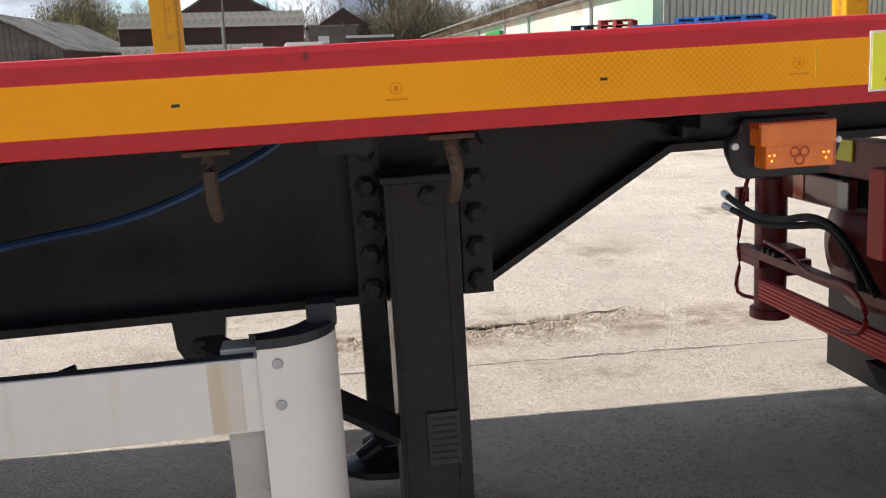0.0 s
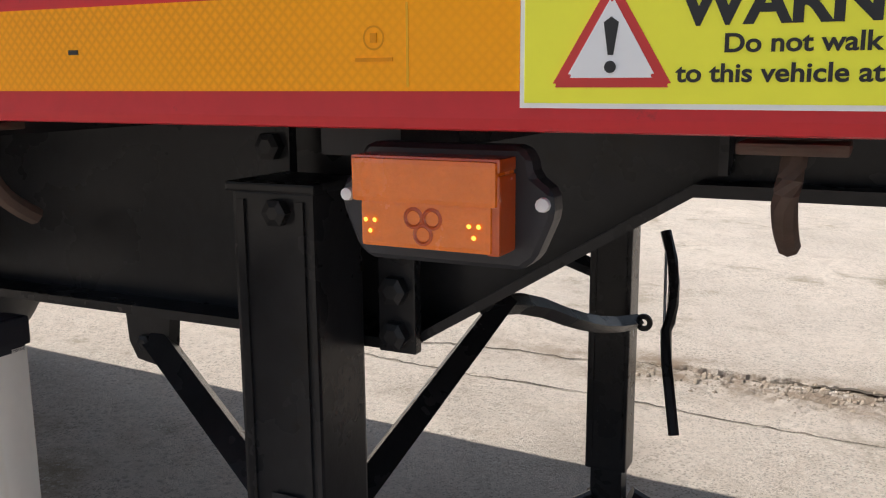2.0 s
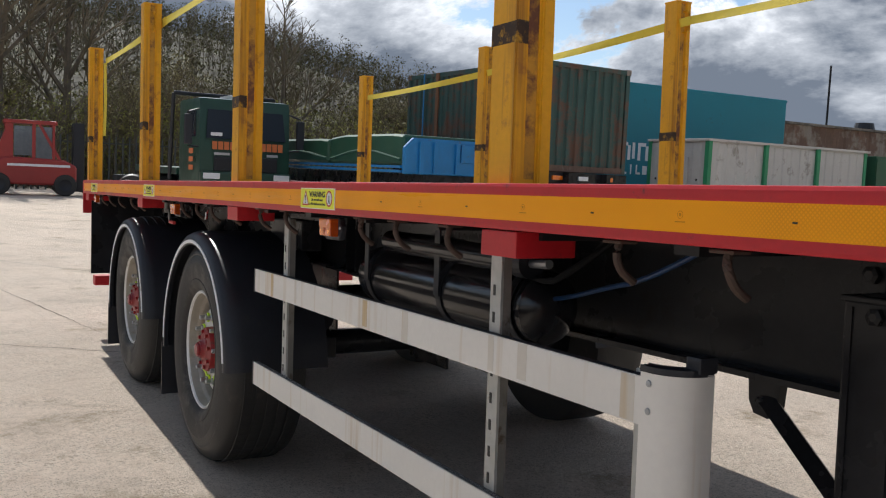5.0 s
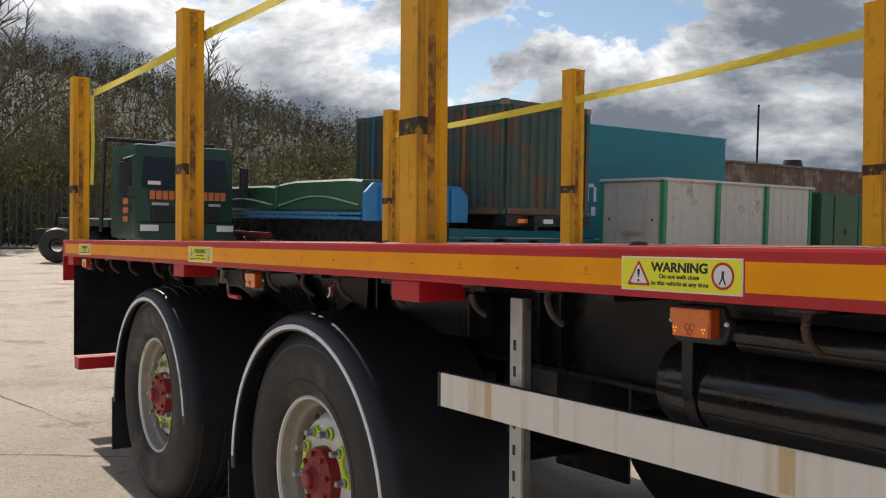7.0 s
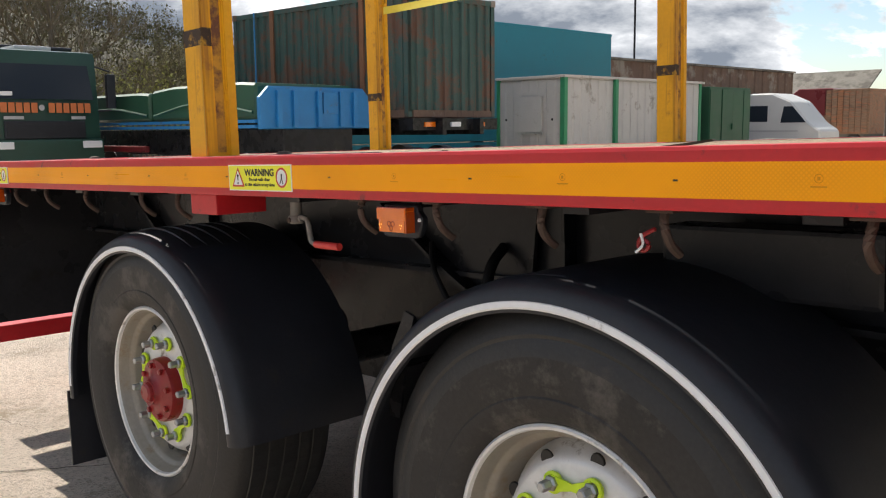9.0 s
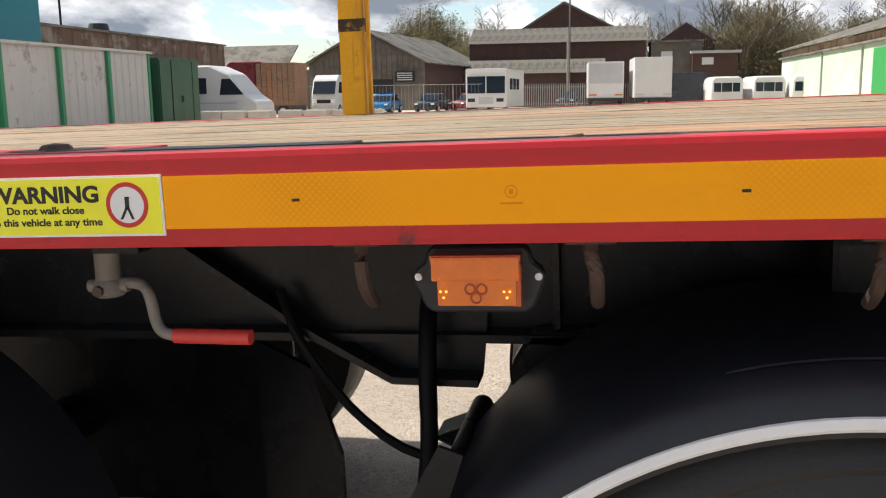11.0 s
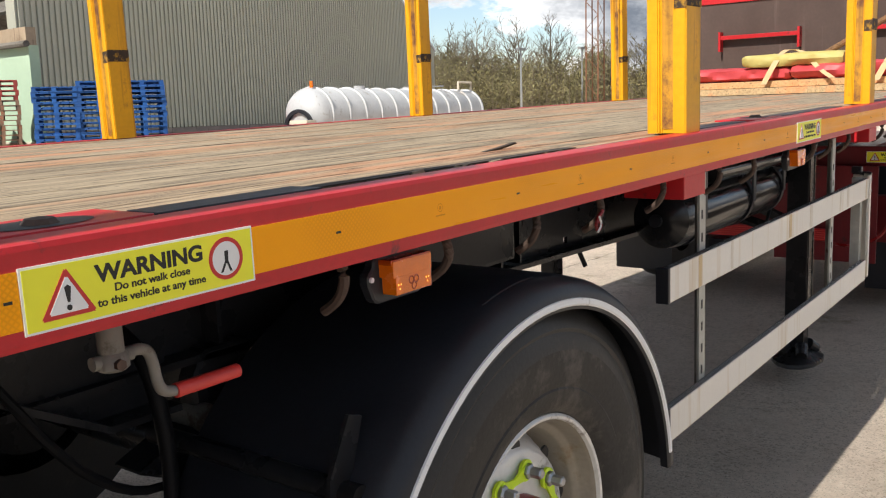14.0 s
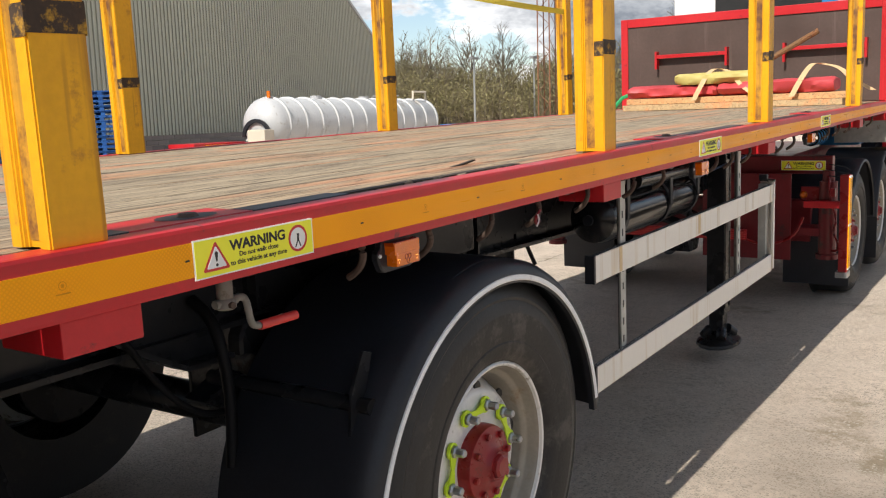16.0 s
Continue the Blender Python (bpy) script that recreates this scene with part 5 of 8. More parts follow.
# ---- the load at the front of the deck ----
def load():
    rnd = random.Random(8)
    for i, (x, z, y0, y1) in enumerate(((6.72, 0, 0.22, 2.05), (6.86, 0, 0.25, 2.0), (7.0, 0, 0.2, 2.1), (7.14, 0, 0.3, 2.05), (6.76, 0.052, 0.18, 1.98), (6.93, 0.052, 0.25, 2.1), (7.1, 0.052, 0.22, 2.0))):
        ob = part("timber_bearer", box(x, x + 0.125, y0, y1, Z_TOP + z + 0.001, Z_TOP + z + 0.050, 0.003), M["timber"])
        ob.matrix_basis = LEAN
        tagged(ob, "sawn timber bearer lying across the deck", "timber", "timbers stacked on the deck")

    def bundle(name, x, y0, y1, z, rx, rz, material, label, seed):
        b = bmesh.new()
        n, s = 26, 14
        rings = []
        for i in range(n + 1):
            t = i / n
            y = y0 + (y1 - y0) * t
            e = min(1, 9 * t + 0.72, 9 * (1 - t) + 0.72)
            ring = []
            for k in range(s):
                a = k * math.tau / s
                ca, sa = math.cos(a), math.sin(a)
                w = 1 + 0.22 * noise.noise((seed + ca * 1.4, sa * 1.4, y * 4)) + 0.1 * noise.noise((seed, k * 1.7, y * 11))
                zz = rz * e * w * (abs(sa) ** 0.7) * (1 if sa > 0 else -1)
                ring.append(b.verts.new((x + rx * e ** 0.4 * w * (abs(ca) ** 0.6) * (1 if ca > 0 else -1), y, max(z, z + rz + zz))))
            rings.append(ring)
        for p, q in zip(rings, rings[1:]):
            for k in range(s):
                b.faces.new((p[k], p[(k + 1) % s], q[(k + 1) % s], q[k]))
        b.faces.new(rings[0][::-1])
        b.faces.new(rings[-1])
        ob = part(name, b, material, smooth=True)
        ob.matrix_basis = LEAN
        return tagged(ob, label, "tarpaulin")

    bundle("folded_tarpaulin", 6.93, 0.30, 1.22, 1.428, 0.17, 0.06, M["tarp_red"], "faded red tarpaulin rolled on the timbers", 3)
    bundle("folded_tarpaulin", 6.97, 1.24, 2.05, 1.428, 0.16, 0.055, M["tarp_red"], "red tarpaulin folded on the timbers", 9)
    bundle("folded_tarpaulin", 6.92, 0.85, 1.60, 1.530, 0.15, 0.050, M["tarp_yellow"], "dusty yellow tarpaulin folded over the red one", 5)
    for k, (y, w) in enumerate(((1.35, 0.9), (0.55, 1.1))):
        pts = [(6.70, y + 0.05, 1.40), (6.74, y, 1.52), (6.84, y - 0.06 * w, 1.655), (6.98, y - 0.1, 1.66), (6.90, y - 0.25 * w, 1.62), (6.76, y - 0.35 * w, 1.52), (6.70, y - 0.5 * w, 1.43)]
        b = bmesh.new()
        last = None
        sm = [Vector(p) for p in pts]
        for _ in range(2):
            out = [sm[0]]
            for p, q in zip(sm, sm[1:]):
                out += [p.lerp(q, 0.25), p.lerp(q, 0.75)]
            sm = out + [sm[-1]]
        for p in sm:
            ring = [b.verts.new(p + Vector((0, dy, dz))) for dy, dz in ((-0.022, 0), (0.022, 0), (0.022, 0.003), (-0.022, 0.003))]
            if last:
                for j in range(4):
                    b.faces.new((last[j], last[(j + 1) % 4], ring[(j + 1) % 4], ring[j]))
            last = ring
        ob = part("loose_strap", b, M["buff"])
        ob.matrix_basis = LEAN
        tagged(ob, "loose buff webbing strap draped over the tarpaulins", "strap")
    ob = part("wooden_pole", pipe([(7.0, 1.02, 1.62), (7.17, 0.50, 1.93)], 0.023, 8), M["old_pole"])
    ob.matrix_basis = LEAN
    tagged(ob, "old wooden pole leaning against the headboard", "pole")
    ob = part("green_strap", pipe([(7.1, 2.02, 1.45), (7.05, 2.16, 1.47), (6.98, 2.24, 1.36)], 0.018, 5, smooth=1), mat("green_webbing", (0.03, 0.35, 0.12), 0.7))
    ob.matrix_basis = LEAN
    tagged(ob, "green webbing strap end over the timbers", "strap")


load()


# ---- the tractor unit with its stabiliser beam, coupled in front ----
def tractor():
    t = empty("tractor_unit", "dark red crane tractor unit coupled to the trailer", "lorry", m=LEAN @ Matrix.Translation((-0.15, 0, 0)))
    g = -0.19   # road level in the trailer's own axes
    for y in (0.72, 1.72):
        part("chassis_rail", box(6.30, 11.0, y, y + 0.08, 0.60, 0.86, 0.006), M["red_dark"], t, "dark red chassis rail")
    beam = part("stabiliser_beam", box(6.40, 6.60, 0.34, 2.16, 0.30, 0.62, 0.01), M["red_dark"], t, "dark red stabiliser cross beam")
    part("beam_plate", box(6.02, 6.04, 0.40, 1.05, 0.22, 0.86, 0.004), M["red_dark"], beam)
    part("lamp_bar", box(6.12, 6.20, 0.14, 2.2, 0.85, 0.98, 0.006), M["red_dark"], t, "dark red rear lamp bar")
    part("tail_lamp", box(6.10, 6.13, 0.15, 0.35, 0.66, 0.76, 0.008), M["hub"], t, "red tail lamp")
    cluster = part("combination_lamp", box(6.10, 6.16, 1.86, 2.26, 0.735, 0.84, 0.006), M["lamp_lens"], t, "brownish red combination tail lamp")
    part("reverse_lens", box(6.096, 6.101, 1.82, 1.88, 0.74, 0.835), M["van_lens"], cluster, "grey reversing lens")
    part("indicator_lens", box(6.096, 6.101, 2.10, 2.17, 0.74, 0.835), M["amber_dark"], cluster)
    part("cluster_back", box(6.165, 6.185, 1.80, 2.27, 0.725, 0.85), M["black"], cluster)
    part("end_bracket", box(5.96, 6.02, 1.42, 1.50, 0.66, 0.93, 0.006), M["red"], t, "bright red end bracket")
    for y, near in ((0.16, True), (2.34, False)):
        s = 1 if near else -1
        jack = part("stabiliser_jack", rod((6.10, y, 0.27), (6.10, y, 0.80), 0.062, seg=24), M["red_dark"], t, "dark red hydraulic stabiliser jack", smooth=True)
        part("jack_foot", rod((6.10, y, 0.235), (6.10, y, 0.27), 0.078, seg=24), M["red_dark"], jack, smooth=True)
        part("jack_cap", rod((6.10, y, 0.80), (6.10, y, 0.88), 0.042, 0.04, seg=20), M["red_dark"], jack, smooth=True)
        part("ram_pipe", pipe([(6.08, y, 0.84), (6.02, y - 0.02 * s, 0.82), (6.0, y - 0.02 * s, 0.76), (6.0, y - 0.045 * s, 0.65), (6.0, y - 0.08 * s, 0.53), (6.0, y - 0.055 * s, 0.45), (6.0, y - 0.095 * s, 0.36), (6.01, y - 0.09 * s, 0.31), (6.07, y - 0.03 * s, 0.30)], 0.0085, 8, smooth=1), M["hub"], jack, "red hydraulic pipe", smooth=True)
        part("pipe_union", box(5.985, 6.03, y - 0.055 * s - 0.012, y - 0.055 * s + 0.02, 0.70, 0.76, 0.004), M["hub"], jack)
        part("jack_bracket", box(6.06, 6.26, y - 0.03, y + 0.20 if near else y + 0.03, 0.40, 0.46, 0.004), M["red_dark"], jack)
    part("marker_post", box(5.94, 6.02, -0.005, 0.055, 0.17, 0.86, 0.004), M["hub"], t, "red reflective marker post")
    part("post_foot", box(5.92, 6.04, -0.01, 0.07, 0.13, 0.17, 0.004), M["nut"], t)
    # red lamp board with ribs across the back
    board = part("reflector_board", box(5.95, 5.975, 0.70, 2.14, 0.365, 0.445, 0.004), M["red"], t, "red ribbed under-run board")
    for k in range(5):
        part("rib", box(5.946, 5.952, 0.70, 2.14, 0.372 + k * 0.0145, 0.379 + k * 0.0145, 0.001), M["grip"], board)
    part("under_step", slab([(5.97, 0.33), (6.25, 0.33), (6.2, 0.24), (6.02, 0.24)], 1.15, 1.5), M["black"], t)
    # bulging gear housing and hoses seen between the beams
    part("gear_housing", turned([(0.0, -0.02), (0.07, -0.03), (0.10, 0.0), (0.18, 0.02), (0.235, 0.06), (0.255, 0.12), (0.255, 0.30), (0, 0.30)], (6.20, 1.98, 0.575), 36, axis="x"), M["red_dark"], t, "dark red round gear housing", smooth=True)
    part("bracket_bar", box(6.00, 6.04, 1.45, 2.41, 0.495, 0.53, 0.004), M["red_dark"], t, "dark red bracket bar")
    part("bracket_bar", box(6.00, 6.05, 2.24, 2.40, 0.46, 0.495, 0.004), M["red_dark"], t)
    part("valve_bank", box(6.0, 6.08, 2.04, 2.16, 0.531, 0.575, 0.01), M["red_dark"], t)
    for k in range(3):
        part("union_nut", turned([(0.016, 0), (0.016, -0.03), (0.009, -0.04), (0, -0.04)], (6.0, 2.06 + k * 0.04, 0.555), 8, axis="x"), M["black"], t)
    for k in range(2):
        pts = ([(5.95, 2.40, 0.724), (5.95, 2.215, 0.683), (5.95, 1.998, 0.69), (5.95, 1.777, 0.747), (5.95, 1.608, 0.714), (5.95, 1.50, 0.627), (5.96, 1.437, 0.552)], [(5.965, 2.398, 0.672), (5.965, 2.176, 0.652), (5.965, 1.964, 0.675), (5.97, 1.747, 0.72), (5.97, 1.661, 0.695), (5.97, 1.55, 0.601), (5.97, 1.53, 0.545)])[k]
        part("hydraulic_hose", pipe(pts, 0.013, 8, smooth=2), M["hose"], t, "black hydraulic hose", smooth=True)
        part("hose_end", rod(pts[0], (5.95, 2.44, 0.735 - 0.05 * k), 0.015, seg=8), M["nut"], t)
    part("brake_cable", pipe([(5.95, 2.102, 0.60), (5.95, 1.927, 0.585), (5.95, 1.83, 0.549), (5.945, 1.70, 0.545), (5.945, 1.55, 0.56), (5.945, 1.46, 0.50), (5.945, 1.48, 0.42), (5.95, 1.60, 0.40)], 0.008, 8, smooth=2), M["hub"], t, smooth=True)
    part("brake_cable", pipe([(5.97, 0.3, 0.55), (5.95, 0.36, 0.40), (5.95, 0.55, 0.33), (5.96, 0.75, 0.38), (5.98, 0.9, 0.5)], 0.010, 8, smooth=2), M["hub"], t, "dark red looped cable", smooth=True)
    for x in (7.0, 8.28):
        w = wheel(x, g + 0.50, 1, 0.10, t, 0.50, 0.30, False)
        wheel(x, g + 0.50, -1, 2.40, t, 0.50, 0.30, False)
        for y, s in ((0.06, 1), (2.44, -1)):
            mg = part("mudguard", turned([(0.555, 0.012 * s), (0.56, 0.0), (0.575, 0.004 * s), (0.585, 0.03 * s), (0.585, 0.5 * s), (0.575, 0.5 * s), (0.573, 0.04 * s)], (x, y, g + 0.50), 40, a0=radians(5), a1=radians(178)), M["dull_black"], t, "black plastic mudguard", smooth=True)
            part("mud_flap", box(x - 0.585, x - 0.575, y if s > 0 else y - 0.48, y + 0.48 if s > 0 else y, g + 0.16, g + 0.52), M["dull_black"], mg)
    part("coupling_plate", turned([(0.0, 0.05), (0.45, 0.05), (0.5, 0.0), (0.5, -0.04), (0, -0.04)], (7.0, 1.25, 0.98), 32, axis="z"), M["black"], t, "greasy black coupling plate")
    part("deck_plate", box(6.22, 8.9, 0.62, 1.88, 0.87, 0.92, 0.004), M["red_dark"], t)
    for k in range(9):
        a = k * 0.9
        part("coiled_hose", turned([(0.055, 0), (0.067, 0.012), (0.055, 0.024)], (6.72 + k * 0.05, 0.42, 1.075), 12, axis="x"), M["blue"] if k % 2 else M["hose"], t, "coiled air hose")
    # crane column, cab back and sleeper beyond the headboard
    part("crane_column", box(8.20, 8.55, 0.30, 0.66, 0.92, 2.56, 0.03), M["blue"], t, "blue folded crane column")
    part("crane_arm", box(8.05, 8.18, 0.15, 0.72, 2.44, 2.62, 0.03), M["blue"], t, "blue folded crane arm")
    part("crane_arm", box(8.60, 8.8, 0.62, 1.02, 2.56, 2.74, 0.02), M["sign_white"], t, "white crane arm")
    part("arm_stripe", slab([(0.70, 2.57), (0.78, 2.57), (0.92, 2.73), (0.84, 2.73)], -0.004, 0.0), M["blue"], t, "blue stripe on the arm").matrix_basis = Matrix.Translation((8.596, 0, 0)) @ Matrix.Rotation(radians(90), 4, "Z")
    part("crane_ram", rod((8.4, 0.75, 2.40), (8.4, 1.3, 2.52), 0.05, seg=16), M["black"], t, "black hydraulic ram", smooth=True)
    cab = part("cab", box(9.4, 11.3, 0.02, 2.48, 0.95, 3.0, 0.08), M["sign_white"], t, "white lorry cab")
    part("cab_step", box(9.5, 10.0, 0.06, 0.5, 0.35, 0.94, 0.05), M["dull_black"], cab, "black cab step")
    part("cab_back_window", box(9.39, 9.405, 0.5, 2.0, 1.9, 2.5, 0.01), M["ink"], cab)
    part("front_wheel", turned([(0.28, -0.14), (0.46, -0.14), (0.5, 0.0), (0.46, 0.14), (0.28, 0.14)], (10.6, 0.2, g + 0.5), 28), M["rubber"], t, "black front tyre", smooth=True)
    part("exhaust_pipe", rod((9.2, 0.22, 0.8), (9.2, 0.22, 2.4), 0.09, seg=20), M["black"], t, "black upright exhaust pipe", smooth=True)
    part("side_tank", box(9.3, 9.9, 0.08, 0.55, 0.25, 0.80, 0.06), M["dull_black"], t, "black side tank")
    rack = part("equipment_rack", box(8.10, 8.16, 0.04, 0.50, 0.95, 2.45, 0.006), M["galv"], t, "grey steel rack of valves and hoses")
    for k, (z0, z1, d) in enumerate(((0.98, 1.16, 0.20), (1.22, 1.34, 0.16), (1.40, 1.66, 0.24), (1.72, 1.82, 0.14), (1.90, 2.20, 0.20), (2.26, 2.40, 0.12))):
        part("valve_box", box(8.165, 8.165 + d, -0.05 + 0.02 * (k % 3), 0.44, z0, z1, 0.012), M["dull_black"], rack, "black valve box")
        part("hose", pipe([(8.2, 0.0, z1), (8.1, -0.03 + 0.01 * k, z1 - 0.05), (8.06, -0.02, z1 - 0.2), (8.14, 0.05, z1 - 0.32)], 0.012, 6, smooth=2), M["blue"] if k in (1, 4) else M["hose"], rack, smooth=True)
    part("control_lever_bank", box(8.4, 8.7, 0.0, 0.2, 0.95, 1.06, 0.01), M["post"], t, "yellow control box")
    part("stabiliser_leg", box(8.85, 8.95, 0.06, 0.2, 0.0, 1.15, 0.01), M["red"], t, "red crane stabiliser leg")
    for k in range(4):
        part("control_lever", rod((8.44 + k * 0.07, 0.03, 1.06), (8.43 + k * 0.07, -0.02, 1.22), 0.008, seg=6), M["black"], t)
    # stickers on the lamp bar face the back
    near_sign = warning_sign(t, 0.0, 0.0, 0.31, 0.072)
    near_sign.matrix_basis = Matrix.Translation((6.1185, 0.495, 0.875)) @ Matrix.Rotation(radians(-90), 4, "Z")
    sb = part("warning_board", box(6.112, 6.119, 1.83, 2.01, 0.905, 0.975), M["sign_yellow"], t, "small yellow warning board")
    for text, z0 in (("Blind spot", 0.945), ("Take care", 0.914)):
        part("lettering", letters(text, 0.028, m=Matrix.Translation((6.1114, 1.995, z0)) @ Matrix.Rotation(radians(-90), 4, "Z"), width=0.14), M["ink"], sb, "black lettering")
    # lit indicator, stay wires and small brackets round the near jack
    part("indicator_bulb", turned([(0, -0.02), (0.02, -0.015), (0.028, 0.0)], (6.10, 0.33, 0.70), 12, axis="x"), M["amber"], t, "amber indicator lamp")
    for k in range(3):
        part("stay_wire", pipe([(6.0, 0.14, 0.93 - 0.04 * k), (6.1, 0.02, 0.90 - 0.04 * k), (6.16, 0.0, 0.80 - 0.03 * k), (6.10, 0.05, 0.77)], 0.004, 6, smooth=1), M["hose"], t, smooth=True)
    part("jack_arm", box(5.96, 6.02, 0.0, 0.30, 0.62, 0.67, 0.006), M["red"], t, "red bracket arm")
    part("reflector_strip", box(5.94, 6.025, -0.011, -0.004, 0.20, 0.84), M["tape"], t, "amber reflective strip")
    for z0, z1 in ((0.84, 0.855), (0.50, 0.515), (0.19, 0.20)):
        part("strip_end", box(5.94, 6.025, -0.0125, -0.004, z0, z1), M["sign_white"], t)


M["lamp_lens"] = mat("tail_lamp_lens", (0.16, 0.030, 0.020), 0.15, 0, 0.15, 8, 60, 0.02, coat=0.5)
M["van_lens"] = mat("clear_grey_lens", (0.30, 0.31, 0.32), 0.15, 0, 0.1, 8, 60, 0.02, coat=0.5)
M["red_dark"] = mat("dark_red_machine_paint", (0.17, 0.010, 0.015), 0.4, 0, 0.2, 5, 50, 0.03, (0.05, 0.02, 0.02), 0.2, 6)
tractor()


# ---- the yard round about ----
def at(x, y, turn=0.0, z=0.0):
    return Matrix.Translation((x, y, z)) @ Matrix.Rotation(radians(turn), 4, "Z")


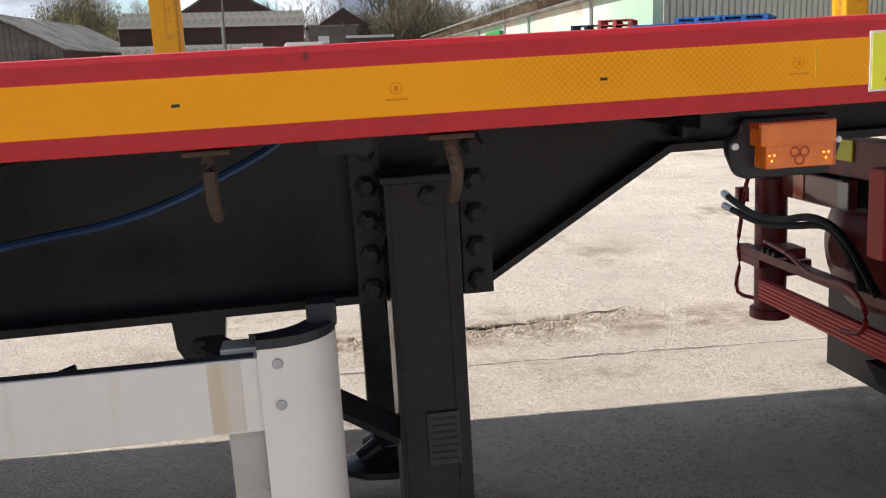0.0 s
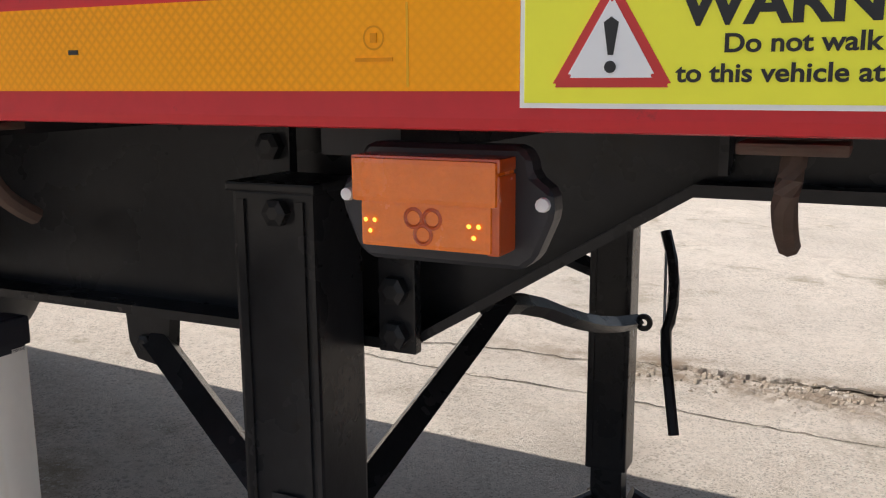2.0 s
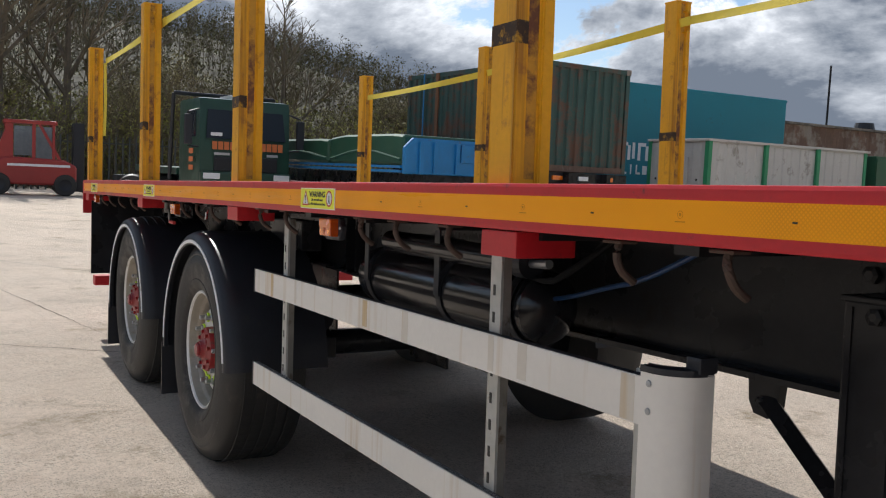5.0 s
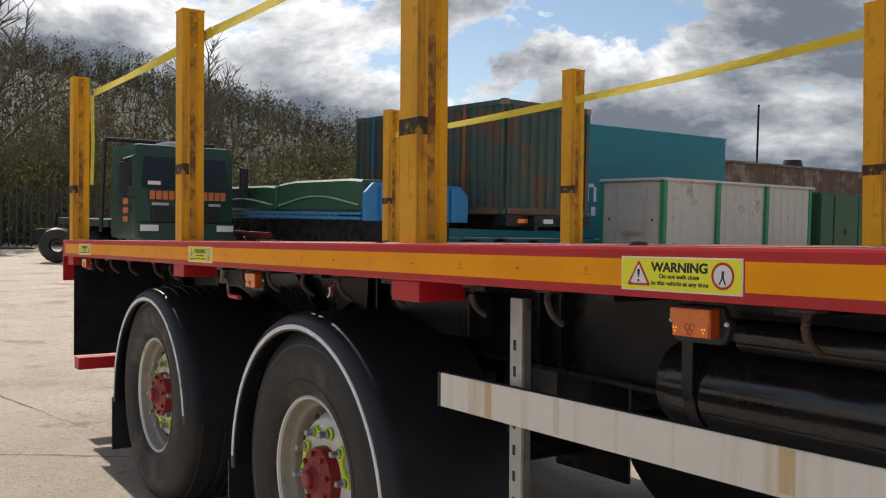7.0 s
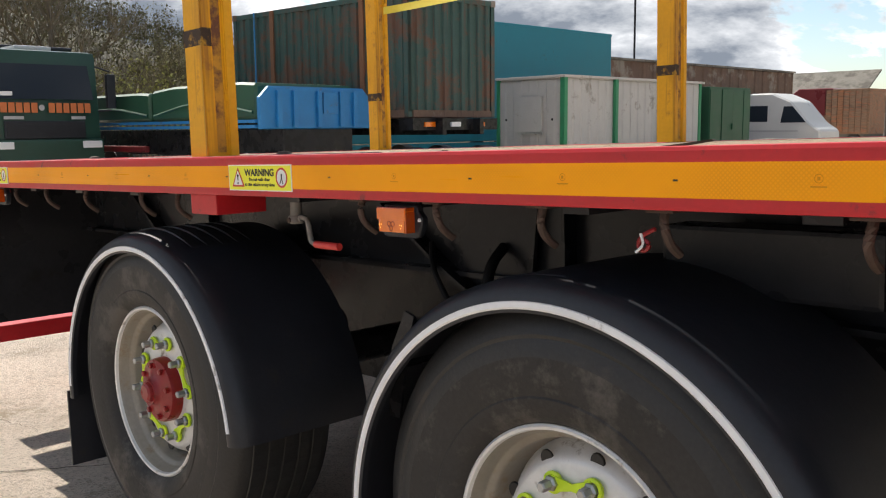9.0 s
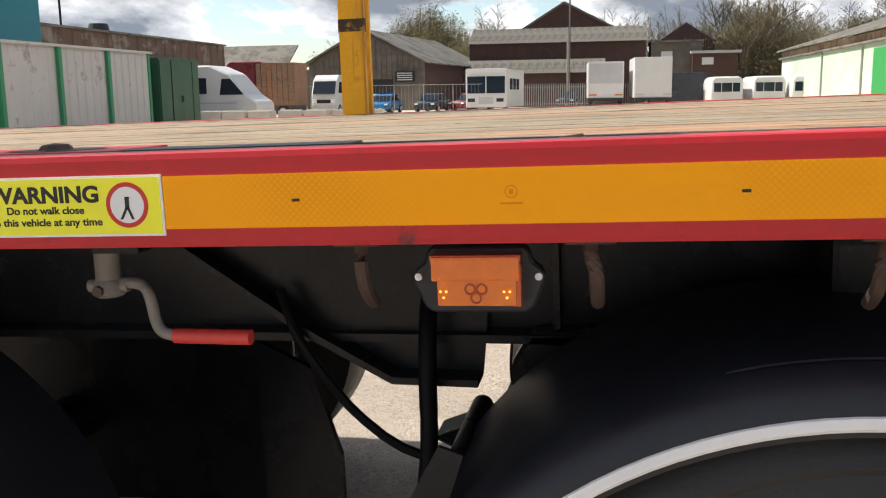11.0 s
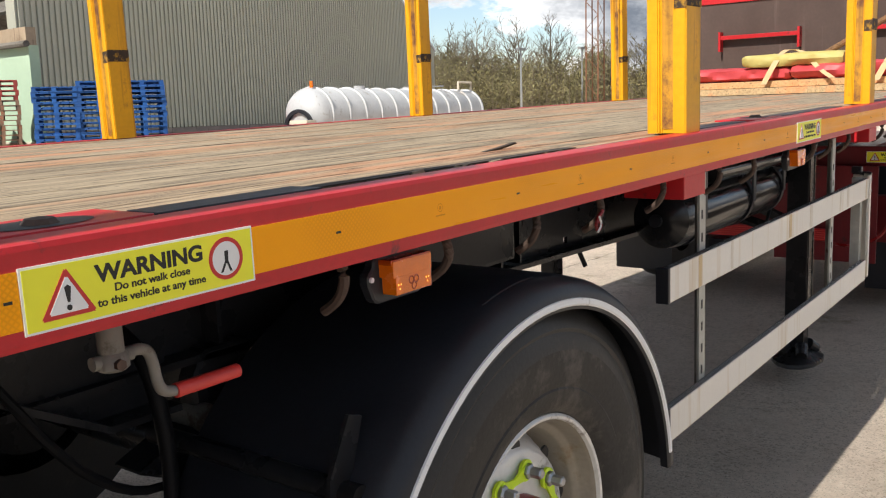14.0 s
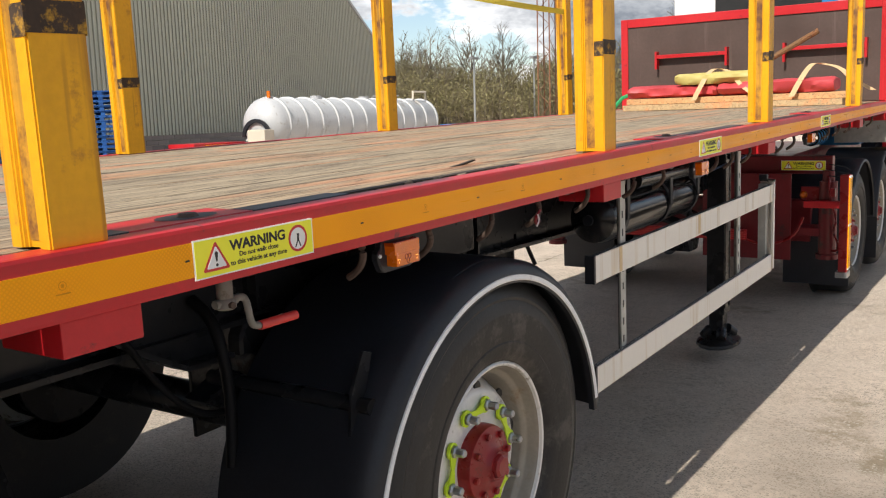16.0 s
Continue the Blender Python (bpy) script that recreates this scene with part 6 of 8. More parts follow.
M.update({
    "green_old": mat("weathered_green_container", (0.035, 0.085, 0.075), 0.6, 0, 0.2, 2, 30, 0.04, (0.12, 0.06, 0.038), 0.50, 1.0, streak=(0.11, 0.056, 0.036), streak_amount=0.52),
    "teal": mat("teal_paint", (0.012, 0.20, 0.27), 0.4, 0, 0.06, 1, 20, 0.0, (0.03, 0.12, 0.15), 0.06, 1.0),
    "cabin_grey": mat("grey_cabin_panel", (0.50, 0.49, 0.47), 0.6, 0, 0.08, 1.5, 30, 0.01, (0.3, 0.28, 0.25), 0.1, 1.5, streak=(0.3, 0.27, 0.24), streak_amount=0.1),
    "green_trim": mat("green_trim_paint", (0.03, 0.24, 0.11), 0.5, 0, 0.12, 2, 30, 0.01),
    "green_box": mat("dark_green_paint", (0.02, 0.085, 0.045), 0.5, 0, 0.12, 2, 30, 0.02),
    "lorry_green": mat("lorry_green_paint", (0.014, 0.055, 0.036), 0.35, 0, 0.15, 2, 30, 0.01),
    "glass": glass_mat("dark_glass", (0.02, 0.028, 0.04)),
    "rusty_sheet": mat("rusty_sheeting", (0.15, 0.095, 0.07), 0.8, 0, 0.25, 1.2, 14, 0.04, (0.25, 0.22, 0.19), 0.35, 0.9, streak=(0.07, 0.04, 0.03), streak_amount=0.4),
    "tin_roof": mat("grey_sheet_roof", (0.19, 0.175, 0.15), 0.85, 0, 0.25, 0.8, 9, 0.03, (0.09, 0.08, 0.066), 0.6, 0.6, streak=(0.08, 0.07, 0.055), streak_amount=0.5),
    "barn": mat("weathered_barn_boards", (0.14, 0.122, 0.10), 0.9, 0, 0.3, 1.2, 12, 0.04, streak=(0.08, 0.07, 0.06), streak_amount=0.5),
    "brick": mat("dark_red_brick", (0.085, 0.046, 0.036), 0.9, 0, 0.25, 1.0, 18, 0.03, (0.06, 0.042, 0.036), 0.4, 0.7),
    "mint": mat("pale_green_render", (0.43, 0.57, 0.42), 0.9, 0, 0.10, 0.5, 8, 0.0, (0.60, 0.62, 0.54), 0.5, 0.10, streak=(0.45, 0.45, 0.38), streak_amount=0.1),
    "cream": mat("cream_render", (0.60, 0.53, 0.43), 0.9, 0, 0.08, 0.5, 8, 0.0, (0.42, 0.34, 0.25), 0.2, 0.6),
    "stained": mat("stained_boarding", (0.40, 0.31, 0.215), 0.9, 0, 0.25, 0.5, 8, 0.0, (0.17, 0.11, 0.07), 0.75, 0.35, streak=(0.14, 0.09, 0.06), streak_amount=0.45),
    "door_green": mat("green_door_paint", (0.025, 0.27, 0.06), 0.5, 0, 0.1, 1, 12, 0.0),
    "shed": mat("grey_green_cladding", (0.42, 0.42, 0.35), 0.6, 0, 0.04, 0.3, 8, 0.0),
    "block": mat("grey_blockwork", (0.27, 0.23, 0.21), 0.9, 0, 0.15, 2, 20, 0.03, per_object=0.4),
    "concrete_block": mat("pale_concrete_block", (0.50, 0.46, 0.40), 0.9, 0, 0.12, 2, 20, 0.03),
    "pallet_blue": mat("blue_pallet_paint", (0.012, 0.10, 0.36), 0.7, 0, 0.25, 3, 20, 0.03, per_object=0.7),
    "pallet_dark": mat("dark_pallet_paint", (0.012, 0.03, 0.06), 0.75, 0, 0.3, 3, 20, 0.03, (0.07, 0.05, 0.035), 0.3, 4, per_object=0.5),
    "pallet_wood": wood_material("pallet_wood", (0.34, 0.22, 0.15), (0.14, 0.09, 0.06)),
    "pallet_red": mat("red_pallet_paint", (0.35, 0.05, 0.04), 0.7, 0, 0.25, 3, 20, 0.03),
    "tank_white": mat("white_tank_paint", (0.50, 0.51, 0.52), 0.45, 0, 0.10, 1, 14, 0.0, (0.32, 0.30, 0.27), 0.2, 1.4, streak=(0.3, 0.28, 0.25), streak_amount=0.2),
    "van_white": mat("white_vehicle_paint", (0.60, 0.60, 0.59), 0.35, 0, 0.04, 1, 14, 0.0),
    "van_grey": mat("grey_vehicle_paint", (0.45, 0.45, 0.46), 0.4, 0, 0.06, 1, 14, 0.0),
    "car_blue": mat("blue_car_paint", (0.03, 0.17, 0.38), 0.25, 0, 0.05, 1, 14, 0.0),
    "car_dark": mat("dark_car_paint", (0.03, 0.035, 0.045), 0.25, 0, 0.05, 1, 14, 0.0),
    "car_red": mat("dark_red_car_paint", (0.16, 0.03, 0.035), 0.3, 0, 0.05, 1, 14, 0.0),
    "fork_red": mat("forklift_red", (0.34, 0.035, 0.03), 0.4, 0, 0.12, 2, 20, 0.0),
    "fence": mat("fence_steel", (0.33, 0.34, 0.34), 0.5, 0.5, 0.1, 2, 14, 0.0),
    "fence_dark": mat("dark_fence_steel", (0.06, 0.065, 0.06), 0.6, 0.3, 0.1, 2, 14, 0.0),
    "orange": mat("orange_lettering", (0.60, 0.17, 0.05), 0.5, 0, 0.05, 2, 14, 0.0),
    "bark": mat("grey_brown_bark", (0.15, 0.125, 0.095), 0.95, 0, 0.3, 3, 20, 0.05),
    "twig": mat("bare_twigs", (0.17, 0.14, 0.095), 0.95, 0, 0.3, 1, 9, 0.0),
    "bud": mat("budding_leaves", (0.23, 0.205, 0.095), 0.9, 0, 0.35, 0.6, 9, 0.0),
    "bud_yellow": mat("yellow_green_leaves", (0.27, 0.27, 0.075), 0.9, 0, 0.3, 0.6, 9, 0.0),
    "bud_dark": mat("brown_hill_buds", (0.115, 0.105, 0.042), 0.9, 0, 0.35, 0.3, 9, 0.0),
    "hazy_glass": mat("hazy_cab_glass", (0.13, 0.15, 0.17), 0.2, 0, 0.3, 1.2, 9, 0.0),
    "hill": mat("wooded_hillside", (0.068, 0.060, 0.036), 0.95, 0, 0.35, 0.12, 1.6, 0.0, (0.10, 0.10, 0.038), 0.4, 0.07),
    "grass": mat("rough_grass", (0.11, 0.13, 0.04), 0.95, 0, 0.3, 0.2, 3, 0.0),
    "mast": mat("rusty_lattice_steel", (0.24, 0.11, 0.06), 0.8, 0.2, 0.2, 2, 20, 0.0),
})


def corrugated(length, z0, z1, pitch=0.28, depth=0.035, bm=None, m=None, flat=0.5):
    """A corrugated sheet along x from 0 to length, facing -y."""
    b = bmesh.new()
    n = max(2, round(length / pitch))
    p = length / n
    xs = []
    for i in range(n):
        x = i * p
        xs += [(x, 0.0), (x + p * flat * 0.8, 0.0), (x + p * 0.5, depth), (x + p * (0.5 + flat * 0.8), depth)]
    xs.append((length, 0.0))
    lo = [b.verts.new((x, y, z0)) for x, y in xs]
    hi = [b.verts.new((x, y, z1)) for x, y in xs]
    for i in range(len(xs) - 1):
        b.faces.new((lo[i], lo[i + 1], hi[i + 1], hi[i]))
    if m is not None:
        bmesh.ops.transform(b, matrix=m, verts=b.verts[:])
    return merge(bm, b)


def box_sided(parent, name, lx, ly, z0, z1, material, label, pitch=0.28, depth=0.035):
    """Four corrugated walls round the plan 0..lx, 0..ly, each a part of its own, and a flat top."""
    for m, w in ((at(0, 0), lx), (at(lx, 0, 90), ly), (at(lx, ly, 180), lx), (at(0, ly, 270), ly)):
        part(name, corrugated(w, z0, z1, pitch, depth, m=m), material, parent, label)


def road_wheel(parent, x, y, r, w=0.25, rim="van_grey"):
    tyre = part("wheel", turned([(r * 0.55, -w / 2), (r * 0.93, -w / 2), (r, -w / 2 + 0.03), (r, w / 2 - 0.03), (r * 0.93, w / 2), (r * 0.55, w / 2)], (x, y, r), 24), M["rubber"], parent, "black tyre", smooth=True)
    part("rim", turned([(0, -w * 0.36), (r * 0.5, -w * 0.4), (r * 0.58, -w * 0.49), (r * 0.58, w * 0.49), (r * 0.5, w * 0.4), (0, w * 0.36)], (x, y, r), 20), M[rim], tyre, smooth=True)


def container():
    lx, ly, z0, z1 = 6.15, 2.75, 1.62, 4.18
    place = at(-11.92, 11.23, 3) @ Matrix.Translation((-lx, 0, 0))
    c = empty("shipping_container", "weathered green shipping container with rust streaks on a trailer", "container", m=place)
    box_sided(c, "side_panel", lx, ly, z0 + 0.12, z1 - 0.1, M["green_old"], "corrugated side panel", 0.28, 0.045)
    for x in (0, lx - 0.12):
        for y in (-0.01, ly - 0.11):
            post = part("corner_post", box(x, x + 0.12, y, y + 0.12, z0, z1, 0.01), M["green_old"], c)
            part("corner_casting", box(x - 0.015, x + 0.135, y - 0.015, y + 0.135, z1 - 0.12, z1 + 0.02, 0.01), M["rusty_sheet"], post)
    for y in (-0.012, ly - 0.08):
        part("top_rail", box(0.125, lx - 0.125, y, y + 0.09, z1 - 0.11, z1), M["green_old"], c)
        part("bottom_rail", box(0.125, lx - 0.125, y, y + 0.09, z0, z0 + 0.15), M["rusty_sheet"], c)
    part("end_rail", box(lx - 0.09, lx + 0.012, 0.13, ly - 0.13, z0, z0 + 0.15), M["rusty_sheet"], c)
    part("end_rail", box(lx - 0.09, lx + 0.012, 0.13, ly - 0.13, z1 - 0.11, z1), M["green_old"], c)
    part("roof", box(0.05, lx - 0.05, 0.08, ly - 0.08, z1 - 0.06, z1 - 0.03), M["rusty_sheet"], c)
    for x in (1.55, 4.72):
        part("rusty_strip", box(x, x + 0.13, -0.05, -0.012, z0 + 0.02, z1 - 0.01), M["mast"], c, "orange rusty strip")
    part("rope", rod((0.95, -0.06, z1), (0.97, -0.07, z0), 0.02, seg=6), M["blue"], c)
    s = empty("skeletal_trailer", "dark skeletal trailer under the container", "trailer", m=place)
    for y in (0.7, 1.9):
        part("beam", box(-2.0, lx + 0.3, y, y + 0.12, 1.25, 1.60), M["black"], s)
    part("rear_bolster", box(lx - 0.3, lx + 0.1, 0.02, ly - 0.02, 1.35, 1.60), M["black"], s)
    for k in range(3):
        part("rear_lamp", box(lx + 0.1, lx + 0.14, 0.35 + 0.8 * k, 0.65 + 0.8 * k, 1.42, 1.52), M["sign_white"] if k == 1 else M["amber"], s)
    for x in (3.4, 4.7, 6.0):
        for y in (0.25, 2.5):
            road_wheel(s, x, y, 0.5, 0.35)


container()


def teal_trailer():
    c = empty("box_trailer", "tall teal box trailer with white lettering", "trailer", m=at(-20.9, 14.0))
    part("body", box(0, 2.55, 0, 13.2, 0.95, 4.82, 0.05), M["teal"], c, "teal side")
    part("roof_edge", box(-0.01, 2.56, -0.01, 13.21, 4.72, 4.80), M["teal"], c)
    part("skirt", box(2.45, 2.54, 0.3, 11.0, 0.45, 0.92), M["teal"], c)
    for i, (y0, y1, z0, z1) in enumerate(((4.9, 5.02, 2.2, 2.8), (5.15, 5.27, 2.2, 2.8), (5.27, 5.5, 2.68, 2.8), (5.5, 5.62, 2.2, 2.7), (5.7, 5.82, 2.25, 2.8), (5.95, 6.07, 2.2, 2.8), (6.07, 6.3, 2.68, 2.8), (6.3, 6.42, 2.2, 2.7), (5.1, 5.16, 1.72, 2.05), (5.3, 5.5, 1.72, 1.79), (5.3, 5.36, 1.72, 2.05), (5.65, 5.71, 1.72, 2.05), (5.9, 6.1, 1.72, 1.79), (5.9, 5.96, 1.72, 2.05), (6.2, 6.4, 1.72, 2.02))):
        part("lettering_bar", box(2.551, 2.556, y0, y1, z0, z1), M["sign_white"], c)
    for y in (8.2, 9.5, 10.6):
        road_wheel(c, 0.3, y, 0.48, 0.3)
    for y in (8.2, 9.5):
        w = part("wheel", turned([(0.25, -0.15), (0.45, -0.15), (0.48, 0), (0.45, 0.15), (0.25, 0.15)], (2.3, y, 0.48), 20, axis="x"), M["rubber"], c)


teal_trailer()


def cabin():
    c = empty("site_cabin", "pale grey portable cabin with green trim", "cabin", m=at(-15.9, 18.3))
    lx, ly, z1 = 2.4, 7.1, 2.78
    part("core", box(0.04, lx - 0.04, 0.04, ly - 0.04, 0.1, z1 - 0.05), M["cabin_grey"], c)
    part("end_panel", corrugated(lx, 0.12, z1 - 0.1, 0.6, 0.02), M["cabin_grey"], c, "grey end panel")
    for k in range(3):
        part("side_panel", corrugated(2.3, 0.12, z1 - 0.1, 0.38, 0.03, m=at(lx, 0.05 + k * 2.35, 90)), M["cabin_grey"], c, "grey corrugated side panel")
    for x, y in ((lx - 0.10, -0.05), (lx - 0.02, 2.28), (lx - 0.02, 4.62), (lx - 0.10, ly - 0.1), (-0.05, -0.05)):
        part("corner_trim", box(x, x + (0.16 if y < 0 and x > 0 else 0.10), y, y + 0.14, 0.0, z1 - 0.04, 0.01), M["green_trim"], c, "green trim")
    part("roof", box(-0.08, lx + 0.08, -0.08, ly + 0.08, z1 - 0.05, z1 + 0.02, 0.01), M["cabin_grey"], c, "pale flat roof")
    part("window_shutter", box(0.85, 1.65, -0.06, -0.01, 1.25, 2.25, 0.01), M["cabin_grey"], c, "grey steel shutter")
    part("shutter_rail", box(0.8, 1.7, -0.065, -0.02, 1.18, 1.24), M["galv"], c)
    for x, z in ((0.3, 1.6), (2.0, 1.6), (0.25, 0.75)):
        part("bolt", turned([(0, -0.02), (0.035, -0.015), (0.035, 0)], (x, -0.005, z), 10), M["ink"], c)
    g = empty("steel_store", "dark green steel storage box", "store", m=at(-15.7, 25.75))
    part("body", box(0, 2.3, 0, 2.75, 0.05, 2.66, 0.02), M["green_box"], g, "dark green steel body")
    for y in (0.02, 0.8, 1.5, 2.25):
        part("door_leaf", box(2.3, 2.34, y, y + (0.7 if y < 2 else 0.45), 0.12, 2.58, 0.01), M["green_box"], g, "dark green door leaf")
    part("lock_box", box(2.34, 2.40, 1.40, 1.62, 1.25, 1.45, 0.01), M["green_box"], g)


cabin()


def cab_lorry():
    """A green lorry seen from the front: cab with screen, grille, lamps, mirrors and a rack over the roof; flat body behind."""
    t = empty("green_lorry", "dark green flatbed lorry parked facing the yard", "lorry", m=at(-17.7, 6.05, 91) @ Matrix.Diagonal((1, 1, 1.08, 1)))
    # local: forward -y, x across
    body = box(-1.22, 1.22, 0.0, 2.1, 0.75, 2.88, 0.13)
    for v in body.verts:
        if v.co.z > 1.9 and v.co.y < 0.5:
            v.co.y += 0.16 * (v.co.z - 1.9)
    part("cab", body, M["lorry_green"], t, "dark green cab", smooth=True)
    scr = slab([(-1.06, 1.92), (1.06, 1.92), (1.0, 2.60), (-1.0, 2.60)], -0.012, -0.004)
    for v in scr.verts:
        v.co.y += 0.16 * (v.co.z - 1.9)
    part("windscreen", scr, M["glass"], t, "dark windscreen")
    part("screen_label", box(-0.95, -0.65, -0.03, -0.02, 1.98, 2.06), M["sign_white"], t)
    part("bumper", box(-1.20, 1.20, -0.12, 0.1, 0.40, 1.14, 0.05), M["lorry_green"], t)
    grille = part("grille", box(-0.85, 0.85, -0.02, 0.02, 1.15, 1.50, 0.02), M["dull_black"], t)
    for k in range(5):
        part("grille_slat", box(-0.8, 0.8, -0.045, -0.02, 1.17 + k * 0.065, 1.20 + k * 0.065), M["dull_black"], grille)
    # lettering as plain blocks
    for i in range(12):
        x = -0.90 + i * 0.155 + (0.05 if i > 5 else 0)
        if i == 5:
            part("emblem", turned([(0, 0), (0.06, 0)], (x + 0.06, -0.012, 1.755), 10), M["van_grey"], t, "pale emblem shape")
            continue
        b = box(x, x + 0.125, -0.02, -0.005, 1.66, 1.85)
        part("lettering_shape", b, M["orange"], t, "orange lettering shape")
    for x0, x1 in ((-0.85, -0.45), (0.55, 0.85)):
        part("badge_bar", box(x0, x1, -0.03, -0.015, 1.53, 1.59), M["van_grey"], t)
    for x in (-1.15, 0.72):
        part("headlamp", box(x, x + 0.43, -0.145, -0.1, 0.96, 1.10, 0.02), M["sign_white"], t, "clear headlamp")
    for s in (-1, 1):
        part("mirror", box(s * 1.50 - 0.10, s * 1.50 + 0.10, 0.02, 0.14, 1.75, 2.45, 0.03), M["dull_black"], t, "black door mirror")
        part("mirror_arm", rod((s * 1.2, 0.15, 2.6), (s * 1.5, 0.08, 2.5), 0.02), M["dull_black"], t)
        part("mirror_arm", rod((s * 1.2, 0.15, 1.7), (s * 1.5, 0.08, 1.72), 0.02), M["dull_black"], t)
        part("side_window", box(s * 1.222 - 0.01, s * 1.222 + 0.01, 0.35, 1.25, 1.95, 2.6, 0.01), M["glass"], t)
        for k in range(3):
            part("door_lettering_bar", box(s * 1.235 - 0.005, s * 1.235 + 0.005, 0.55, 0.95, 1.15 + k * 0.2, 1.27 + k * 0.2), M["orange"], t)
        road_wheel_side = turned([(0.28, -0.15), (0.46, -0.15), (0.5, 0.0), (0.46, 0.15), (0.28, 0.15)], (s * 1.05, 0.95, 0.5), 24, axis="x")
        part("wheel", road_wheel_side, M["rubber"], t)
        for yy in (4.6, 6.0):
            part("wheel", turned([(0.28, -0.25), (0.46, -0.25), (0.5, 0.0), (0.46, 0.25), (0.28, 0.25)], (s * 0.95, yy, 0.5), 24, axis="x"), M["rubber"], t)
    part("roof_hatch", box(-0.3, 0.5, 0.7, 1.5, 2.88, 3.0, 0.05), M["van_white"], t, "pale roof hatch")
    part("rack_bar", rod((-1.5, 1.6, 3.02), (1.3, 1.6, 3.02), 0.05), M["dull_black"], t)
    part("rack_leg", rod((-1.5, 1.9, 0.9), (-1.5, 1.6, 3.02), 0.05), M["dull_black"], t)
    part("flat_body", box(-1.22, 1.22, 2.3, 7.6, 1.0, 1.18, 0.02), M["lorry_green"], t)
    part("frame", box(-0.5, 0.5, 0.3, 7.6, 0.6, 0.95), M["black"], t)


cab_lorry()


def far_vehicles_left():
    s = empty("blue_flat_trailer", "bright blue flat trailer with a tall steel headboard", "trailer", m=at(-12.35, 7.95, 2))
    # local: runs back along -x from its headboard
    plate = [(0.0, 1.40), (0.0, 1.98), (0.22, 2.20), (2.50, 2.20), (2.72, 1.98), (2.72, 1.40)]
    hb = part("headboard", slab(plate, 0, 0.12, bevel=0.02), M["blue"], s, "blue steel headboard")
    hb.matrix_basis = Matrix.Rotation(radians(90), 4, "Z")
    for y in (0.35, 0.72, 1.30, 1.85, 2.2):
        part("rib", box(0.0, 0.07, y, y + 0.10, 1.44, 2.12, 0.01), M["blue"], s)
    part("recess_panel", box(0.0, 0.05, 1.45, 1.82, 1.70, 2.10, 0.01), M["blue"], s)
    for z in (1.42, 1.52):
        part("side_rail", box(-8.6, -0.13, -0.04, 0.04, z, z + 0.06), M["blue"], s, "blue side rail")
    part("frame", box(-8.6, 0.0, 0.5, 2.2, 0.85, 1.40, 0.02), M["black"], s)
    part("red_beam", box(-6.8, -4.2, -0.12, 0.0, 0.92, 1.06, 0.03), M["red_dark"], s)
    for x in (-0.6, -6.2, -7.6):
        for y in (0.2, 2.5):
            part("wheel", turned([(0.25, -0.15), (0.45, -0.15), (0.5, 0), (0.45, 0.15), (0.25, 0.15)], (x, y, 0.5), 24), M["rubber"], s)
    g = empty("green_cover", "dark green sheeted load on the blue trailer", "load", m=at(-12.35, 7.95, 2))
    for x0, x1, h in ((-8.5, -4.4, 0.62), (-4.3, -0.35, 0.70)):
        part("sheet", slab([(x0, 1.60), (x0, 1.60 + h * 0.9), (x0 + 0.9, 1.60 + h), (x1 - 0.5, 1.60 + h), (x1, 1.60 + h * 0.95), (x1, 1.60)], 0.15, 2.5, bevel=0.05), M["green_box"], g, "dark green sheet")
        part("fold", pipe([(x0 + 0.1, 0.14, 1.70), ((x0 + x1) / 2, 0.12, 1.60 + h * 0.55), (x1 - 0.1, 0.14, 1.72)], 0.03, 6, smooth=2), M["green_box"], g)
    f = empty("forklift_truck", "red counterbalance forklift truck by the fence", "forklift", m=at(-29.6, 0.55, 88) @ Matrix.Scale(1.08, 4))
    part("body", slab([(0, 0.35), (0, 0.95), (0.5, 1.25), (2.3, 1.2), (2.7, 1.0), (2.7, 0.35)], 0, 1.25, bevel=0.06), M["fork_red"], f, "red body")
    part("counterweight", box(-0.25, 0.3, 0.08, 1.18, 0.35, 1.0, 0.12), M["dull_black"], f)
    for x0, x1 in ((0.55, 0.63), (1.95, 2.03)):
        for y in (0.05, 1.12):
            part("cab_pillar", box(x0, x1, y, y + 0.08, 1.2, 2.35), M["fork_red"], f)
    part("cab_roof", box(0.5, 2.1, 0.02, 1.23, 2.33, 2.45, 0.03), M["fork_red"], f)
    part("cab_panel", slab([(0.15, 1.0), (0.62, 2.32), (0.78, 2.32), (0.78, 1.0)], 0.06, 1.18), M["fork_red"], f, "red rear cab panel")
    part("cab_glass", box(0.80, 1.34, 0.07, 0.09, 1.30, 2.25), M["hazy_glass"], f, "hazy cab window")
    part("door_pillar", box(1.34, 1.44, 0.05, 0.12, 1.2, 2.35), M["fork_red"], f)
    part("door_glass", box(1.45, 1.94, 0.07, 0.09, 1.10, 2.25), M["hazy_glass"], f, "hazy cab window")
    part("windscreen_pillar", slab([(1.5, 2.35), (1.6, 2.35), (2.25, 1.15), (2.15, 1.15)], 0.04, 0.06), M["fork_red"], f)
    for y in (0.3, 0.85):
        part("mast_rail", box(2.62, 2.95, y, y + 0.14, 0.15, 2.45), M["dull_black"], f, "black lifting mast")
        part("fork", box(2.9, 4.0, y, y + 0.12, 0.12, 0.17), M["dull_black"], f)
    part("hazard_stripe", box(0.6, 2.5, -0.01, 0.0, 0.95, 1.03), M["sign_white"], f)
    for x in (0.35, 2.35):
        for y in (0.08, 1.17):
            road_wheel(f, x, y, 0.36, 0.26, "dull_black")
    b = empty("parked_chassis", "dark lorry chassis parked behind the trailer", "lorry", m=at(-23.5, 3.7, 70))
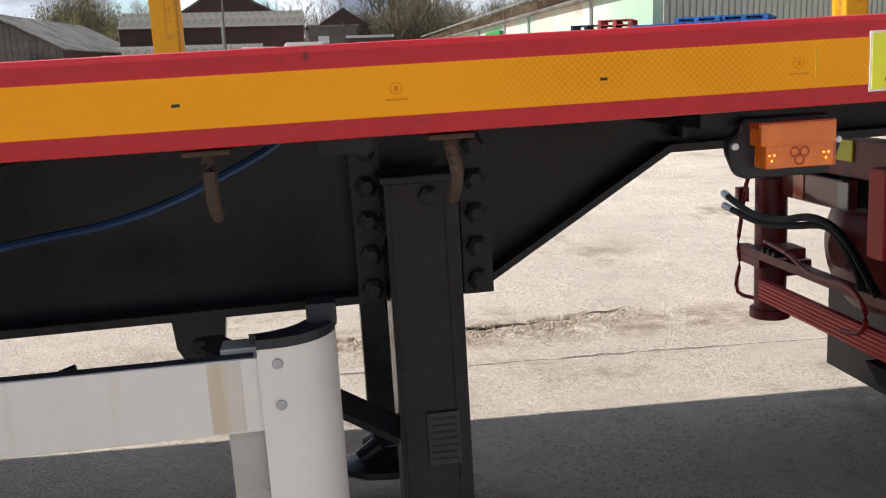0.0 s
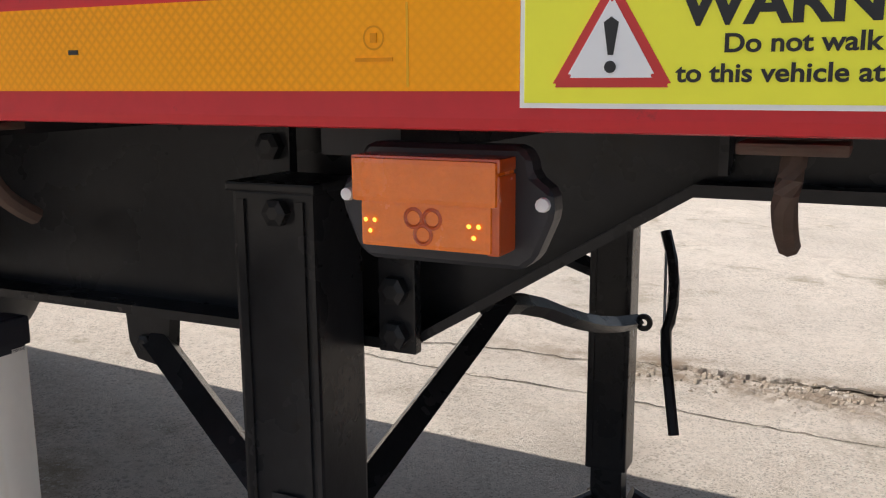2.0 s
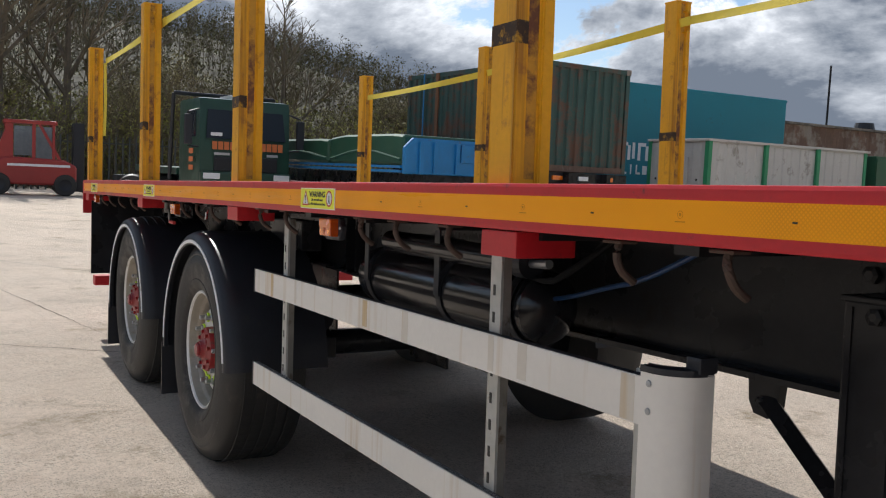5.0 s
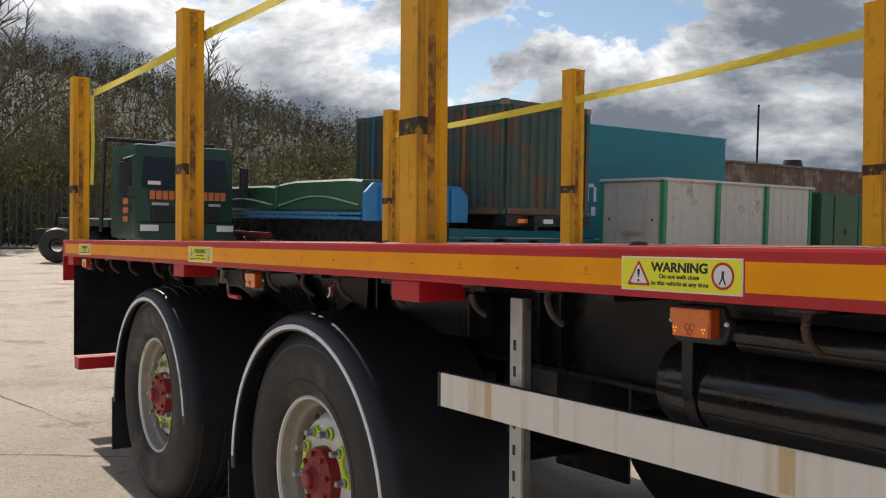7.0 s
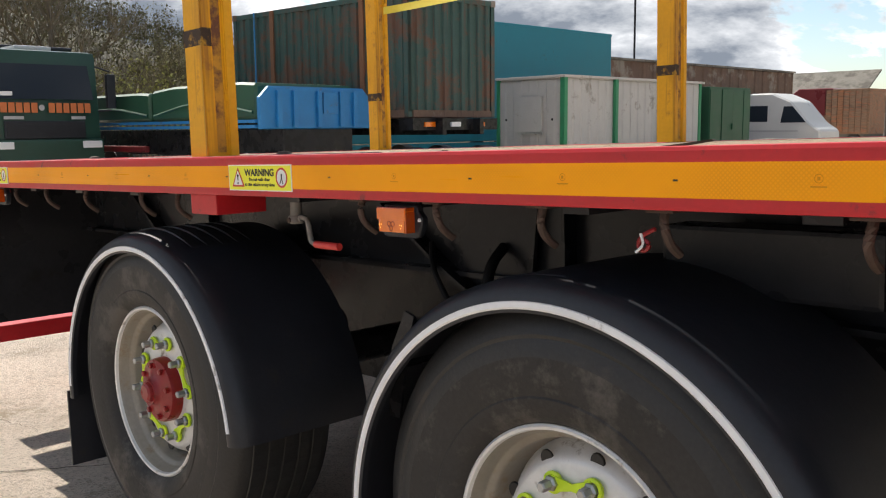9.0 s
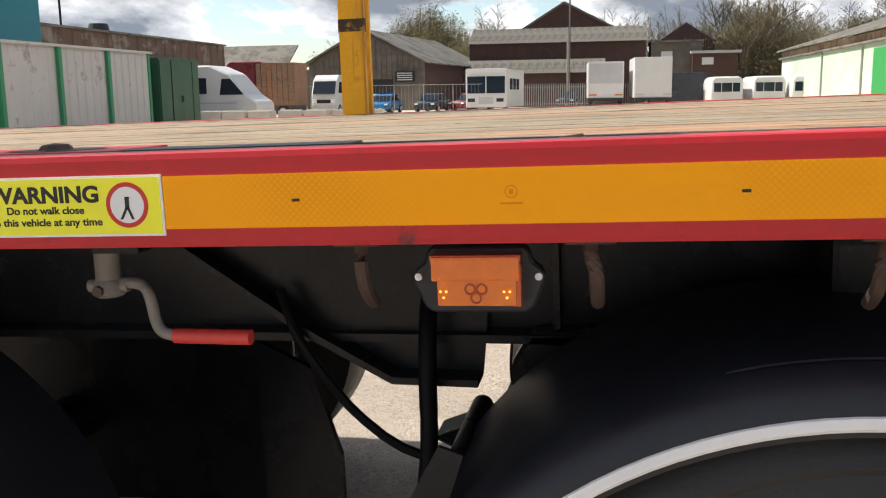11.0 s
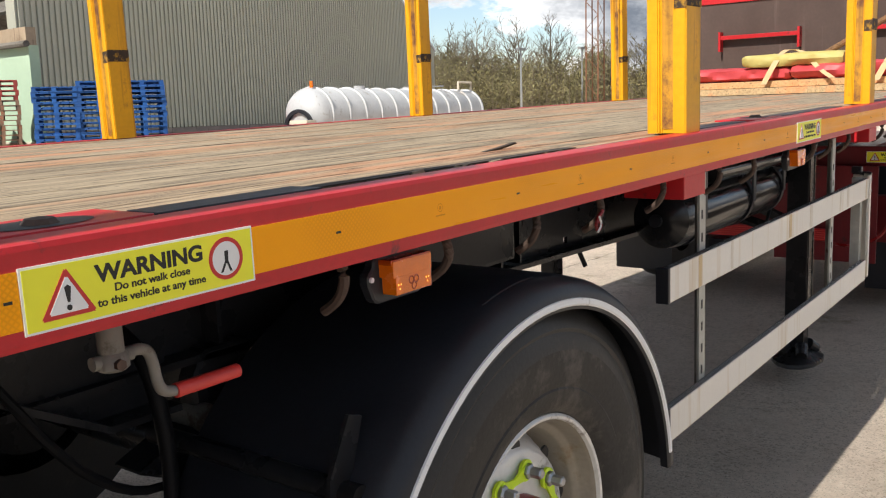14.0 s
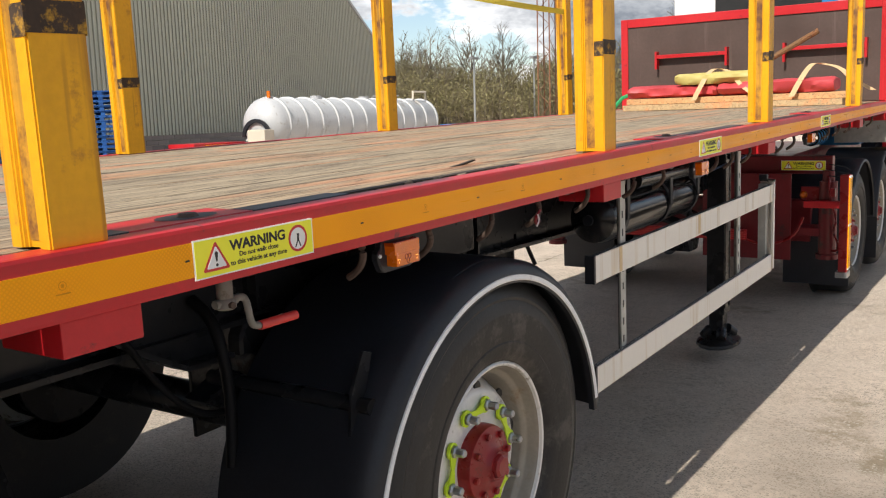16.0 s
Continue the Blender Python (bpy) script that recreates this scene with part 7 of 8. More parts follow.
    part("frame", box(0, 3.4, 0, 0.9, 0.6, 0.95, 0.03), M["black"], b)
    for x in (0.6, 1.75, 2.6):
        part("wheel", turned([(0.2, -0.15), (0.45, -0.15), (0.5, 0), (0.45, 0.15), (0.2, 0.15)], (x, 0.0, 0.5), 20), M["rubber"], b)


far_vehicles_left()


def palisade(p, q, high, pitch, material, label, group):
    p, q = Vector(p), Vector(q)
    d = (q - p)
    n = int(d.length / pitch)
    turn = math.degrees(math.atan2(d.y, d.x))
    f = empty("palisade_fence", label, "fence", group, at(p.x, p.y, turn))
    me = None
    for i in range(min(n, 140)):
        if me is None:
            b = slab([(0, -0.01), (0.07, -0.01), (0.07, high - 0.08), (0.035, high), (0, high - 0.08)], 0, 0.02)
            ob = part("pale", b, material, f)
            me = ob.data
        else:
            ob = new("pale", me)
            ob.parent = f
            ob.location.x = i * d.length / min(n, 140)
    for z in (0.35, high - 0.35):
        part("fence_rail", box(0, d.length, 0.025, 0.06, z, z + 0.05), material, f)


palisade((-36, -22, 0), (-36, 16, 0), 2.4, 0.28, M["fence_dark"], "dark steel palisade fence below the wood", "boundary fences")
palisade((-28, 8, 0), (-26, 17, 0), 2.2, 0.2, M["fence_dark"], "dark steel palisade fence below the wood", "boundary fences")


def far_row():
    """Vehicles and buildings across the yard."""
    r = empty("rusty_shed", "long rusty corrugated shed with a dark opening", "shed", m=at(-26.2, 31.5))
    box_sided(r, "wall", 4.0, 19.0, 0, 4.35, M["rusty_sheet"], "rusty corrugated wall", 0.9, 0.06)
    part("roof", box(-0.1, 4.12, -0.1, 19.1, 4.36, 4.46), M["tin_roof"], r)
    part("opening", box(1.4, 3.3, -0.03, -0.005, 3.55, 4.15), M["ink"], r, "dark broken opening")
    part("roof_cowl", rod((3.4, 6.6, 4.46), (3.4, 6.6, 4.8), 0.5, 0.42, seg=16), M["dull_black"], r)
    part("roof_pole", rod((2.8, 4.6, 4.4), (2.8, 4.6, 7.4), 0.05), M["black"], r, "thin black pole")
    v = empty("motorhome", "white motorhome with dark windows", "motorhome", m=at(-26.1, 42.5))
    part("body", slab([(0, 0.45), (0, 2.95), (6.6, 2.98), (7.6, 2.55), (8.5, 1.5), (9.1, 1.1), (9.15, 0.45)], 0, 2.3, bevel=0.08), M["van_white"], v, "white coachbuilt body")
    for x0, x1 in ((1.2, 2.2), (3.6, 4.5), (5.2, 6.4)):
        part("window", box(x0, x1, -0.02, 0.0, 1.55, 2.35, 0.01), M["glass"], v)
    part("cab_window", slab([(7.1, 1.5), (7.25, 2.3), (7.7, 2.3), (8.4, 1.5)], -0.03, -0.005), M["glass"], v)
    part("stripe", box(4.0, 8.0, -0.02, -0.004, 1.05, 1.12), M["van_grey"], v)
    for x in (1.9, 7.9):
        road_wheel(v, x, 0.15, 0.36)
    rnd = random.Random(4)
    for i in range(9):
        b = box(0, 1.15, 0, 0.7, 0, 0.72, 0.02)
        for u in range(4):
            for v in range(2):
                turned([(0.075, 0.0), (0.055, 0.05), (0.0, 0.05)], (0.16 + u * 0.275, 0.18 + v * 0.34, 0.719), 10, b, axis="z")
        bl = part("concrete_block", b, M["concrete_block"])
        bl.matrix_basis = at(-21.2 + i * 1.25 + 0.1 * rnd.random(), 38.2 + 0.25 * i + 0.3 * rnd.random(), rnd.uniform(-4, 6))
        tagged(bl, "pale cast concrete block in a stacked row", "block", "concrete blocks in a row")
    h = empty("horse_box", "red and timber horse box lorry", "lorry", m=at(-24.2, 54.5))
    part("luton", slab([(0, 1.9), (0, 3.2), (0.5, 3.6), (2.6, 3.6), (3.0, 3.3), (3.0, 1.9)], 0, 2.4, bevel=0.05), M["car_red"], h, "dull red luton front")
    for i in range(7):
        part("side_board", box(2.3 + i * 0.36, 2.62 + i * 0.36, -0.04, 0.05, 0.9, 3.45), M["pallet_wood"], h, "brown timber side board")
    part("box", box(2.2, 4.9, 0, 2.4, 0.8, 3.5, 0.03), M["pallet_wood"], h)
    part("cab", box(0.1, 1.9, 0.05, 2.35, 0.5, 1.9, 0.1), M["car_dark"], h)
    for x in (0.9, 4.0):
        road_wheel(h, x, 0.15, 0.42)
    vn = empty("white_van", "white panel van parked beside the fence", "van", m=at(-18.35, 60, 90) @ Matrix.Diagonal((1, 0.95, 1.2, 1)))
    part("body", slab([(0, 0.35), (0.05, 1.2), (0.6, 2.1), (1.1, 2.35), (4.6, 2.35), (4.7, 0.35)], 0, 1.9, bevel=0.07), M["van_white"], vn, "white body")
    part("windscreen", slab([(0.02, 1.25), (0.47, 1.98), (0.60, 1.98), (0.2, 1.25)], 0.12, 1.78), M["glass"], vn, "dark windscreen")
    part("grille", box(0.0, 0.06, 0.35, 1.55, 0.72, 0.92, 0.01), M["dull_black"], vn)
    part("bumper", box(-0.08, 0.1, 0.02, 1.88, 0.38, 0.62, 0.03), M["van_grey"], vn)
    for yy in (0.12, 1.48):
        part("headlamp", box(-0.01, 0.05, yy, yy + 0.3, 0.74, 0.94, 0.02), M["sign_white"], vn, "clear headlamp")
    for yy in (-0.01, 1.90):
        part("door_window", slab([(0.62, 1.3), (0.95, 1.95), (1.55, 1.95), (1.55, 1.3)], yy, yy + 0.01), M["glass"], vn)
    for x in (0.85, 3.8):
        for y in (0.06, 1.84):
            road_wheel(vn, x, y, 0.33, 0.2)

    def car(x, y, turn, paint, label):
        c = empty("parked_car", label, "car", "parked cars", at(x, y, turn))
        part("body", slab([(0, 0.3), (0.02, 0.72), (1.0, 0.88), (3.9, 0.92), (4.1, 0.75), (4.1, 0.3)], 0, 1.7, bevel=0.06), paint, c)
        part("roof", slab([(0.95, 0.86), (1.6, 1.42), (2.9, 1.46), (3.75, 0.92)], 0.12, 1.58, bevel=0.05), paint, c)
        part("windscreen", slab([(0.98, 0.92), (1.56, 1.38), (1.6, 1.38), (1.05, 0.92)], 0.18, 1.52), M["glass"], c, "dark windscreen")
        for s in (0.10, 1.585):
            part("side_window", slab([(1.3, 0.95), (1.7, 1.36), (2.85, 1.39), (3.4, 0.97)], s, s + 0.015), M["glass"], c)
        for yy in (0.1, 1.4):
            part("headlamp", box(-0.02, 0.03, yy, yy + 0.25, 0.6, 0.72, 0.01), M["sign_white"], c)
        for xx in (0.75, 3.3):
            for yy in (0.04, 1.66):
                road_wheel(c, xx, yy, 0.31, 0.2)

    car(-16.1, 66, 88, M["car_blue"], "blue hatchback parked behind the mesh fence")
    car(-17.8, 68, 84, M["van_grey"], "silver car parked behind the mesh fence")
    car(-12.5, 66, 84, M["car_dark"], "dark car parked behind the mesh fence")
    car(-10.7, 68.5, 60, M["car_red"], "dull red car parked behind the fence")
    car(-3.0, 84, 80, M["car_dark"], "dark blue car parked behind the railings")
    f = empty("mesh_fence", "temporary mesh fence panels on a row of posts", "fence", m=at(-21, 61.5, 8))
    for i in range(6):
        part("post", rod((i * 2.1, 0, 0), (i * 2.1, 0, 2.1), 0.03), M["fence"], f)
        for z in (0.1, 2.05):
            part("panel_rail", rod((i * 2.1, 0, z), (i * 2.1 + 2.1, 0, z), 0.018, seg=6), M["fence"], f)
        for k in range(1, 8):
            part("mesh_wire", rod((i * 2.1 + k * 0.26, 0, 0.1), (i * 2.1 + k * 0.26, 0, 2.05), 0.006, seg=4), M["fence"], f)
    bus = empty("minibus", "white library style bus with a flat front", "bus", m=at(-10.2, 66.0, -4) @ Matrix.Diagonal((1.2, 1.0, 1.03, 1)))
    part("body", box(0, 2.6, 0, 7.5, 0.35, 3.05, 0.10), M["van_white"], bus, "white bus body")
    part("windscreen", box(0.12, 2.48, -0.02, 0.01, 1.35, 2.55, 0.03), M["glass"], bus)
    part("screen_pillar", box(1.27, 1.33, -0.03, 0.0, 1.35, 2.55), M["van_white"], bus)
    part("grille", box(0.85, 1.75, -0.02, 0.0, 0.6, 1.1, 0.01), M["van_grey"], bus)
    for x in (0.15, 1.95):
        part("headlamp", box(x, x + 0.45, -0.02, 0.0, 0.75, 1.0, 0.02), M["dull_black"], bus)
    part("roof_board", box(0.05, 2.55, -0.06, 0.4, 2.75, 3.1, 0.04), M["van_white"], bus)
    for y in (1.2, 2.6, 4.0):
        part("side_window", box(2.59, 2.615, y, y + 1.1, 1.6, 2.4), M["glass"], bus)
    for x in (0.25, 2.35):
        part("wheel", turned([(0.2, -0.12), (0.4, -0.12), (0.42, 0), (0.4, 0.12), (0.2, 0.12)], (x, 1.0, 0.42), 18, axis="x"), M["rubber"], bus)
    for nm, x, y, w, z1, lab in (("box_lorry", -1.6, 79.5, 3.05, 3.95, "white box lorry with a grey lower door"), ("box_trailer", 2.3, 77.8, 3.1, 4.2, "white demountable box body on legs")):
        b = empty(nm, lab, "lorry", m=at(x, y, 3))
        part("body", box(0, w, 0, 6.5, 0.85, z1, 0.05), M["van_white"], b, "white box")
        part("back_door", box(0.1, w - 0.1, -0.03, 0.0, 2.1 if nm == "box_lorry" else 1.0, z1 - 0.15), M["van_grey"] if nm == "box_lorry" else M["van_white"], b)
        part("bumper", box(0.1, w - 0.1, -0.1, 0.0, 0.6, 0.85), M["dull_black"], b)
        for s in (0.1, w - 0.75):
            part("lamp", box(s, s + 0.65, -0.05, -0.03, 1.05, 1.18), M["orange"] if nm == "box_lorry" else M["van_grey"], b)
        for s in (0.25, w - 0.25):
            part("wheel", turned([(0.2, -0.15), (0.42, -0.15), (0.45, 0), (0.42, 0.15), (0.2, 0.15)], (s, 1.2, 0.45), 18, axis="x"), M["rubber"], b)
    tr = empty("black_trailer", "black sheeted trailer parked in the yard", "trailer", m=at(5.1, 79))
    part("body", box(0, 3.2, 0, 3, 0.3, 2.9, 0.04), M["car_dark"], tr)
    for k, (x, y, turn) in enumerate(((8.2, 74.5, 2), (11.4, 74.5, 2), (13.9, 72.2, -6))):
        c = empty("touring_caravan", "white touring caravan with a wide front window", "caravan", "caravans in a row", at(x, y, turn))
        part("body", slab([(0, 0.42), (0.0, 2.1), (0.25, 2.45), (2.25, 2.45), (2.5, 2.1), (2.5, 0.42)], 0, 5.5, bevel=0.12), M["van_white"], c, "white caravan body", smooth=True)
        for x0, x1 in ((0.25, 0.8), (0.86, 1.64), (1.7, 2.25)):
            part("window", box(x0, x1, -0.03, 0.0, 1.25, 1.95, 0.02), M["glass"], c, "dark front window")
        part("drawbar", box(1.1, 1.4, -1.2, 0.0, 0.4, 0.5), M["dull_black"], c)
        for s in (0.1, 2.4):
            part("wheel", turned([(0.15, -0.1), (0.32, -0.1), (0.32, 0.1), (0.15, 0.1)], (s, 2.6, 0.32), 16, axis="x"), M["rubber"], c)
    # old buildings
    bn = empty("timber_barn", "weathered timber barn with open doors and a sheet roof", "barn", m=at(-26.6, 78.5, -6))
    gable = [(0, 0), (0, 4.2), (5.4, 6.9), (11.0, 4.2), (11.0, 0)]
    part("gable_wall", slab(gable, 0, 0.25), M["barn"], bn, "weathered boarded gable wall")
    for i in range(22):
        zt = 4.1 + 2.6 * (1 - abs(i * 0.5 - 5.3) / 5.4)
        part("wall_board", box(0.05 + i * 0.5, 0.5 + i * 0.5, -0.05, -0.003, 2.6, max(3.0, zt)), M["barn"], bn)
    for x0, x1 in ((0.7, 2.3), (5.6, 8.1)):
        part("door_opening", box(x0, x1, -0.08, -0.055, 0, 2.75), M["ink"], bn, "dark open doorway")
    part("sign_board", box(8.4, 10.2, -0.4, -0.3, 2.5, 3.4), M["ink"], bn, "dark notice board with pale bars")
    for k in range(4):
        part("lettering_bar", box(8.6, 10.0, -0.42, -0.402, 2.62 + 0.19 * k, 2.70 + 0.19 * k), M["van_grey"], bn)
    for a, c in (((-0.5, 4.0), (5.4, 7.05)), ((5.4, 7.05), (11.5, 4.0))):
        part("roof_slope", slab([a, c, (c[0], c[1] + 0.12), (a[0], a[1] + 0.12)], -0.5, 22), M["tin_roof"], bn, "grey corrugated roof")
    part("side_wall", box(10.8, 11.0, 0.25, 21.5, 0, 4.1), M["brick"], bn)
    part("side_wall", box(0, 0.2, 0.25, 21.5, 0, 4.1), M["barn"], bn)
    sh = empty("low_stone_shed", "low grey roofed shed behind the horse box", "shed", m=at(-33, 66))
    part("wall", box(0, 9, 0, 5, 0, 3.5), M["barn"], sh)
    part("roof", slab([(0, 0), (9, 0), (9, 0.1), (0, 0.1)], 0, 3.4), M["tin_roof"], sh).matrix_basis = Matrix.Translation((0, -0.2, 3.5)) @ Matrix.Rotation(radians(32), 4, "X")
    br = empty("brick_works", "dark brick industrial building with sheet roofs", "building", m=at(-14.3, 94.0))
    part("front_wall", box(0, 18.0, 0, 0.4, 0, 6.5), M["brick"], br, "dark brick wall")
    part("side_wall", box(17.6, 18.0, 0.4, 14, 0, 6.5), M["brick"], br)
    for k in range(24):
        part("roof_sheet", corrugated(0.76, 0, 4.2, 0.19, 0.04), M["tin_roof"], br).matrix_basis = Matrix.Translation((-0.1 + k * 0.76, -0.35, 6.45)) @ Matrix.Rotation(radians(-66), 4, "X")
    part("tall_gable", slab([(3.6, 0), (3.6, 8.3), (9.0, 11.6), (15.4, 8.3), (15.4, 0)], 14, 14.5), M["brick"], br, "dark brick gable")
    part("gable_coping", slab([(3.4, 8.2), (9.0, 11.6), (15.6, 8.2), (15.6, 8.45), (9.0, 11.85), (3.4, 8.45)], 13.8, 14.6), M["tin_roof"], br)
    for k in range(20):
        part("lean_to_sheet", corrugated(0.9, 0, 3.0, 0.22, 0.04), M["tin_roof"], br).matrix_basis = Matrix.Translation((-4.0 + k * 0.9, -4.5, 3.3)) @ Matrix.Rotation(radians(-62), 4, "X")
    part("lean_to_wall", box(-3.5, 13.5, -4.2, -4.0, 0, 3.3), M["brick"], br)
    part("rain_pipe", rod((10.4, -4.6, 0), (10.4, -4.6, 7.6), 0.09, seg=8), M["fence"], br)
    part("pole", rod((10.6, -5.0, 0), (10.6, -5.0, 14), 0.10, 0.07, seg=8), M["bark"], br, "tall telegraph pole")
    wg = empty("small_brick_house", "small brick house with a gable and flat roofed annexe", "building", m=at(4.2, 95.0))
    part("annexe", box(0, 5.0, -1.0, 6, 0, 6.2), M["barn"], wg)
    part("annexe", box(4.0, 8.3, -2.0, 4, 0, 5.0), M["brick"], wg)
    part("annexe_roof", box(3.8, 8.6, -2.3, 4.2, 5.0, 5.25), M["van_grey"], wg)
    part("annexe_roof", box(-0.2, 5.1, -1.2, 6.2, 6.2, 6.4), M["tin_roof"], wg)
    for x0, z0 in ((4.9, 3.9), (1.0, 4.6)):
        part("window", box(x0, x0 + 1.1, -2.04 if x0 > 4 else -1.04, -1.99 if x0 > 4 else -0.99, z0, z0 + 0.7), M["van_white"], wg)
    part("gable", slab([(0.6, 6.4), (3.9, 8.6), (6.9, 6.6), (6.9, 0), (0.6, 0)], 6.2, 14), M["brick"], wg, "dark brick gable")
    palisade((-9.0, 82.5, 0), (10, 82.5, 0), 2.2, 0.2, M["fence"], "grey steel palisade railings", "boundary fences")


far_row()


def warehouse():
    w = empty("pale_warehouse", "long pale green rendered warehouse with a green sliding door", "warehouse", m=at(14.76, 26.5) @ Matrix.Diagonal((1.1, 1.1, 1, 1)))
    # wall runs along +y at x = 0
    L = 50.0
    part("wall", box(0, 0.3, 0, L, 0.9, 3.9), M["mint"], w, "pale green rendered wall")
    part("plinth", box(-0.03, 0.3, 0, L, 0, 0.9), M["cream"], w, "cream plinth")
    part("end_wall", slab([(0, 0), (0, 3.9), (11, 8.0), (22, 3.9), (22, 0)], L, L + 0.3), M["mint"], w)
    part("upper_band", box(-0.05, 0.25, 0, L, 3.9, 4.45), M["stained"], w, "brown stained boarding")
    part("gutter", pipe([(-0.16, -0.2, 3.92), (-0.16, L + 0.2, 3.92)], 0.10, 8), M["tin_roof"], w)
    for k in range(4, 25):
        part("roof_sheet", slab([(-0.5, 4.45), (11, 8.3), (11, 8.42), (-0.5, 4.57)], k * 2.0 + 0.02, k * 2.0 + 1.98), M["tin_roof"], w, "grey roof sheet")
    for y in (5.5, 14.5, 19.5, 26.5, 36):
        part("downpipe", pipe([(-0.16, y, 3.9), (-0.06, y + 0.05, 3.5), (-0.06, y + 0.05, 0.1)], 0.06, 8), M["fence"], w)
    part("sliding_door", box(-0.12, -0.04, 20.5, 24.2, 0.0, 3.55, 0.02), M["door_green"], w, "bright green sliding door")
    part("dark_gap", box(-0.06, -0.02, 19.9, 20.5, 0, 3.5), M["ink"], w)
    part("shutter", box(-0.06, -0.01, 15.9, 17.5, 1.5, 2.55, 0.01), M["door_green"], w, "bright green shutter")
    for y in (18.0, 12.0, 8.0):
        part("pale_panel", box(-0.01, 0.0, y - 1.2, y + 1.6, 0.92, 3.88), M["cream"], w)
    sh = empty("clad_shed", "large grey green profiled steel shed", "shed", m=at(16.5, 30.2, 19) @ Matrix.Diagonal((1.1, 1.1, 1.06, 1)))
    gl = 42.3
    pts = [(0, 1.1), (0, 9.0), (17.0, 17.2), (gl, 6.3), (gl, 1.1)]
    part("core_wall", slab(pts, 0.06, 0.4), M["shed"], sh, "grey green steel cladding")
    n = 150
    ribs = bmesh.new()
    for i in range(n):
        x = 0.1 + i * gl / n
        top = 9.0 + 8.2 * x / 17 if x < 17 else 17.2 - 10.9 * (x - 17) / (gl - 17)
        slab([(x, 1.1), (x + 0.15, 1.1), (x + 0.15, top - 0.05), (x, top - 0.05)], 0.0, 0.062, ribs)
    tagged(part("profile_rib", ribs, M["shed"], sh), kind="stuff")
    part("verge_trim", slab([(16.9, 17.15), (gl + 0.1, 6.2), (gl + 0.1, 6.4), (16.9, 17.35)], -0.08, 0.5), M["van_grey"], sh, "pale verge trim")
    part("side_wall", box(gl - 0.3, gl - 0.01, 0.4, 40, 0, 6.2), M["shed"], sh)
    part("roof_slope", slab([(16.9, 17.15), (gl + 0.1, 6.25), (gl + 0.1, 6.35), (16.9, 17.25)], 0.5, 40), M["tin_roof"], sh)
    for row in range(5):
        for i in range(50):
            x = i * 0.88 + (0.44 if row % 2 else 0)
            if row == 0 and i == 0:
                block = part("plinth_block", box(0, 0.86, 0, 0.08, 0, 0.205), M["block"], sh, "grey plinth block")
                block.location = (x, -0.02, row * 0.22)
            else:
                o = new("plinth_block", block.data)
                o.parent = sh
                o.location = (x, -0.02, row * 0.22)


warehouse()


def pallets():
    """Stacks of pallets: each has three bearers of blocks and boards above and below."""
    def pallet(material):
        root = empty("pallet", "", "")
        for k in range(5):
            part("top_board", box(k * 0.245, k * 0.245 + 0.2, 0, 1.0, 0.122, 0.144), material, root)
        for y in (0, 0.45, 0.9):
            part("bearer", box(0, 1.18, y, y + 0.1, 0.10, 0.1215), material, root)
            part("bottom_board", box(0, 1.18, y, y + 0.1, 0, 0.022), material, root)
            for x in (0, 0.52, 1.06):
                part("block", box(x, x + 0.12, y + 0.001, y + 0.099, 0.0225, 0.0995), material, root)
        return root

    protos = {}
    rnd = random.Random(2)
    row, back = -33.5, 62.0
    stacks = [(12.88, 23.2, 17, "pallet_blue", row), (13.86, 22.58, 18, "pallet_blue", row), (14.86, 21.95, 18, "pallet_blue", row), (13.45, 24.15, 17, "pallet_blue", row), (14.45, 23.5, 18, "pallet_blue", row), (15.45, 22.9, 18, "pallet_blue", row), (13.6, 26.9, 13, "pallet_dark", back), (13.75, 28.5, 19, "pallet_dark", back), (13.65, 25.3, 19, "pallet_wood", back), (12.4, 27.3, 2, "pallet_blue", back)]
    for x, y, n, mk, turn in stacks:
        for k in range(n):
            use = "pallet_red" if mk == "pallet_wood" and k > 14 else mk
            m = at(x + rnd.uniform(-0.03, 0.03), y + rnd.uniform(-0.03, 0.03), turn + rnd.uniform(-2, 2), k * 0.1455)
            if use not in protos:
                protos[use] = pallet(M[use])
                tagged(protos[use], {"pallet_blue": "worn blue painted wooden pallet in a stack", "pallet_wood": "bare brown wooden pallet in a stack", "pallet_red": "faded red wooden pallet in a stack", "pallet_dark": "dark blue weathered wooden pallet in a stack"}[use], "pallet", "stacked pallets")
                protos[use].matrix_basis = m
            else:
                copy_thing(protos[use], m)


pallets()


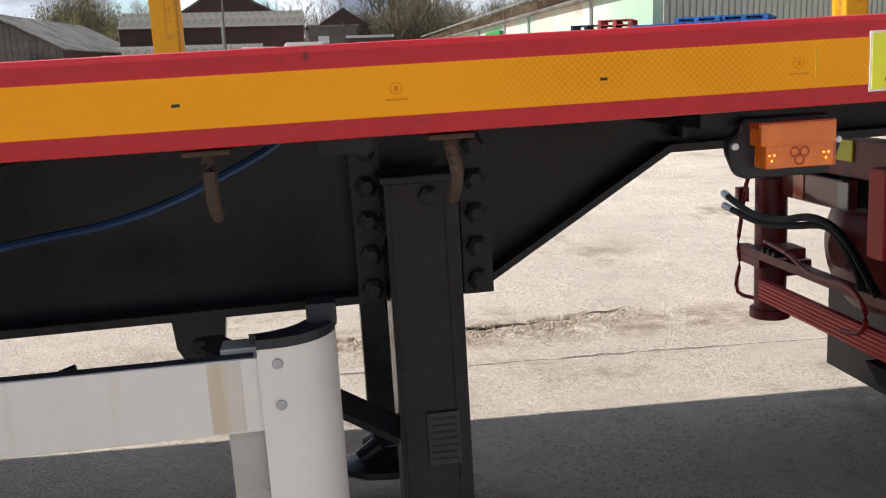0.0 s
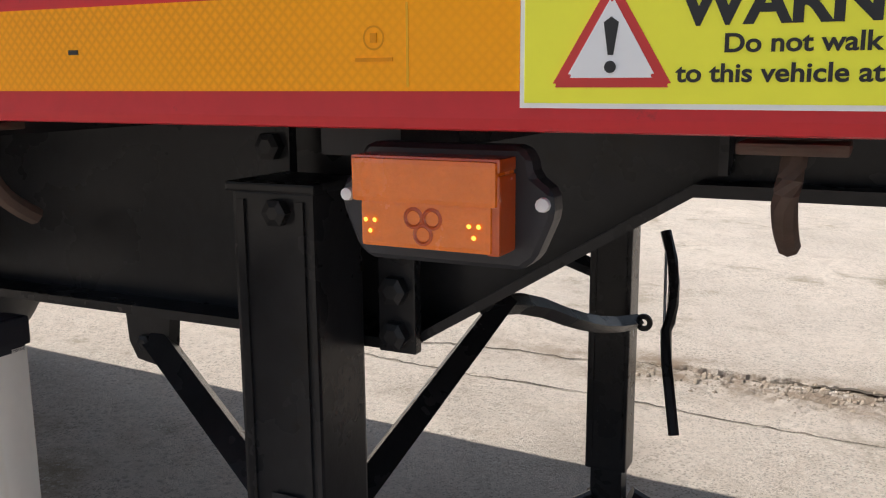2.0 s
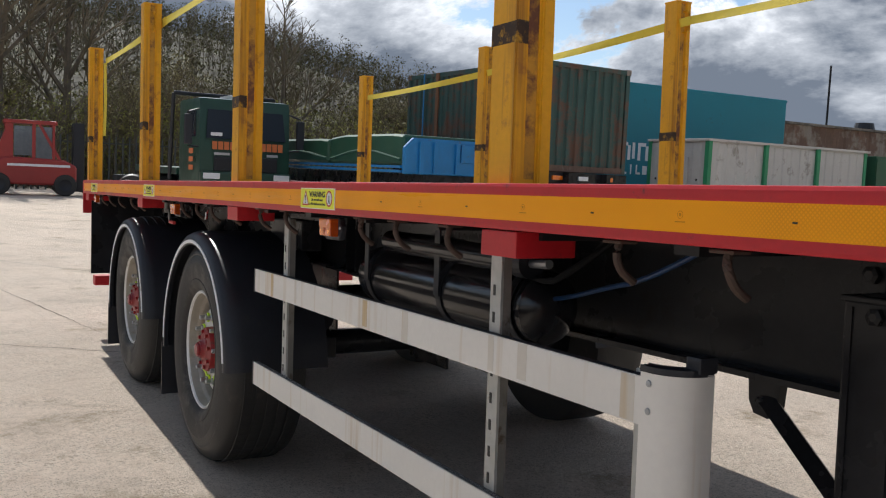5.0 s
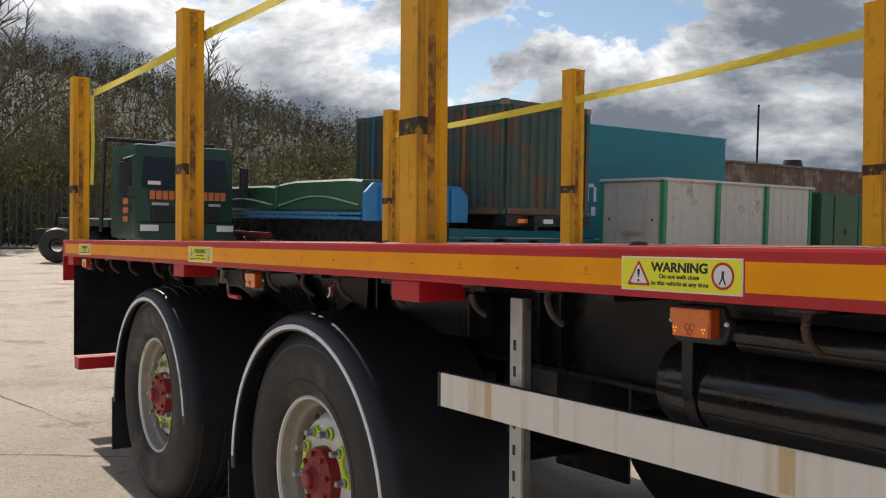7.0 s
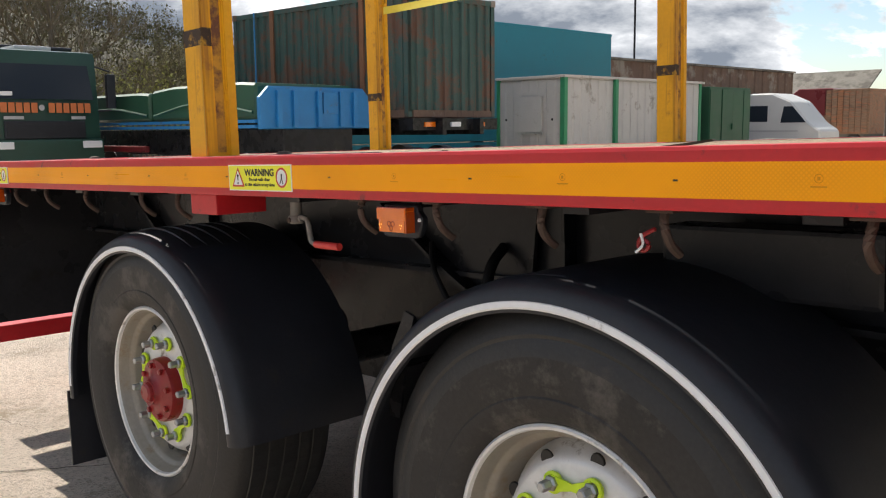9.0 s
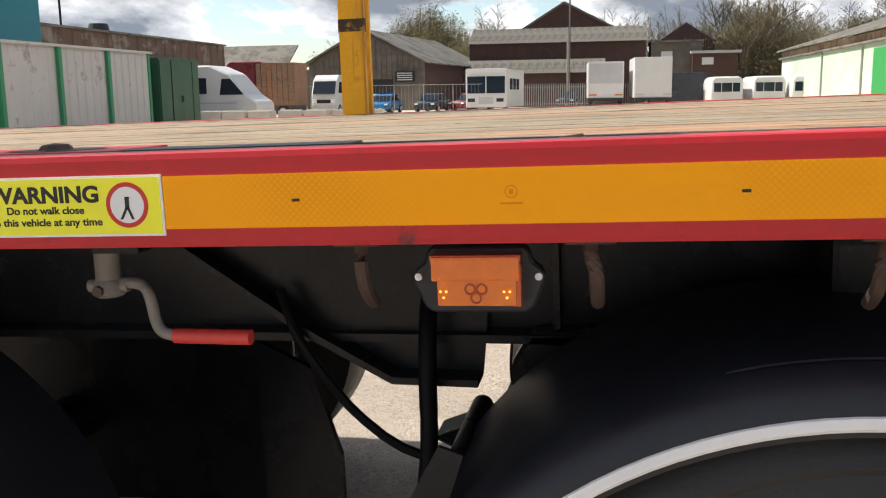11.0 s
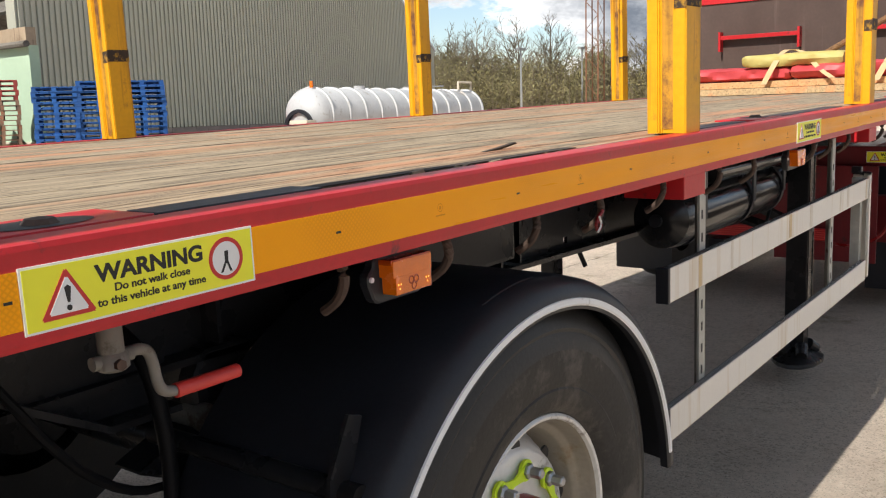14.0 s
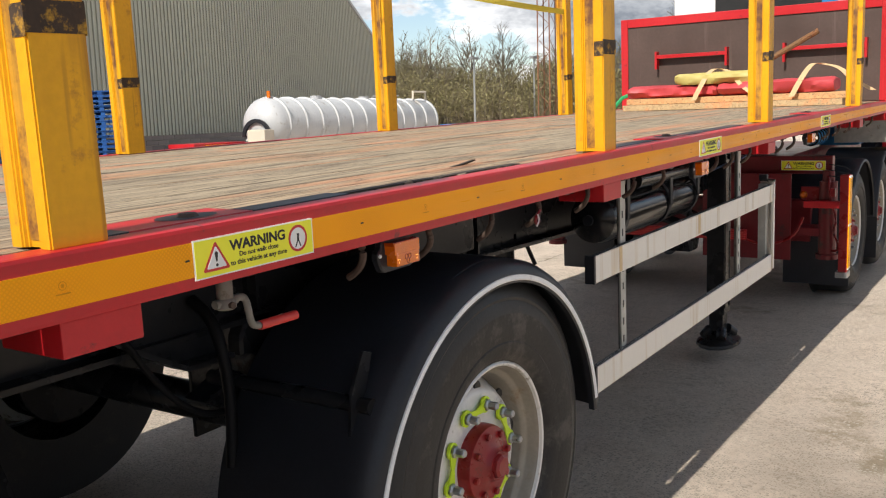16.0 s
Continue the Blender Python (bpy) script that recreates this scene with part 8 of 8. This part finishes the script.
def tanker():
    t = empty("tank_trailer", "white ribbed vacuum tank trailer", "tanker", m=at(20.6, 20.4, 6.5))
    r = 0.86
    zc = 1.52
    prof = [(0.0, -0.42), (0.30, -0.40), (0.55, -0.31), (0.74, -0.16), (r, 0.05), (r, 10.8), (0.74, 11.0), (0.4, 11.15), (0, 11.2)]
    part("tank", turned(prof, (0, 0, zc), 40, axis="x"), M["tank_white"], t, "white steel tank", smooth=True)
    for k in range(12):
        x = 0.25 + k * 0.94
        part("tank_ring", turned([(r, 0), (r + 0.055, 0.02), (r + 0.055, 0.09), (r, 0.11)], (x, 0, zc), 40, axis="x"), M["tank_white"], t, "white stiffening ring", smooth=True)
    part("end_box", box(-0.95, -0.45, -0.75, -0.05, 0.75, 1.35, 0.05), M["cream"], t, "cream valve box")
    part("valve_arch", turned([(0.46, -0.03), (0.58, -0.03), (0.58, 0.05), (0.46, 0.05)], (-0.48, -0.05, 1.12), 20, axis="x", a0=0, a1=math.pi), M["dull_black"], t)
    part("valve", rod((-0.62, 0.15, 0.9), (-0.40, 0.1, 1.2), 0.16, 0.12, seg=14), M["galv"], t)
    part("beacon", rod((0.12, -0.15, zc + r), (0.12, -0.15, zc + r + 0.22), 0.06, seg=12), M["amber"], t, "amber beacon")
    part("top_rail", pipe([(9.6, -0.3, zc + r), (9.6, -0.3, zc + r + 0.32), (10.7, -0.3, zc + r + 0.32), (10.7, -0.3, zc + r)], 0.05, 6), M["cream"], t, "cream handrail hoop")
    part("top_rail", pipe([(6.9, 0, zc + r + 0.12), (8.9, 0, zc + r + 0.16)], 0.03, 6), M["van_grey"], t)
    for x in (3.0, 6.2):
        part("manhole", rod((x, 0, zc + r - 0.02), (x, 0, zc + r + 0.1), 0.2, seg=14), M["van_grey"], t)
    part("frame", box(-0.5, 10.8, -0.45, 0.45, 0.5, 0.75, 0.02), M["black"], t)
    for x in (7.5, 8.8, 10.0):
        for y in (-0.85, 0.85):
            road_wheel(t, x, y, 0.5, 0.35)
    part("support_leg", box(1.2, 1.35, -0.6, 0.6, 0, 0.6), M["black"], t)
    c = empty("low_red_trailer", "low red trailer with a marker board", "trailer", m=at(17.6, 20.4, 10))
    part("bed", box(0, 2.6, 0, 1.0, 0.75, 0.98, 0.02), M["red"], c, "red bed")
    part("marker_board", box(0.5, 2.2, -0.03, -0.005, 0.8, 0.93), M["tape"], c)
    for x in (0.5, 2.0):
        road_wheel(c, x, 0.1, 0.36)
    k = part("blue_crate", box(0, 2.2, 0, 1.2, 0, 1.25, 0.03), M["blue"])
    k.matrix_basis = at(42, 26.5, 10)
    tagged(k, "blue plastic crate on the far ground", "crate")
    p = part("white_sheeted_pile", turned([(0, 0.9), (0.7, 0.8), (1.3, 0.45), (1.6, 0)], (0, 0, 0), 16, axis="z"), M["van_white"])
    p.matrix_basis = at(47, 28) @ Matrix.Diagonal((1.2, 1.0, 1.2, 1))
    tagged(p, "low pile under a white sheet", "pile")


tanker()


def mast(x, y, high, w):
    m = empty("lattice_mast", "tall rusty lattice steel mast", "mast", m=at(x, y))
    for sx in (-1, 1):
        for sy in (-1, 1):
            part("mast_leg", rod((sx * w, sy * w, 0), (sx * w, sy * w, high), 0.07, seg=6), M["mast"], m)
    n = int(high / (2 * w))
    for i in range(n):
        z0, z1 = i * high / n, (i + 1) * high / n
        s = 1 if i % 2 else -1
        part("lattice_bar", rod((-s * w, -w, z0), (s * w, -w, z1), 0.035, seg=4), M["mast"], m)
        part("lattice_bar", rod((-w, s * w, z0), (-w, -s * w, z1), 0.035, seg=4), M["mast"], m)


mast(81, 41, 42, 0.65)
for lx, ly, lh in ((72, 44, 7), (83, 43.5, 7.5)):
    lp = empty("lamp_column", "slim yard lamp column", "lamp column", m=at(lx, ly))
    part("column", rod((0, 0, 0), (0, 0, lh), 0.12, 0.08, seg=8), M["fence"], lp)
    part("lamp_head", box(-0.6, 0.6, -0.2, 0.2, lh, lh + 0.25, 0.05), M["fence"], lp)


# ---- trees and the wooded hill ----
def bare_tree(high, seed, budding):
    """Tapered trunk, limbs that fork three times, and fine twigs; some trees show the first small leaves."""
    rnd = random.Random(seed)
    wood, fine, leaf = bmesh.new(), bmesh.new(), bmesh.new()

    def stick(b, p, q, r0, r1, seg):
        d = (q - p).normalized()
        u = d.cross(Vector((0.3, 0.9, 0.2))).normalized()
        v = d.cross(u)
        rings = [[b.verts.new(c + r * (math.cos(k * math.tau / seg) * u + math.sin(k * math.tau / seg) * v)) for k in range(seg)] for c, r in ((p, r0), (q, r1))]
        for k in range(seg):
            b.faces.new((rings[0][k], rings[0][(k + 1) % seg], rings[1][(k + 1) % seg], rings[1][k]))

    def grow(p, d, length, r, depth):
        q = p + d * length
        stick(wood if depth < 2 else fine, p, q, r, r * 0.62, 6 if depth < 1 else 4 if depth < 2 else 3)
        if depth == 4:
            if rnd.random() < budding:
                for _ in range(6):
                    c = q + Vector((rnd.uniform(-1, 1), rnd.uniform(-1, 1), rnd.uniform(-1, 1))) * high * 0.028
                    s = high * 0.008
                    vs = [leaf.verts.new(c + Vector((rnd.uniform(-s, s), rnd.uniform(-s, s), rnd.uniform(-s, s)))) for _ in range(3)]
                    leaf.faces.new(vs)
            return
        n = (5, 4, 4, 4)[depth]
        for i in range(n):
            t = rnd.uniform(0.35, 1.0) if depth else 0.35 + 0.65 * (i + 0.5) / n
            a = rnd.uniform(0, math.tau)
            side = Vector((math.cos(a), math.sin(a), rnd.uniform(0.0, 0.5)))
            nd = (d * rnd.uniform(0.5, 0.9) + side * rnd.uniform(0.45, 0.85)).normalized()
            nd.z = abs(nd.z) * 0.8 + 0.15
            grow(p + d * length * t, nd.normalized(), length * rnd.uniform(0.48, 0.68), r * (0.62 - 0.25 * t) + 0.004, depth + 1)
        if depth < 3:
            grow(q, (d + Vector((rnd.uniform(-0.25, 0.25), rnd.uniform(-0.25, 0.25), 0.2))).normalized(), length * 0.6, r * 0.55, depth + 1)

    grow(Vector((0, 0, 0)), Vector((0, 0, 1)), high * 0.42, high * 0.017, 0)
    return wood, fine, leaf


def tree_kind(high, seed, budding, leaf_mat, label):
    wood, fine, leaf = bare_tree(high, seed, budding)
    t = empty("bare_tree", label, "tree", "trees round the yard")
    part("trunk", wood, M["bark"], t)
    part("crown", fine, M["twig"], t, "fine bare twigs")
    if budding:
        part("leaves", leaf, M[leaf_mat], t, "small first leaves")
    else:
        leaf.free()
    return t


tree_kinds = [tree_kind(11, 1, 0.0, "bud", "tall bare winter tree"), tree_kind(8, 2, 0.9, "bud", "young tree with first green leaves"), tree_kind(9, 3, 0.35, "bud", "bare tree with a few buds"), tree_kind(6, 4, 1.0, "bud_yellow", "shrubby willow with yellow green leaves")]
_used = set()


def plant(kind, x, y, s, turn, z=0.0):
    m = Matrix.Translation((x, y, z)) @ Matrix.Rotation(turn, 4, "Z") @ Matrix.Diagonal((s, s, s, 1))
    if kind not in _used:
        _used.add(kind)
        tree_kinds[kind].matrix_basis = m
    else:
        c = copy_thing(tree_kinds[kind], Matrix())
        c.matrix_basis = m


def hill_height(x, y):
    d = max(0.0, -x - 40 + 0.10 * y)
    side = math.exp(-((y - 5) / (62.0 if y > 5 else 150.0)) ** 2)
    return 25 * (1 - math.exp(-(d / 58.0) ** 1.4)) * (0.12 + 0.88 * side) + 1.5 * noise.noise((x * 0.05, y * 0.05, 1)) * min(1, d / 20)


def scrub(name, label, leaf_label, spots, tall, leafy, seed, leaf_mat, leaf_size=0.2):
    """Many thin stems with side twigs and first leaves at the given places."""
    rnd = random.Random(seed)
    wv, wf, fv, ff = [], [], [], []
    for x, y, z in spots:
        h = rnd.uniform(*tall)
        lean = Vector((rnd.uniform(-0.8, 0.8), rnd.uniform(-0.8, 0.8), h))
        p = Vector((x, y, z - 0.3))
        r = 0.006 * h + 0.03 * rnd.random()
        for dx, dy in ((1, 0), (0, 1)):
            k = len(wv)
            wv += [p + Vector((-r * dx, -r * dy, 0)), p + Vector((r * dx, r * dy, 0)), p + lean]
            wf.append((k, k + 1, k + 2))
        for _ in range(10):
            t = rnd.uniform(0.25, 0.95)
            q = p + lean * t
            s = h * 0.30 * (1.15 - t)
            e = q + Vector((rnd.uniform(-1, 1) * s, rnd.uniform(-1, 1) * s, rnd.uniform(0.2, 0.9) * s + 0.2))
            k = len(wv)
            wv += [q + Vector((0.01, 0.022, -0.022)), q + Vector((-0.01, -0.022, 0.022)), e]
            wf.append((k, k + 1, k + 2))
            for _ in range(5):
                if rnd.random() < leafy:
                    c = q.lerp(e, rnd.uniform(0.4, 1.1)) + Vector((rnd.uniform(-0.5, 0.5), rnd.uniform(-0.5, 0.5), rnd.uniform(-0.4, 0.4)))
                    s2 = rnd.uniform(0.4, 1.0) * leaf_size
                    k = len(fv)
                    fv += [c + Vector((rnd.uniform(-s2, s2), rnd.uniform(-s2, s2), rnd.uniform(-s2, s2))) for _ in range(3)]
                    ff.append((k, k + 1, k + 2))
    for nm, vs, fs, m, lab in ((name, wv, wf, M["twig"], label), (name + "_leaves", fv, ff, M[leaf_mat], leaf_label)):
        if fs:
            me = bpy.data.meshes.new(nm)
            me.from_pydata(vs, [], fs)
            me.materials.append(m)
            tagged(new(nm, me), lab, "wood" if nm == name else "leaves", kind="stuff")


def hills():
    b = bmesh.new()
    n, m = 44, 50
    rows = []
    for i in range(n + 1):
        x = -38 - 190 * (i / n) ** 1.3
        rows.append([b.verts.new((x, -90 + 330 * j / m, hill_height(x, -90 + 330 * j / m) - 0.1)) for j in range(m + 1)])
    for i in range(n):
        for j in range(m):
            b.faces.new((rows[i][j], rows[i][j + 1], rows[i + 1][j + 1], rows[i + 1][j]))
    tagged(part("hillside", b, M["hill"], smooth=True), "brown wooded hillside in early spring", "hill", kind="structure")
    b = bmesh.new()
    rows = []
    for i in range(31):
        u = i / 30
        rows.append([])
        for j in range(13):
            v = j / 12
            a = radians(-6 + 100 * u)
            d = 135 + 70 * v
            x, y = 4 + d * math.sin(a) * 1.1, d * math.cos(a) * 0.9
            rows[-1].append(b.verts.new((x, y, -0.1 + 9.5 * v * (0.5 + 0.4 * noise.noise((u * 7, 3, 1))))))
    for i in range(30):
        for j in range(12):
            b.faces.new((rows[i][j], rows[i + 1][j], rows[i + 1][j + 1], rows[i][j + 1]))
    tagged(part("far_bank", b, M["grass"], smooth=True), "low grassy bank beyond the yard", "hill", kind="structure")
    rnd = random.Random(11)
    spots = []
    for _ in range(9000):
        x, y = -41 - 150 * rnd.random() ** 1.5, rnd.uniform(-70, 150)
        spots.append((x, y, hill_height(x, y)))
    scrub("hill_wood", "dense bare wood covering the hill", "first leaves through the hill wood", spots, (2.2, 5.2), 0.85, 21, "bud_dark")
    spots = []
    for _ in range(3600):
        a, d = radians(rnd.uniform(48, 84)), rnd.uniform(92, 130)
        spots.append((d * math.sin(a), d * math.cos(a), 0.0))
    scrub("tree_belt", "belt of budding scrub beyond the yard", "olive green first leaves in the belt", spots, (3.2, 7.6), 1.0, 22, "bud")
    spots = []
    for _ in range(2200):
        spots.append((rnd.uniform(8, 40), rnd.uniform(100, 128), 0.5))
    for _ in range(900):
        u, v = rnd.gauss(0, 5.5), rnd.gauss(0, 4)
        spots.append((-25 + u, 126 + v, 5.5 * math.exp(-(u / 6) ** 2)))
    scrub("far_wood", "bare wood behind the far buildings", "first leaves behind the buildings", spots, (4.0, 9.0), 0.6, 23, "bud")
    spots = [(-37.0 - 6 * rnd.random(), rnd.uniform(-26, 24), 0.0) for _ in range(1900)]
    scrub("fence_scrub", "budding scrub behind the boundary fence", "yellow green first leaves along the fence", spots, (1.6, 5.0), 0.9, 24, "bud_yellow", 0.11)
    # nearer trees by the fence
    for i in range(34):
        y = rnd.uniform(-24, 34)
        plant(rnd.choice((1, 1, 1, 3, 3)), -38.5 - rnd.uniform(0, 12), y, rnd.uniform(0.6, 1.0), rnd.uniform(0, 6.2), 0.0)
    for x, y, s in ((-40, 1.5, 1.5), (-41, 4.5, 1.35), (-37.5, -3, 1.2), (-42, 15.5, 1.1)):
        plant(0, x, y, s, x * 1.3)
    # behind the far buildings
    for i in range(26):
        plant(rnd.choice((0, 2, 2, 1)), rnd.uniform(11, 34), rnd.uniform(100, 125), rnd.uniform(0.8, 1.5), rnd.uniform(0, 6.2), 1.0)
    for i in range(12):
        plant(rnd.choice((2, 1, 3)), rnd.uniform(-38, -14), rnd.uniform(110, 135), rnd.uniform(0.9, 1.5), rnd.uniform(0, 6.2), 1.0)
    for i in range(6):
        plant(0, rnd.uniform(-1, 9), rnd.uniform(118, 128), rnd.uniform(0.9, 1.2), rnd.uniform(0, 6.2), 1.0)
    # tree belt to the front
    for i in range(90):
        a = radians(rnd.uniform(52, 80))
        d = rnd.uniform(98, 132)
        plant(rnd.choice((0, 1, 2, 3, 1, 2)), d * math.sin(a), d * math.cos(a), rnd.uniform(0.8, 1.45), rnd.uniform(0, 6.2), 0.0)


hills()
